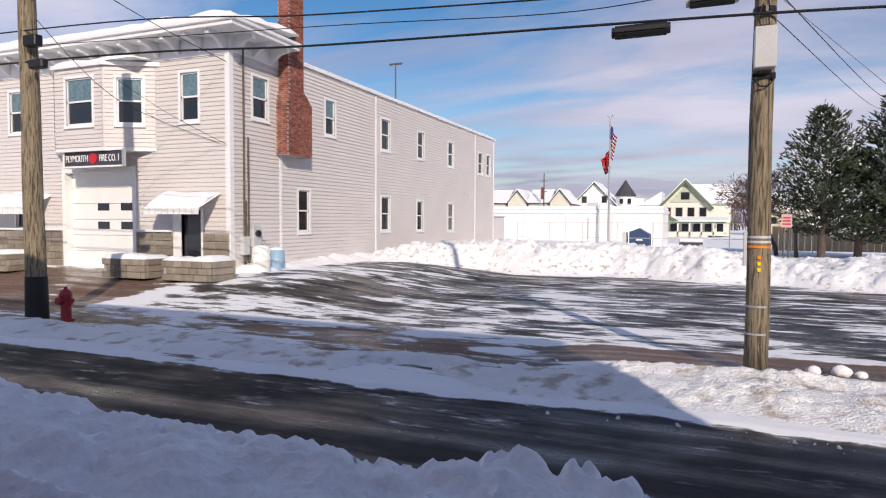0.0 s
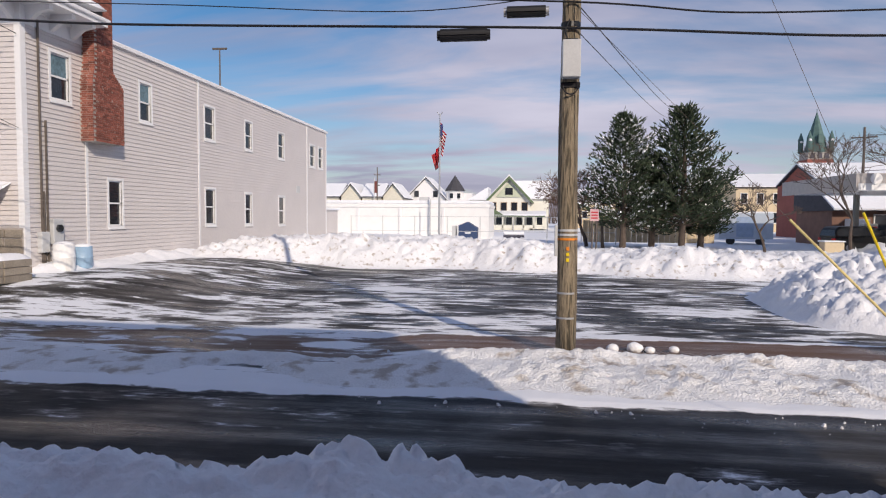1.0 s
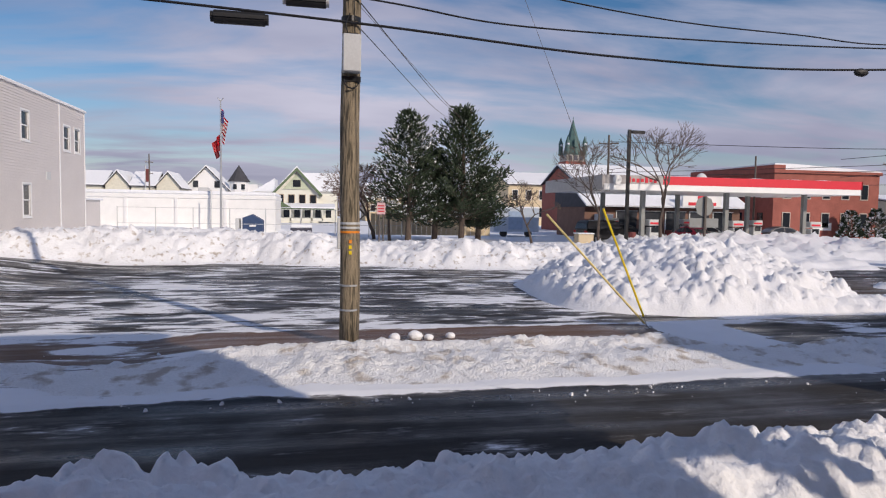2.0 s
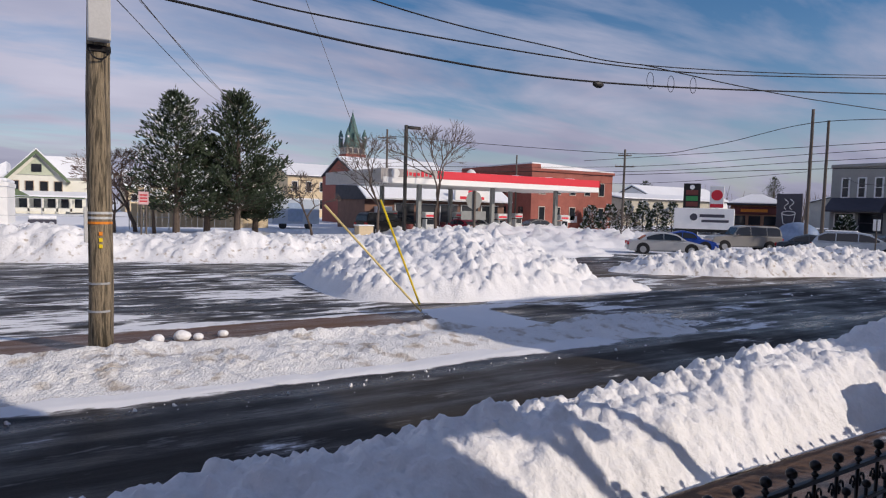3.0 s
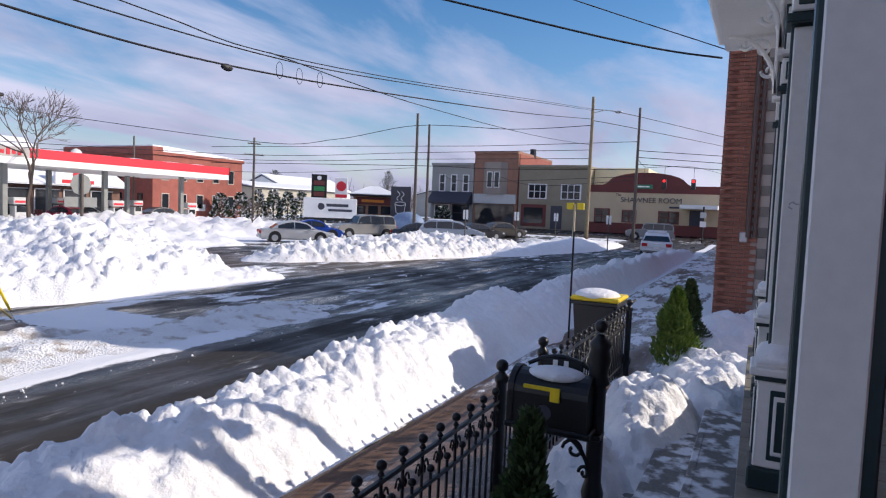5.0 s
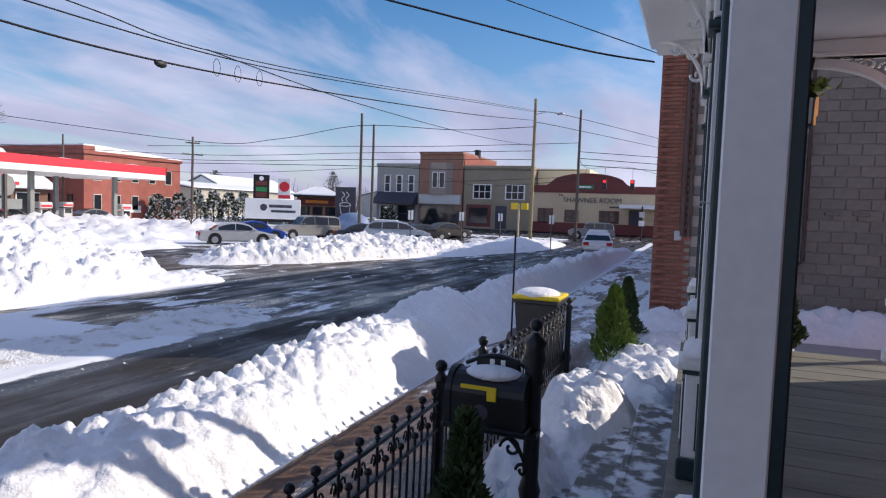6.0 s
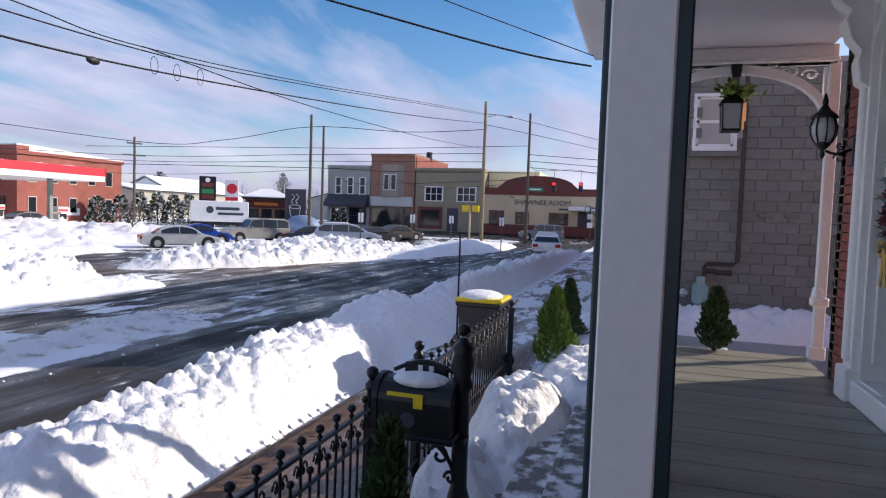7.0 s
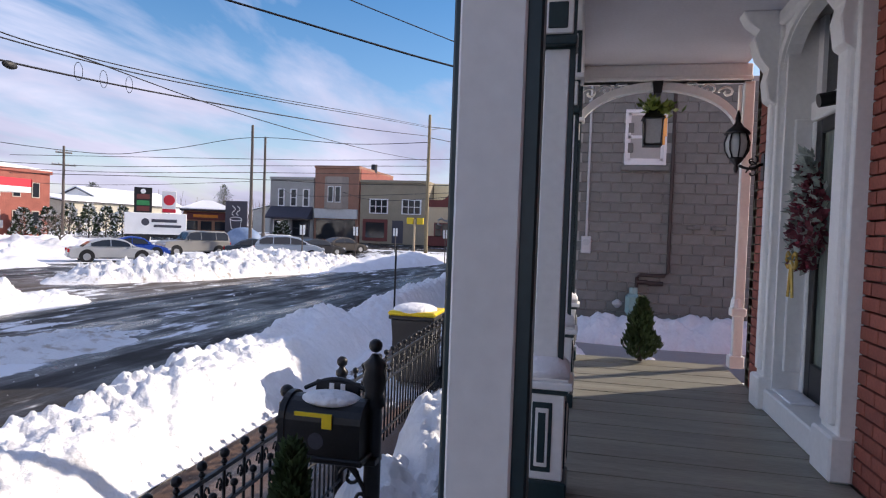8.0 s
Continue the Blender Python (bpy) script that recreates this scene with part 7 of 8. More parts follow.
dish = part("roof_dish", ball(B(), (33.6, 51, 5.5), 0.55, 2, (1, 0.5, 1)), UTILGREY, cn, world=True)
part("dish_mast", cy(B(), (33.6, 51.2, 4.9), (33.6, 51.2, 5.5), 0.06), UTILGREY, cn, world=True)

shop = thing("station_shop", (32, 59, 0), "low shop with a snowy sloped roof behind the pumps", "shop")
part("shop_wall", bx(B(), (25.3, 57.0, 0), (42, 64, 3.1)), mat("brown_brick", (0.2, 0.11, 0.08), 0.85, var=0.2, scale=1.5), shop, world=True)
bm = prism(B(), ((56.2, 2.95), (60.5, 5.3), (64.2, 5.3), (64.2, 2.95)), 17.3, "x", 25.1)
part("shop_roof", bm, ROOFDARK, shop, world=True)
bm = prism(B(), ((56.1, 3.0), (60.4, 5.36), (64.2, 5.36), (64.2, 5.5), (60.4, 5.52), (56.05, 3.14)), 17.4, "x", 25.05)
part("roof_snow", bm, SNOW_FAR, shop, world=True)
part("shop_sign", bx(B(), (35.0, 56.0, 3.1), (39.2, 56.3, 4.5), 0.02), WHITE, shop, world=True)
part("sign_bar", bx(B(), (35.6, 55.97, 3.25), (38.6, 56.0, 3.55)), CANOPY_RED, shop, world=True)
part("sign_oval", cy(B(), (37.0, 56.0, 4.0), (37.0, 55.96, 4.0), 0.42, n=20), CANOPY_RED, shop, world=True)
for x in (28.6, 31.2, 33.8, 36.4, 39.0):
    w = part("shop_window", bx(B(), (x, 56.93, 0.5), (x + 2.1, 57.0, 2.6)), GLASS, shop, world=True)
    part("window_frame", bx(bx(B(), (x - 0.08, 56.9, 0.5), (x, 57, 2.65)), (x - 0.08, 56.9, 2.6), (x + 2.2, 57, 2.68)), WHITE, w, world=True)
part("white_bay", bx(B(), (26.3, 56.2, 0), (27.9, 57.0, 2.3), 0.03), WHITE, shop, world=True)


def gable_house(name, x0, x1, y0, y1, eave, ridge, wall_m, roof_m, label, along="y", cat="house", z0=0.0, over=0.35, rows=(), snow=True, win_w=0.9, trim=None, cols=3):
    """A house with a pitched roof, snow on it, and windows in its front; along: the ridge's direction."""
    h = thing(name, ((x0 + x1) / 2, (y0 + y1) / 2, z0), label, cat, "")
    bm = B()
    bx(bm, (x0, y0, z0), (x1, y1, eave))
    part("wall", bm, wall_m, h, world=True)
    xm, ym = (x0 + x1) / 2, (y0 + y1) / 2
    if along == "y":
        part("gable", prism(B(), ((x0, eave), (x1, eave), (xm, ridge)), y1 - y0 - 0.02, "y", y0 + 0.01), wall_m, h, world=True)
        sl = (ridge - eave) / (xm - x0)
        for s in (-1, 1):
            xe = xm + s * (xm - x0 + over)
            ze = ridge - sl * abs(xe - xm)
            part("roof", prism(B(), ((xm, ridge), (xe, ze), (xe, ze + 0.16), (xm, ridge + 0.18)), y1 - y0 + 2 * over, "y", y0 - over), roof_m, h, world=True)
            if snow:
                part("roof_snow", prism(B(), ((xm, ridge + 0.19), (xe, ze + 0.17), (xe, ze + 0.32), (xm, ridge + 0.4)), y1 - y0 + 2 * over - 0.1, "y", y0 - over + 0.05), SNOW_FAR, h, world=True)
    else:
        part("gable", prism(B(), ((y0, eave), (y1, eave), (ym, ridge)), x1 - x0 - 0.02, "x", x0 + 0.01), wall_m, h, world=True)
        sl = (ridge - eave) / (ym - y0)
        for s in (-1, 1):
            ye = ym + s * (ym - y0 + over)
            ze = ridge - sl * abs(ye - ym)
            part("roof", prism(B(), ((ym, ridge), (ye, ze), (ye, ze + 0.16), (ym, ridge + 0.18)), x1 - x0 + 2 * over, "x", x0 - over), roof_m, h, world=True)
            if snow:
                part("roof_snow", prism(B(), ((ym, ridge + 0.19), (ye, ze + 0.17), (ye, ze + 0.32), (ym, ridge + 0.4)), x1 - x0 + 2 * over - 0.1, "x", x0 - over + 0.05), SNOW_FAR, h, world=True)
    for z, hh in rows:
        for k in range(cols):
            xw = x0 + (x1 - x0) * (k + 0.5) / cols
            w = part("window", bx(B(), (xw - win_w / 2 - 0.1, y0 - 0.06, z - 0.1), (xw + win_w / 2 + 0.1, y0 - 0.005, z + hh + 0.1)), trim or SIDING_TRIM, h, world=True)
            part("pane", bx(B(), (xw - win_w / 2, y0 - 0.09, z), (xw + win_w / 2, y0 - 0.06, z + hh)), GLASS, w, world=True)
    return h


gable_house("brick_hall", 31.2, 45, 73.2, 84, 6.2, 8.3, BRICK_FAR, ROOFDARK, "long red brick hall with a snowy roof", "x", "building", rows=((2.0, 1.4),), cols=8)
part("end_gable", bx(B(), (31.0, 73.0, 0), (31.3, 84.2, 6.2)), BRICK_FAR, bpy.data.objects["brick_hall"], world=True)
brb = thing("brick_building", (54, 66, 0), "two-storey red brick building with a snowy flat roof", "building")
part("wall", bx(B(), (47.4, 59, 0), (60.5, 74, 6.9)), BRICK_FAR, brb, world=True)
part("cornice", bx(B(), (47.2, 58.8, 6.9), (60.7, 74, 7.25), 0.03), BRICK_FAR, brb, world=True)
bm = prism(B(), ((47.3, 7.26), (60.6, 7.26), (60.6, 7.35), (49.5, 7.9), (47.3, 7.9)), 15, "y", 58.9)
part("roof_snow", bm, SNOW_FAR, brb, world=True)
part("parapet", bx(B(), (47.2, 58.85, 7.2), (48.6, 74, 7.75), 0.03), BRICK_FAR, brb, world=True)
for z, hh in ((1.2, 1.5), (4.3, 1.5)):
    for k in range(5):
        x = 48.6 + 2.4 * k
        w = part("window", bx(B(), (x - 0.1, 58.93, z - 0.1), (x + 0.9, 58.99, z + hh + 0.1)), mat("pale_window_trim", (0.5, 0.45, 0.4), 0.6) if k == 0 and z < 2 else bpy.data.materials["pale_window_trim"], brb, world=True)
        part("pane", bx(B(), (x, 58.9, z), (x + 0.8, 58.93, z + hh)), GLASS, w, world=True)
    for k in range(4):
        y = 60.5 + 3.4 * k
        part("window", bx(B(), (47.34, y, z), (47.39, y + 0.9, z + hh)), GLASS, brb, world=True)
part("wall_sign", bx(B(), (52.3, 58.9, 0.9), (54.6, 58.95, 1.7)), WHITE, brb, world=True)

# the church tower with its copper spire
tw = thing("church_tower", (49.50, 118, 0), "church tower with a green copper spire and corner pinnacles", "church tower")
part("tower_wall", bx(B(), (47.40, 116, 0), (51.60, 120, 12.3)), BRICK_FAR, tw, world=True)
bel = part("belfry", bx(B(), (47.60, 116.2, 12.3), (51.40, 119.8, 13.6)), mat("belfry_stone", (0.4, 0.38, 0.34), 0.8, var=0.15), tw, world=True)
# No holes are cut: dark slabs stand for the shade inside the arches.
for x in (48.00, 49.10, 50.20):
    part("arch_opening", bx(B(), (x, 116.1, 12.5), (x + 0.7, 116.25, 13.4)), SIGNBOARD, bel, world=True)
bm = B()
lathe(bm, (49.50, 118, 13.6), ((2.2, 0), (1.9, 0.3), (1.55, 1.6), (1.5, 2.6), (1.25, 2.9), (0.05, 7.0)), 8)
part("spire", bm, COPPER, tw, world=True)
for sx in (-1, 1):
    for sy in (-1, 1):
        pn = part("pinnacle", lathe(B(), (49.50 + 1.75 * sx, 118 + 1.75 * sy, 13.6), ((0.45, 0), (0.45, 2.2), (0.5, 2.25), (0.05, 3.6)), 8), COPPER, tw, world=True)
        part("pinnacle_snow", ball(B(), (49.50 + 1.75 * sx, 118 + 1.75 * sy - 0.3, 15.6), 0.3, 1), SNOW_FAR, pn, world=True)
part("dormer", bx(B(), (49.10, 116.2, 15.0), (49.90, 116.7, 16.6), 0.1), COPPER, tw, world=True)
part("cross", bx(B(), (49.46, 117.96, 20.5), (49.54, 118.04, 21.1)), COPPER, tw, world=True)
gable_house("long_building", 33.5, 43.5, 108, 122, 7.2, 9.4, TAN, ROOFDARK, "tan building with a snowy roof behind the trees", "x", "building", rows=((1.5, 1.6), (4.6, 1.6)), cols=4)
# street furniture near the station
lp = thing("lot_lamp", (20.8, 40, 0), "dark steel car-park lamp post", "street lamp")
part("post", bx(B(), (-0.1, -0.1, 0), (0.1, 0.1, 8.0), 0.01), BLACK, lp)
part("lamp_head", bx(B(), (0.1, -0.2, 7.75), (1.1, 0.2, 7.95), 0.05), BLACK, lp)
part("base", cy(B(), (0, 0, 0), (0, 0, 0.5), 0.25, n=12), UTILGREY, lp)
ss = thing("stop_sign", (22.7, 34, 0), "grey back of an octagonal road sign", "road sign")
part("post", bx(B(), (-0.06, -0.06, 0), (0.06, 0.06, 3.45), 0.005), DARKPOLE, ss)
part("plate", cy(B(), (0, 0.08, 2.85), (0, 0.1, 2.85), 0.62, n=8), SIGN_BACK, ss)
part("lower_plate", bx(B(), (-0.95, 0.08, 1.6), (0.95, 0.1, 2.15), 0.005), SIGN_BACK, ss)
bxs = thing("storage_trailer", (18.5, 58, 0), "pale blue-grey storage trailer in the snow", "trailer")
part("body", bx(B(), (-2.2, -1.1, 0.5), (2.2, 1.1, 2.7), 0.04), mat("pale_blue_panel", (0.45, 0.52, 0.6), 0.5, var=0.08), bxs)
part("door_panel", bx(B(), (-0.8, -1.13, 0.7), (0.6, -1.1, 2.4), 0.01), mat("blue_panel", (0.3, 0.4, 0.55), 0.5), bxs)
part("roof_snow", bx(B(), (-2.2, -1.1, 2.7), (2.2, 1.1, 2.85), 0.05), SNOW_FAR, bxs)
for sx in (-1.2, 1.2):
    part("wheel", cy(B(), (sx, -1.0, 0.35), (sx, -0.8, 0.35), 0.35, n=12), RUBBER, bxs)
bin2 = thing("utility_cabinet", (16.4, 37, 0), "small tan utility cabinet in the snow", "cabinet")
part("body", bx(B(), (-0.5, -0.35, 0), (0.5, 0.35, 1.05), 0.03), TAN, bin2)
part("roof", bx(B(), (-0.55, -0.4, 1.05), (0.55, 0.4, 1.12), 0.02), SNOW_FAR, bin2)

# ---------------------------------------------------------------- main-street row at the corner, facing -X
RX = 75.0


def row_house(name, y0, y1, h, wall_m, label, depth=14, z0=0.3):
    r = thing(name, (RX + depth / 2, (y0 + y1) / 2, z0), label, "building")
    part("wall", bx(B(), (RX, y0, z0), (RX + depth, y1, h)), wall_m, r, world=True)
    part("cornice", bx(B(), (RX - 0.25, y0 - 0.02, h - 0.35), (RX + depth, y1 + 0.02, h), 0.04), wall_m, r, world=True)
    return r


def row_window(par, y0, y1, z0, z1, n=1, trim=None, pane=None):
    w = part("window", bx(B(), (RX - 0.06, y0 - 0.12, z0 - 0.12), (RX - 0.01, y1 + 0.12, z1 + 0.12)), trim or SIDING_TRIM, par, world=True)
    for k in range(n):
        a, b_ = y0 + (y1 - y0) * k / n + 0.06, y0 + (y1 - y0) * (k + 1) / n - 0.06
        zc = (z0 + z1) / 2
        part("pane", bx(B(), (RX - 0.09, a, z0), (RX - 0.06, b_, zc - 0.04)), pane or GLASS, w, world=True)
        part("pane", bx(B(), (RX - 0.09, a, zc + 0.04), (RX - 0.06, b_, z1)), pane or GLASS, w, world=True)
    return w


g1 = row_house("grey_shop", 33.6, 39.6, 8.3, GREYPAINT, "grey two-storey shop building with a dark awning")
for y in (34.3, 36.0, 37.7):
    row_window(g1, y, y + 0.7, 4.7, 6.7)
part("awning", prism(B(), ((RX, 4.6), (RX - 1.6, 3.2), (RX - 1.6, 3.0), (RX, 3.0)), 5.8, "y", 33.7), SIGNBOARD, g1, world=True)
row_window(g1, 34.2, 36.4, 0.9, 2.8, 1, SIGNBOARD)
row_window(g1, 37.0, 39.0, 0.9, 2.8, 1, WHITE)
g2 = row_house("brick_shop_house", 27.6, 33.5, 9.8, mat("brown_red_brick", (0.32, 0.17, 0.12), 0.85, var=0.18, scale=1.2, fine=9), "narrow brown-brick building with a two-storey bay")
part("brick_flank", bx(B(), (RX + 0.3, 27.5, 0.3), (RX + 13, 27.6, 9.5)), BRICK_FAR, g2, world=True)
part("bay", prism(B(), ((RX, 29.0), (RX - 0.7, 29.6), (RX - 0.7, 31.6), (RX, 32.2)), 4.0, "z", 4.4), mat("bay_stone", (0.33, 0.28, 0.24), 0.7, var=0.1), g2, world=True)
for y in (29.75, 30.7):
    w = part("bay_window", bx(B(), (RX - 0.76, y, 5.2), (RX - 0.71, y + 0.75, 7.2)), SIDING_TRIM, g2, world=True)
    part("pane", bx(B(), (RX - 0.79, y + 0.1, 5.3), (RX - 0.76, y + 0.65, 7.1)), GLASS, w, world=True)
part("shopfront_band", bx(B(), (RX - 0.35, 27.7, 3.2), (RX, 33.4, 4.4), 0.03), UTILGREY, g2, world=True)
part("shop_glass", bx(B(), (RX - 0.05, 28.0, 0.6), (RX - 0.01, 33.2, 3.1)), GLASS, g2, world=True)
part("chimney", cy(B(), (RX + 6, 27.8, 9.5), (RX + 6, 27.8, 10.6), 0.4, n=10), ROOFDARK, g2, world=True)
g3 = row_house("olive_shop", 18.9, 27.4, 8.1, OLIVE, "olive-brown two-storey shop building with triple windows")
row_window(g3, 23.9, 26.1, 4.1, 5.7, 3)
row_window(g3, 19.7, 21.95, 4.1, 5.7, 3)
part("storefront", bx(B(), (RX - 0.05, 23.8, 0.6), (RX - 0.01, 27.0, 3.3)), MAROON, g3, world=True)
part("shop_glass", bx(B(), (RX - 0.08, 24.2, 1.0), (RX - 0.05, 26.6, 2.9)), GLASS, g3, world=True)
part("doorway", bx(B(), (RX - 0.05, 21.8, 0.4), (RX - 0.01, 23.2, 3.2)), SIGNBOARD, g3, world=True)
part("cream_upper_wall", bx(B(), (RX + 3, 12.5, 4.0), (RX + 12, 18.8, 8.0)), mat("cream_paint", (0.78, 0.7, 0.48), 0.7, var=0.06), g3, world=True)
tv = thing("tavern", (RX + 7, 11.5, 0.3), "tan single-storey tavern with a curved maroon parapet", "building")
outline = [(4.2, 0.3), (18.8, 0.3), (18.8, 5.8), (17.0, 5.8), (16.6, 6.05)] + [(12.2 + 4.3 * math.cos(a), 6.0 + 1.25 * math.sin(a)) for a in np.linspace(0.15, math.pi - 0.15, 12)] + [(7.8, 6.05), (7.4, 5.8), (4.2, 5.8)]
part("facade", prism(B(), outline, 0.4, "x", RX), TAN, tv, world=True)
band = [(4.2, 5.0), (18.8, 5.0), (18.8, 5.85), (17.0, 5.85), (16.6, 6.1)] + [(12.2 + 4.3 * math.cos(a), 6.05 + 1.25 * math.sin(a)) for a in np.linspace(0.15, math.pi - 0.15, 12)] + [(7.8, 6.1), (7.4, 5.85), (4.2, 5.85)]
part("parapet_band", prism(B(), band, 0.08, "x", RX - 0.08), MAROON, tv, world=True)
part("base_band", bx(B(), (RX - 0.06, 4.2, 0.3), (RX, 18.8, 1.5)), MAROON, tv, world=True)
part("body", bx(B(), (RX + 0.4, 4.3, 0.3), (RX + 14, 18.7, 5.5)), TAN, tv, world=True)
row_window(tv, 8.6, 10.6, 1.7, 2.9, 2, MAROON)
row_window(tv, 13.2, 14.6, 1.7, 2.9, 2, MAROON)
row_window(tv, 16.2, 17.8, 1.5, 3.0, 2, MAROON)
part("doorway", bx(B(), (RX - 0.05, 6.0, 0.3), (RX - 0.01, 7.4, 3.2)), SIGNBOARD, tv, world=True)
part("entrance_awning", bx(B(), (RX - 3.0, 4.4, 3.3), (RX, 8.2, 3.75), 0.06), WHITE, tv, world=True)
for txt, y, z, s in (("SHAWNEE ROOM", 11.6, 4.15, 0.84), ("The", 15.2, 4.72, 0.42)):
    words("lettering", txt, s, Matrix.Translation((RX - 0.03, y, z)) @ Matrix.Rotation(radians(-90), 4, "Z"), SIGNBOARD, tv, 0.05)
part("small_print_bar", bx(B(), (RX - 0.03, 8.2, 3.35), (RX, 9.6, 3.55)), SIGNBOARD, tv, world=True)
for y, z in ((9.2, 6.6), (12.2, 6.7)):
    tl = thing("traffic_light", (66.0, y * 0.9 - 1.9, 5.1), "hanging traffic light with a red signal", "traffic light", "traffic lights")
    part("housing", bx(B(), (-0.2, -0.2, 0), (0.2, 0.2, 1.0), 0.03), BLACK, tl)
    redm = bpy.data.materials.get("red_signal")
    if redm is None:
        redm = mat("red_signal", (0.8, 0.02, 0.02), 0.3)
        redm.node_tree.nodes["Principled BSDF"].inputs["Emission Color"].default_value = (1, 0.03, 0.03, 1)
        redm.node_tree.nodes["Principled BSDF"].inputs["Emission Strength"].default_value = 1.2
    part("red_signal", cy(B(), (-0.21, 0, 0.8), (-0.26, 0, 0.8), 0.15, n=14), redm, tl)
    part("dark_signal", cy(B(), (-0.21, 0, 0.4), (-0.24, 0, 0.4), 0.14, n=12), GLASS, tl)
    part("hanger", cy(B(), (0, 0, 1.0), (0, 0, 2.2), 0.02, n=6), CABLE, tl)
wire([(59.1, 10.6, 7.6), (66, 11.0, 7.28), (66, 9.08, 7.28), (66, 6.38, 7.28), (75.0, 2.6, 6.7)], 0.02, label="span wire carrying the traffic lights")
sg = thing("street_sign", (66, 11.0, 5.1), "green street-name sign hung over the corner", "street sign")
part("blade", bx(B(), (-0.03, -0.85, 0), (0.03, 0.85, 0.42), 0.02), mat("green_sign", (0.02, 0.2, 0.1), 0.4), sg)
part("name_bar", bx(B(), (-0.04, -0.6, 0.14), (-0.03, 0.6, 0.28)), WHITE, sg)
part("hanger", cy(B(), (0, 0, 0.5), (0, 0, 2.2), 0.02, n=6), CABLE, sg)
ph = thing("pedestrian_signal", (56.3, 15.3, 0.2), "yellow pedestrian signal heads on a tan post", "signal")
part("post", cy(B(), (0, 0, 0), (0, 0, 3.0), 0.1, n=10), TAN, ph)
for s in (-0.6, 0.35):
    part("signal_head", bx(B(), (-0.2, s - 0.25, 2.5), (0.2, s + 0.35, 3.1), 0.04), YELLOW, ph)
for x, y in ((33.5, 15.6), (38.5, 14.3), (43.5, 13.2), (40.0, 8.8)):
    sp = thing("parking_sign", (x, y, 0.1), "thin steel post with a small white sign", "road sign", "kerb signs")
    part("post", cy(B(), (0, 0, 0), (0, 0, 2.2), 0.035, n=6), DARKPOLE, sp)
    part("plate", bx(B(), (-0.02, -0.16, 1.65), (0.0, 0.16, 2.2), 0.004), WHITE, sp)
tp = thing("corner_post", (60.5, 4.9, 0.2), "black post with small signs at the corner", "post")
part("post", cy(B(), (0, 0, 0), (0, 0, 3.2), 0.07, n=8), BLACK, tp)
part("plate", bx(B(), (-0.1, -0.25, 1.4), (-0.07, 0.25, 1.9), 0.004), WHITE, tp)
part("plate", bx(B(), (-0.1, -0.25, 2.2), (-0.07, 0.25, 2.7), 0.004), UTILGREY, tp)
# beyond the parked cars: signs, box truck, diner, clipped evergreens
pr = thing("price_sign", (58, 45, 0), "dark price sign with red and green panels on two posts", "sign", rz=-52)
for s in (-0.7, 0.7):
    part("post", cy(B(), (s, 0, 0), (s, 0, 5.4), 0.09, n=8), UTILGREY, pr)
part("board", bx(B(), (-0.85, -0.15, 3.0), (0.85, 0.15, 5.6), 0.03), BLACK, pr)
for z, m_ in ((4.4, MAROON), (3.75, mat("green_panel", (0.03, 0.25, 0.08), 0.4)), (3.15, MAROON)):
    part("price_panel", bx(B(), (-0.6, -0.18, z), (0.6, -0.15, z + 0.5), 0.01), m_, pr)
part("top_oval", cy(B(), (0, -0.15, 5.2), (0, -0.2, 5.2), 0.25, n=16), WHITE, pr)
rs = thing("red_sign", (64.3, 46.5, 0), "red and white pylon sign", "sign", rz=-54)
part("post", cy(B(), (0, 0, 0), (0, 0, 3.2), 0.12, n=8), UTILGREY, rs)
part("board", bx(B(), (-0.75, -0.15, 3.1), (0.75, 0.15, 5.6), 0.05), WHITE, rs)
part("red_shape", cy(B(), (0, -0.16, 4.55), (0, -0.2, 4.55), 0.6, n=18), CANOPY_RED, rs)
part("lower_panel", bx(B(), (-0.7, -0.18, 3.15), (0.7, -0.15, 3.55)), CANOPY_RED, rs)
tk = thing("box_truck", (56.1, 42.0, 0), "white box trailer with dark printed bars", "truck", rz=-53)
part("box", bx(B(), (-2.8, -1.2, 0.85), (2.8, 1.2, 2.95), 0.04), WHITE, tk)
part("print_bar", bx(B(), (-0.4, -1.225, 2.05), (1.9, -1.2, 2.35)), SIGNBOARD, tk)
part("print_bar", bx(B(), (-0.2, -1.225, 1.55), (2.3, -1.2, 1.8)), SIGNBOARD, tk)
part("print_disc", cy(B(), (-0.95, -1.2, 2.05), (-0.95, -1.23, 2.05), 0.36, n=16), SIGNBOARD, tk)
part("chassis", bx(B(), (-2.7, -0.9, 0.55), (2.7, 0.9, 0.85)), BLACK, tk)
for sx in (-2.0, -1.0, 2.1):
    for s in (-1, 1):
        part("wheel", cy(B(), (sx, s * 0.85, 0.48), (sx, s * 1.15, 0.48), 0.48, n=16), RUBBER, tk)
dn = thing("diner", (80.9, 52.4, 0.2), "low diner with a snowy hipped roof and red sign band", "building", rz=-57)
part("wall", bx(B(), (-3, -3, 0), (3, 4, 3.5)), mat("orange_brick", (0.38, 0.2, 0.12), 0.8, var=0.1), dn)
part("roof", bx(B(), (-3.5, -3.6, 3.5), (3.5, 4.6, 3.75), 0.03), ROOFDARK, dn)
bm = B()
lathe(bm, (0, 0.5, 3.75), ((4.9, 0), (4.8, 0.15), (1.0, 1.3)), 4)
bmesh.ops.rotate(bm, cent=(0, 0.5, 0), matrix=Matrix.Rotation(radians(45), 3, "Z"), verts=bm.verts)
part("roof_snow", bm, SNOW_FAR, dn)
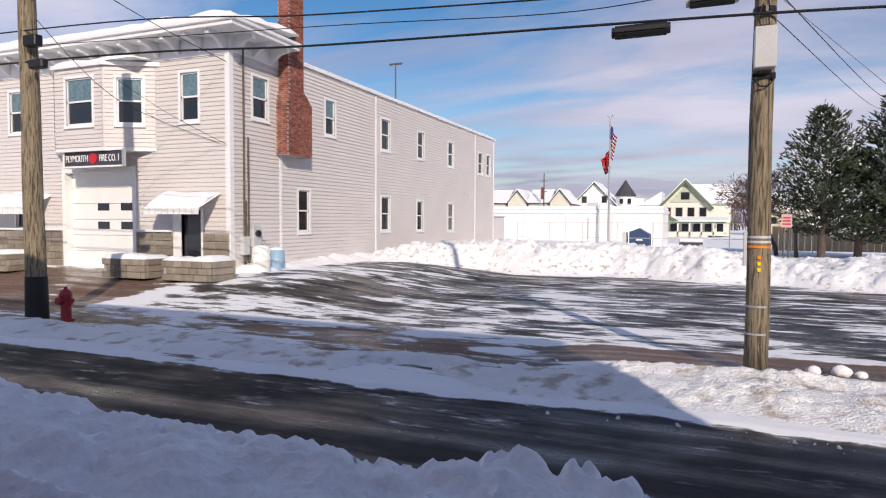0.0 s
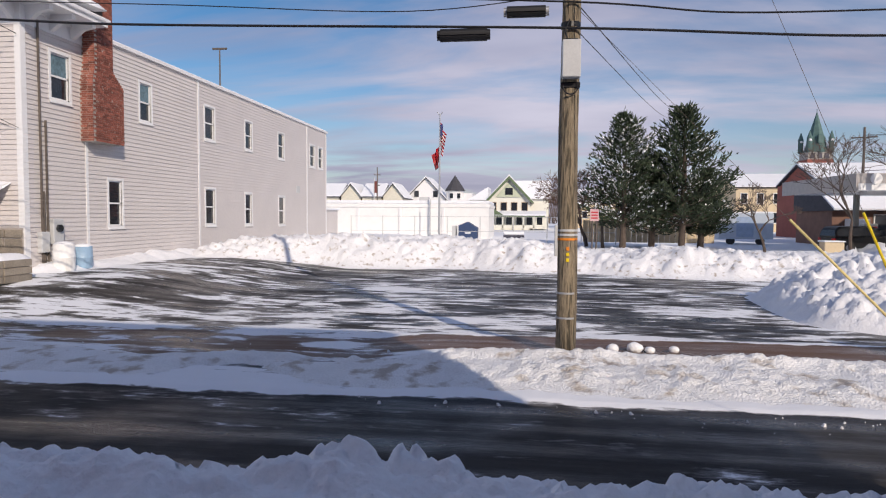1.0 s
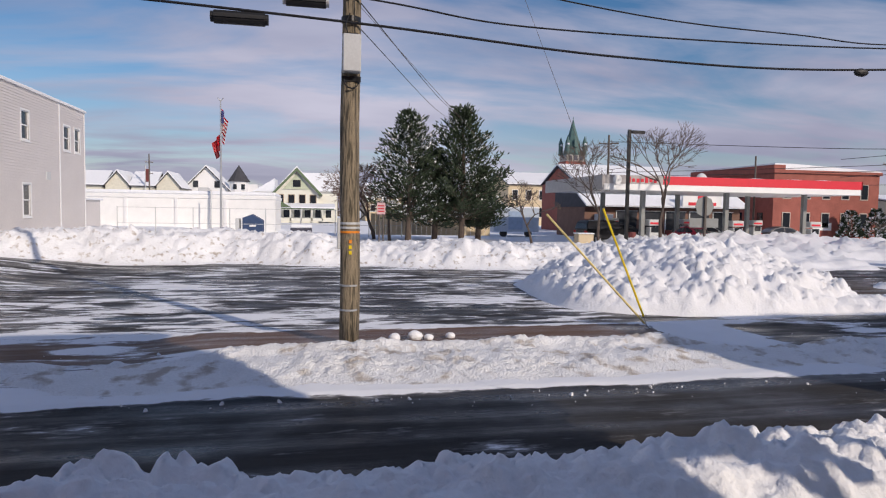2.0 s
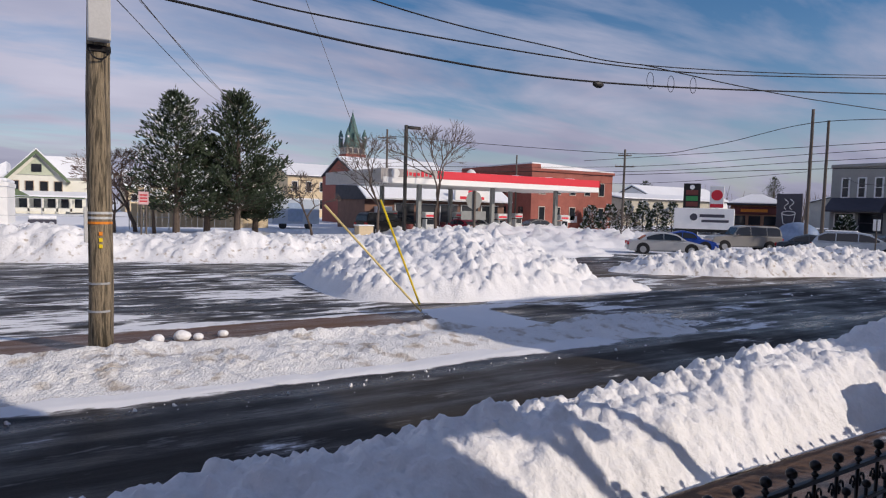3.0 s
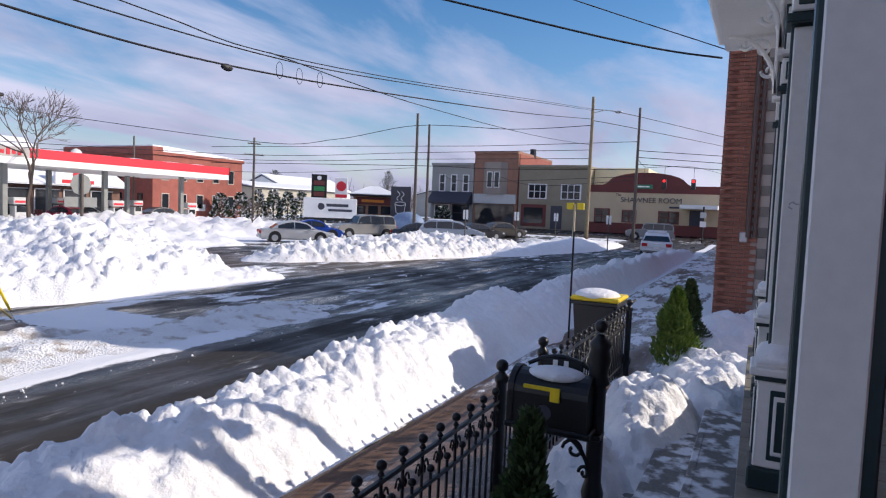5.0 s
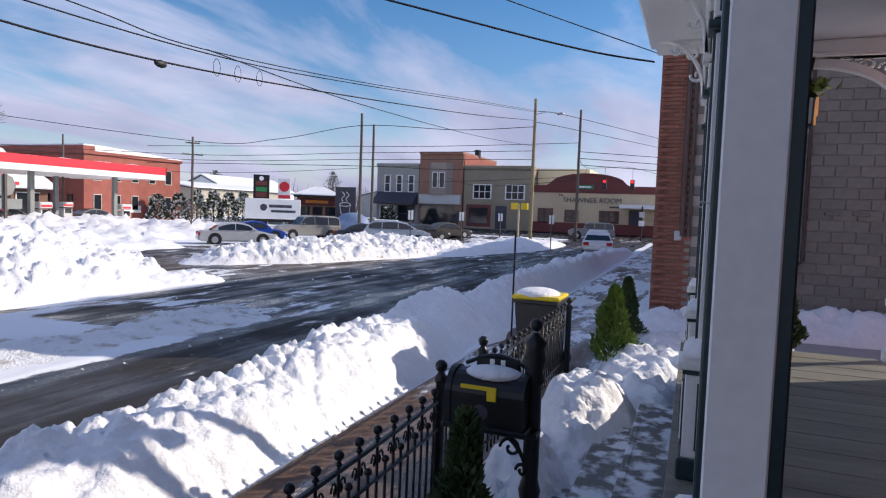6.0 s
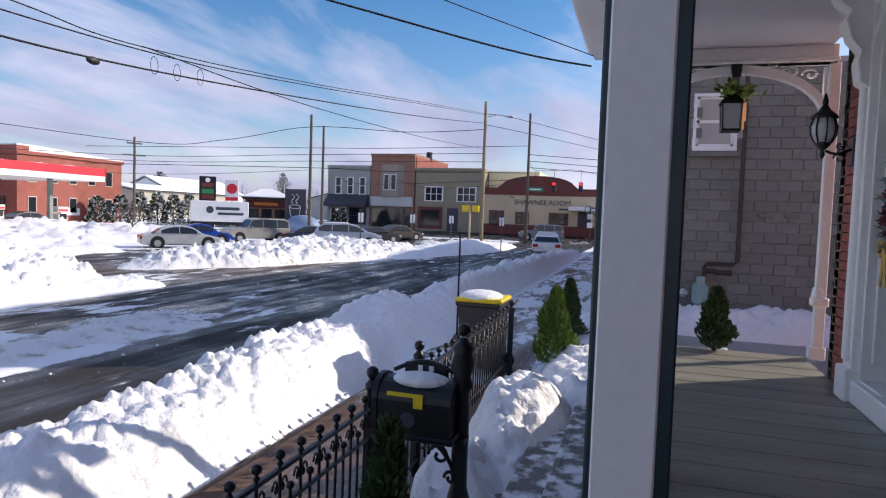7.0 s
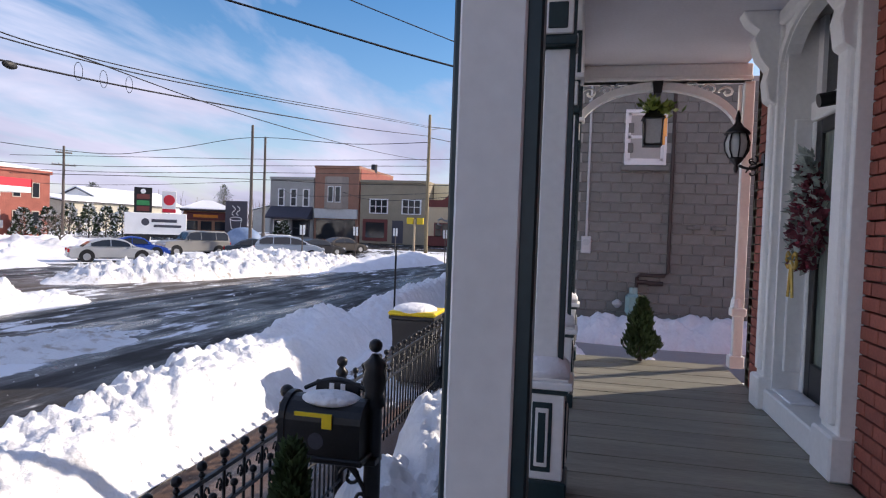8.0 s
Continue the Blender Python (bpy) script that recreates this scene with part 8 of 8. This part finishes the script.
part("sign_band", bx(B(), (-2.6, -3.15, 2.3), (2.4, -3.0, 3.3), 0.03), MAROON, dn)
part("lettering_bar", bx(B(), (-1.8, -3.2, 2.6), (1.4, -3.15, 3.0)), ORANGE, dn)
for k in range(3):
    part("window", bx(B(), (-2.6 + 1.8 * k, -3.06, 0.9), (-1.2 + 1.8 * k, -3.0, 2.1)), GLASS, dn)
cs = thing("cup_sign", (67.5, 39.9, 0.2), "black board with a white outline of a steaming cup", "sign")
part("board", bx(B(), (-0.06, -1.4, 0.6), (0.06, 1.4, 4.6), 0.01), SIGNBOARD, cs)
bm = B()
sweep(bm, [(-0.09, 0.75 * math.cos(a), 2.5 + 0.22 * math.sin(a)) for a in np.linspace(0, 6.28, 17)], 0.05, 5)
sweep(bm, [(-0.09, 0.75, 2.5), (-0.09, 0.55, 1.4), (-0.09, 0.0, 1.2), (-0.09, -0.55, 1.4), (-0.09, -0.75, 2.5)], 0.05, 5)
for y in (-0.3, 0.3):
    sweep(bm, [(-0.09, y + 0.22 * math.sin(k * 0.9), 2.9 + 0.14 * k) for k in range(9)], 0.05, 5)
part("cup_outline", bm, WHITE, cs)
for s in (-1.2, 1.2):
    part("leg", cy(B(), (0, s, 0), (0, s, 0.7), 0.08, n=8), DARKPOLE, cs)
shd = thing("blue_tarp", (58.3, 33.6, 0.0), "blue tarpaulin heap dusted with snow", "tarp")
part("cover", ball(B(), (0, 0, 0.5), 1.5, 3, (1, 1.3, 0.9)), mat("blue_tarpaulin", (0.2, 0.28, 0.42), 0.6, var=0.2), shd, smooth=True)
gable_house("back_building", 74, 96, 70, 82, 4.4, 5.2, mat("beige_wall", (0.45, 0.42, 0.34), 0.8), ROOFDARK, "long beige building behind the evergreens", "x", "building", rows=((1.4, 1.2),), cols=8)

# ---------------------------------------------------------------- far side of the lot
wb = thing("white_block_building", (-12, 66, 0.1), "long low white block building with a snowy parapet", "building")
part("wall", bx(B(), (-21, 62, 0.0), (-3.6, 72, 3.1)), WHITE, wb, world=True)
part("parapet", bx(B(), (-21.1, 61.9, 3.1), (-3.5, 72, 3.45), 0.03), WHITE, wb, world=True)
part("roof_snow", bx(B(), (-21, 62.0, 3.45), (-3.6, 72, 3.8), 0.1), SNOW_FAR, wb, world=True)
for x in (-16.8, -12.5, -8.2):
    part("pilaster", bx(B(), (x, 61.9, 0), (x + 0.25, 62, 3.1)), SIDING_TRIM, wb, world=True)
part("roof_vent", bx(B(), (-10.8, 64, 3.7), (-9.9, 65, 4.2), 0.03), UTILGREY, wb, world=True)
lean = thing("lean_to", (-16.4, 48.2, 0.3), "small grey lean-to behind the fire hall", "shed")
part("wall", bx(B(), (-0.6, -1.6, 0), (0.6, 4.0, 2.4)), SIDING, lean)
part("roof", bx(B(), (-0.75, -1.7, 2.4), (0.75, 4.2, 2.55), 0.02), SNOW_FAR, lean)
fp = thing("flagpole", (-8.2, 60, 0.1), "tall steel flagpole with two drooping flags", "flagpole")
part("pole", cy(B(), (0, 0, 0), (0, 0, 11.6), 0.12, 0.06, 10), GREYMETAL, fp)
part("finial", sweep(sweep(B(), [(-0.25, 0, 11.95), (0, 0, 11.6), (0.25, 0, 11.95)], 0.05, 5), [(0, 0, 11.5), (0, 0, 11.8)], 0.06, 6), GREYMETAL, fp)


def drooping_flag(z0, w, h, rows, x=0.06):
    """A flag hanging in folds, stripe by stripe."""
    fl = part("flag", B(), RED, fp)
    n = len(rows)
    for i, m_ in enumerate(rows):
        bm = B()
        for k in range(10):
            def at(u, t):
                return Vector((x + w * (0.25 * u + 0.12 * math.sin(7 * u)) + w * 0.45 * u * (1 - t), 0.12 * math.sin(9 * u + 3 * t), z0 - h * (t * 0.85 + 0.45 * u)))
            v = [bm.verts.new(at(k / 10, i / n)), bm.verts.new(at((k + 1) / 10, i / n)), bm.verts.new(at((k + 1) / 10, (i + 1) / n)), bm.verts.new(at(k / 10, (i + 1) / n))]
            bm.faces.new(v)
        bmesh.ops.solidify(bm, geom=bm.faces[:], thickness=0.02)
        part("stripe", bm, m_, fl)


drooping_flag(11.0, 0.75, 2.5, [RED, WHITE] * 6 + [RED])
part("canton", bx(B(), (0.06, -0.12, 9.7), (0.28, 0.12, 10.8), 0.03), mat("navy_cloth", (0.03, 0.04, 0.15), 0.7), fp)
drooping_flag(8.7, -0.95, 1.7, [RED] * 3 + [mat("dark_red_cloth", (0.25, 0.03, 0.04), 0.7)] * 2, -0.06)
pn2 = thing("steel_post", (-9.05, 60, 0.1), "thin steel post beside the flagpole", "post")
part("shaft", cy(B(), (0, 0, 0), (0, 0, 3.8), 0.05, n=8), UTILGREY, pn2)
tent = thing("blue_shelter", (-5.0, 55, 0.3), "small dark blue shelter in the snow", "shelter")
part("cover", prism(B(), ((-0.75, 0), (0.85, 0), (0.85, 1.0), (0.0, 1.5), (-0.75, 1.2)), 1.6, "y", -0.8), mat("blue_cover", (0.03, 0.06, 0.14), 0.5), tent)
part("side", bx(B(), (-1.3, -0.8, 0), (-1.0, 0.8, 1.15), 0.02), UTILGREY, tent)
part("label_bar", bx(B(), (-0.2, -0.83, 0.5), (0.3, -0.8, 0.62)), WHITE, tent)
cf = thing("chain_fence", (-6, 50, 0.2), "wire fence on thin steel posts", "fence")
for k in range(9):
    part("post", cy(B(), (-8 + 2.6 * k, 0, 0), (-8 + 2.6 * k, 0, 2.1), 0.035, n=6), UTILGREY, cf)
for z in (0.9, 2.05):
    part("rail", cy(B(), (-8, 0, z), (12.8, 0, z), 0.02, n=5), UTILGREY, cf)
for x, w in ((-0.9, 1.5),):
    db = thing("dark_bin", (x, 47, 0.35), "low dark container half buried in snow", "container", "buried containers")
    part("body", bx(B(), (-w / 2, -0.6, 0), (w / 2, 0.6, 0.6), 0.04), SIGNBOARD, db)
    part("snow_cap", bx(B(), (-w / 2, -0.6, 0.6), (w / 2, 0.6, 0.85), 0.06), SNOW_FAR, db)
np_ = thing("notice_sign", (4.22, 41, 0.3), "small red-lettered white sign on dark posts", "road sign")
for s in (-0.12, 0.14):
    part("post", cy(B(), (s, 0.05, 0), (s, 0.05, 2.6), 0.05, n=6), DARKPOLE, np_)
part("plate", bx(B(), (-0.27, -0.02, 1.75), (0.27, 0.02, 2.5), 0.004), mat("pinkish_sign", (0.6, 0.4, 0.4), 0.5), np_)
for z in (1.9, 2.08, 2.26):
    part("print_bar", bx(B(), (-0.2, -0.03, z), (0.2, -0.02, z + 0.08)), RED, np_)
shd = thing("tan_fence", (9.5, 52, 0.3), "weathered tan board fence behind the pines", "fence")
for k in range(24):
    part("board", bx(B(), (-5 + 0.42 * k, 0, 0), (-5 + 0.42 * k + 0.4, 0.04, 1.75), 0.005), TAN, shd)
# Victorian house
vh = gable_house("victorian_house", -6.2, 0.6, 105, 116, 5.0, 8.7, mat("cream_siding", (0.74, 0.73, 0.64), 0.6, var=0.05), ROOFDARK, "cream gabled house with green trim and a front porch", "y", rows=((3.2, 1.3),), cols=4, over=0.6, trim=mat("tan_window_trim", (0.45, 0.36, 0.26), 0.6))
part("gable_trim", prism(B(), ((-6.9, 4.5), (-2.8, 8.85), (1.3, 4.5), (0.8, 4.5), (-2.8, 8.3), (-6.4, 4.5)), 0.1, "y", 104.3), GREEN_TRIM, vh, world=True)
part("gable_panel", prism(B(), ((-5.0, 5.4), (-0.6, 5.4), (-2.8, 7.9)), 0.1, "y", 104.85), mat("pale_green_siding", (0.5, 0.54, 0.4), 0.6), vh, world=True)
part("attic_window", bx(B(), (-3.4, 104.75, 5.8), (-2.2, 104.85, 6.9)), GLASS, vh, world=True)
part("wing", bx(B(), (0.6, 107, 0.2), (3.7, 116, 5.4)), bpy.data.materials["cream_siding"], vh, world=True)
part("wing_roof", prism(B(), ((106.4, 5.2), (110.5, 8.4), (115.8, 8.4), (115.8, 5.2)), 6.4, "x", -2.3), SNOW_FAR, vh, world=True)
part("left_wing", bx(B(), (-9.5, 108, 0.2), (-6.6, 116, 5.0)), bpy.data.materials["cream_siding"], vh, world=True)
part("left_wing_roof", prism(B(), ((-9.9, 5.0), (-6.4, 5.0), (-6.4, 7.2)), 8.6, "y", 107.7), SNOW_FAR, vh, world=True)
part("porch_roof", prism(B(), ((102.2, 2.6), (105, 3.2), (105, 3.0), (102.2, 2.4)), 10.6, "x", -7.4), SNOW_FAR, vh, world=True)
part("porch_beam", bx(B(), (-7.2, 102.3, 2.2), (3.0, 102.5, 2.45)), GREEN_TRIM, vh, world=True)
part("porch_gable", prism(B(), ((-7.2, 2.5), (-3.6, 2.5), (-5.4, 3.6)), 0.2, "y", 102.1), GREEN_TRIM, vh, world=True)
for k in range(7):
    part("porch_post", bx(B(), (-7.1 + 1.65 * k, 102.3, 0.2), (-6.9 + 1.65 * k, 102.5, 2.25)), bpy.data.materials["cream_siding"], vh, world=True)
    if k < 6:
        part("porch_window", bx(B(), (-6.5 + 1.65 * k, 104.9, 0.9), (-5.6 + 1.65 * k, 104.97, 2.2)), GLASS, vh, world=True)
part("porch_rail", bx(B(), (-7.1, 102.3, 0.4), (2.9, 102.45, 0.85)), bpy.data.materials["cream_siding"], vh, world=True)
th = gable_house("turret_house", -22.6, -15.3, 120, 130, 5.6, 9.4, SIDING_TRIM, ROOFDARK, "white gabled house with a dark conical turret", "y", rows=((5.8, 1.2),), cols=2, over=0.5)
part("turret", cy(B(), (-13.5, 121, 0.2), (-13.5, 121, 7.0), 1.7, n=10), SIDING_TRIM, th, world=True)
part("turret_roof", cy(B(), (-13.5, 121, 7.0), (-13.5, 121, 10.0), 2.0, 0.03, 10), ROOFDARK, th, world=True)
for x in (-14.3, -12.9):
    part("turret_window", bx(B(), (x, 119.3, 5.6), (x + 0.6, 119.45, 6.5)), GLASS, th, world=True)
part("side_wing", bx(B(), (-12.2, 121, 0.2), (-10.2, 128, 6.6)), SIDING_TRIM, th, world=True)
for k, x in enumerate((-36.5, -32.6, -28.8, -25.0)):
    gable_house("row_cottage", x, x + 3.5, 110, 118, 5.6, 7.7, mat("yellow_siding", (0.66, 0.63, 0.52), 0.7) if k == 0 else bpy.data.materials["yellow_siding"], ROOFDARK, "small cottage with a snow-covered roof", "x" if k % 2 == 0 else "y", rows=((3.4, 1.0),), cols=2)
crossarm_pole(-25.6, 108, 10.5, 0.13, ((9.2, 1.2, 0.2), (7.4, 1.0, 0.2)))
rt = thing("red_flag_pole", (-21.8, 90, 0.1), "pole with a drooping red flag behind the roofs", "flagpole")
part("pole", cy(B(), (0, 0, 0), (0, 0, 7.6), 0.06, n=6), UTILGREY, rt)
part("flag", bx(B(), (0.05, -0.05, 5.4), (0.4, 0.05, 7.1), 0.04), MAROON, rt)

# ---------------------------------------------------------------- trees


def conifer(x, y, h, r, seed, label, n=7000, snow_part=0.16):
    random.seed(seed)
    z0 = float(ground_z(x, y)) + 0.1
    t = thing("pine_tree", (x, y, z0), label, "tree", "pine trees")
    tr = B()
    cy(tr, (0, 0, 0), (0.1, 0, h * 0.5), 0.24, 0.15, 10)
    cy(tr, (0.1, 0, h * 0.5), (0, 0, h * 0.97), 0.15, 0.03, 8)
    gr, sn = B(), B()
    whorls = 26
    for i in range(whorls):
        k = i / (whorls - 1)
        z = h * (0.16 + 0.8 * k)
        reach = r * (1 - k) ** 0.85 * min(1.0, 0.7 + 1.5 * k) * (0.75 + 0.5 * random.random())
        m_ = random.randint(6, 9)
        for j in range(m_):
            a = 2 * math.pi * (j + random.random()) / m_
            L_ = reach * random.uniform(0.65, 1.12) + 0.25
            d = Vector((math.cos(a), math.sin(a), random.uniform(0.05, 0.35) + 0.5 * k))
            base = Vector((0, 0, z))
            cy(tr, base, base + d * L_ * 0.9, 0.035 * (1.2 - k), 0.008, 4, caps=False)
            snowy = random.random() < snow_part * 2.2
            cl = max(5, int(n / (whorls * 7.5) * (0.4 + L_ / r)))
            for q in range(cl):
                s = random.uniform(0.25, 1.05)
                c = base + d * L_ * s + Vector((random.gauss(0, 0.16), random.gauss(0, 0.16), random.gauss(-0.02, 0.12)))
                e = (d + Vector((random.gauss(0, 0.7), random.gauss(0, 0.7), random.uniform(-0.1, 1.0))))
                leaf(gr, c, e, random.uniform(0.26, 0.5), 0.13)
                if snowy and random.random() < 0.45:
                    leaf(sn, c + Vector((0, -0.05, 0.08)), e, random.uniform(0.14, 0.26), 0.3)
    part("trunk", tr, BARK, t)
    part("crown", gr, PINE, t, kind="stuff")
    part("snow_clumps", sn, SNOW_FAR, t, "clumps of snow on the boughs", kind="stuff")
    return t


conifer(6.7, 46, 9.4, 3.3, 1, "tall pine flecked with snow at the back of the lot", 8000, 0.26)
conifer(10.8, 46.5, 9.9, 4.3, 2, "tall dark pine with snowy boughs", 10000, 0.08)
conifer(9.0, 47.8, 6.6, 2.6, 6, "shorter pine between two taller ones", 6000, 0.1)
conifer(12.6, 48.5, 5.6, 2.0, 7, "low pine at the edge of the group", 5000, 0.1)


def bare_tree(x, y, h, seed, label, spread=0.55, levels=6, r0=0.14, group="bare trees", name="bare_tree", twig=None):
    random.seed(seed)
    t = thing(name, (x, y, float(ground_z(x, y))), label, "tree", group)
    tr, tw_ = B(), B()

    def grow(p, d, L_, r, lv):
        n_ = 3
        pts = [p]
        for _ in range(n_):
            d = (d + Vector((random.gauss(0, 0.12), random.gauss(0, 0.12), random.gauss(0.03, 0.08)))).normalized()
            p = p + d * L_ / n_
            pts.append(p)
        for a, b_, k in zip(pts, pts[1:], range(n_)):
            cy(tr if lv >= levels - 2 else tw_, a, b_, r * (1 - 0.12 * k), r * (1 - 0.12 * (k + 1)), 6 if lv >= levels - 2 else 4, caps=False)
        if lv == 0:
            return
        for _ in range(3 if lv > 2 else 4):
            ax = Vector((random.gauss(0, 1), random.gauss(0, 1), random.gauss(0, 0.4))).normalized()
            grow(p, (d + ax * spread * random.uniform(0.7, 1.4)).normalized(), L_ * random.uniform(0.62, 0.85), max(r * 0.6, 0.012), lv - 1)

    grow(Vector((0, 0, 0)), Vector((0, 0, 1)), h * 0.27, r0, levels - 1)
    part("trunk", tr, BARK, t)
    part("twig_crown", tw_, twig or TWIG, t, kind="stuff")
    return t


bare_tree(22.2, 38, 10.4, 4, "leafless tree with spreading twigs before the pumps", 0.6, 6, 0.13)
bare_tree(18.6, 39.5, 8.6, 9, "leafless small tree beside the lamp post", 0.65, 6, 0.11)
bare_tree(14.8, 42, 5.4, 12, "low leafless tree beside the pines", 0.7, 6, 0.1)
bare_tree(4.6, 50, 7.0, 5, "brown leafless tree beside the pines", 0.75, 7, 0.16, twig=BROWN_TWIG)
bare_tree(3.2, 49, 5.2, 15, "brown leafless tree beside the notice sign", 0.8, 7, 0.12, twig=BROWN_TWIG)
bare_tree(5.6, 48, 6.0, 16, "brown leafless tree among the pines", 0.8, 7, 0.14, twig=BROWN_TWIG)
bare_tree(36, 34, 4.0, 21, "small leafless bush in the snow", 0.75, 5, 0.07)
for k, (x, y, h) in enumerate(((57.5, 56.2, 3.2), (59.3, 55.2, 3.7), (60.5, 53.8, 3.8), (61.7, 52.6, 3.6), (62.6, 51.2, 3.7), (63.8, 50, 3.0), (66.5, 48.6, 2.8), (55.6, 57.5, 3.0), (68.2, 34.4, 2.6))):
    random.seed(40 + k)
    t = thing("clipped_evergreen", (x, y, 0), "small evergreen plastered with snow", "tree", "row of evergreens")
    gr, sn = B(), B()
    for _ in range(700):
        q = random.random() ** 0.9
        a = random.uniform(0, 6.28)
        rr = 1.15 * (1 - q) ** 0.6 * random.uniform(0.6, 1)
        c = (rr * math.cos(a), rr * math.sin(a), h * (0.05 + 0.92 * q))
        leaf(sn if random.random() < 0.3 else gr, c, (math.cos(a), math.sin(a), 0.6), random.uniform(0.25, 0.5), 0.3)
    part("crown", gr, PINE, t, kind="stuff")
    part("snow_clumps", sn, SNOW_FAR, t, kind="stuff")
    part("trunk", cy(B(), (0, 0, 0), (0, 0, h * 0.6), 0.07), BARK, t)
# wooded skyline
random.seed(77)
tw_ = B()
for _ in range(260):
    a = radians(random.uniform(-75, 40))
    d = random.uniform(190, 330)
    x, y = d * math.sin(-a), d * math.cos(a)
    h = random.uniform(6, 11)
    for _k in range(16):
        p = Vector((x + random.gauss(0, 2.5), y + random.gauss(0, 2.5), 0))
        cy(tw_, p, p + Vector((random.gauss(0, 1.2), random.gauss(0, 1.2), h * random.uniform(0.6, 1))), 0.14, 0.03, 3, caps=False)
solid("far_woods", tw_, TWIG, "grey-brown leafless woods along the skyline", "woods", kind="stuff")
for x, y, h in ((112.7, 99.6, 9), (128, 79, 10), (150, 66, 12)):
    conifer(x, y, h, 3.2, int(x), "dark pine rising behind the far roofs", 1800, 0.02)
# low roofs that close the view along the main street
for k, (x0, x1, y0, y1, e, r_) in enumerate(((98, 120, 84, 96, 5, 7.5), (-60, -48, 120, 132, 5, 7.5), (10, 22, 128, 140, 5, 7.5), (56, 70, 110, 122, 5, 7.5), (125, 140, 50, 70, 5, 7.5))):
    gable_house("far_house", x0, x1, y0, y1, e, r_, (WHITE, GREYPAINT, TAN)[k % 3], ROOFDARK, "distant house with a snowy roof", "x", rows=((2.0, 1.3),), cols=4)
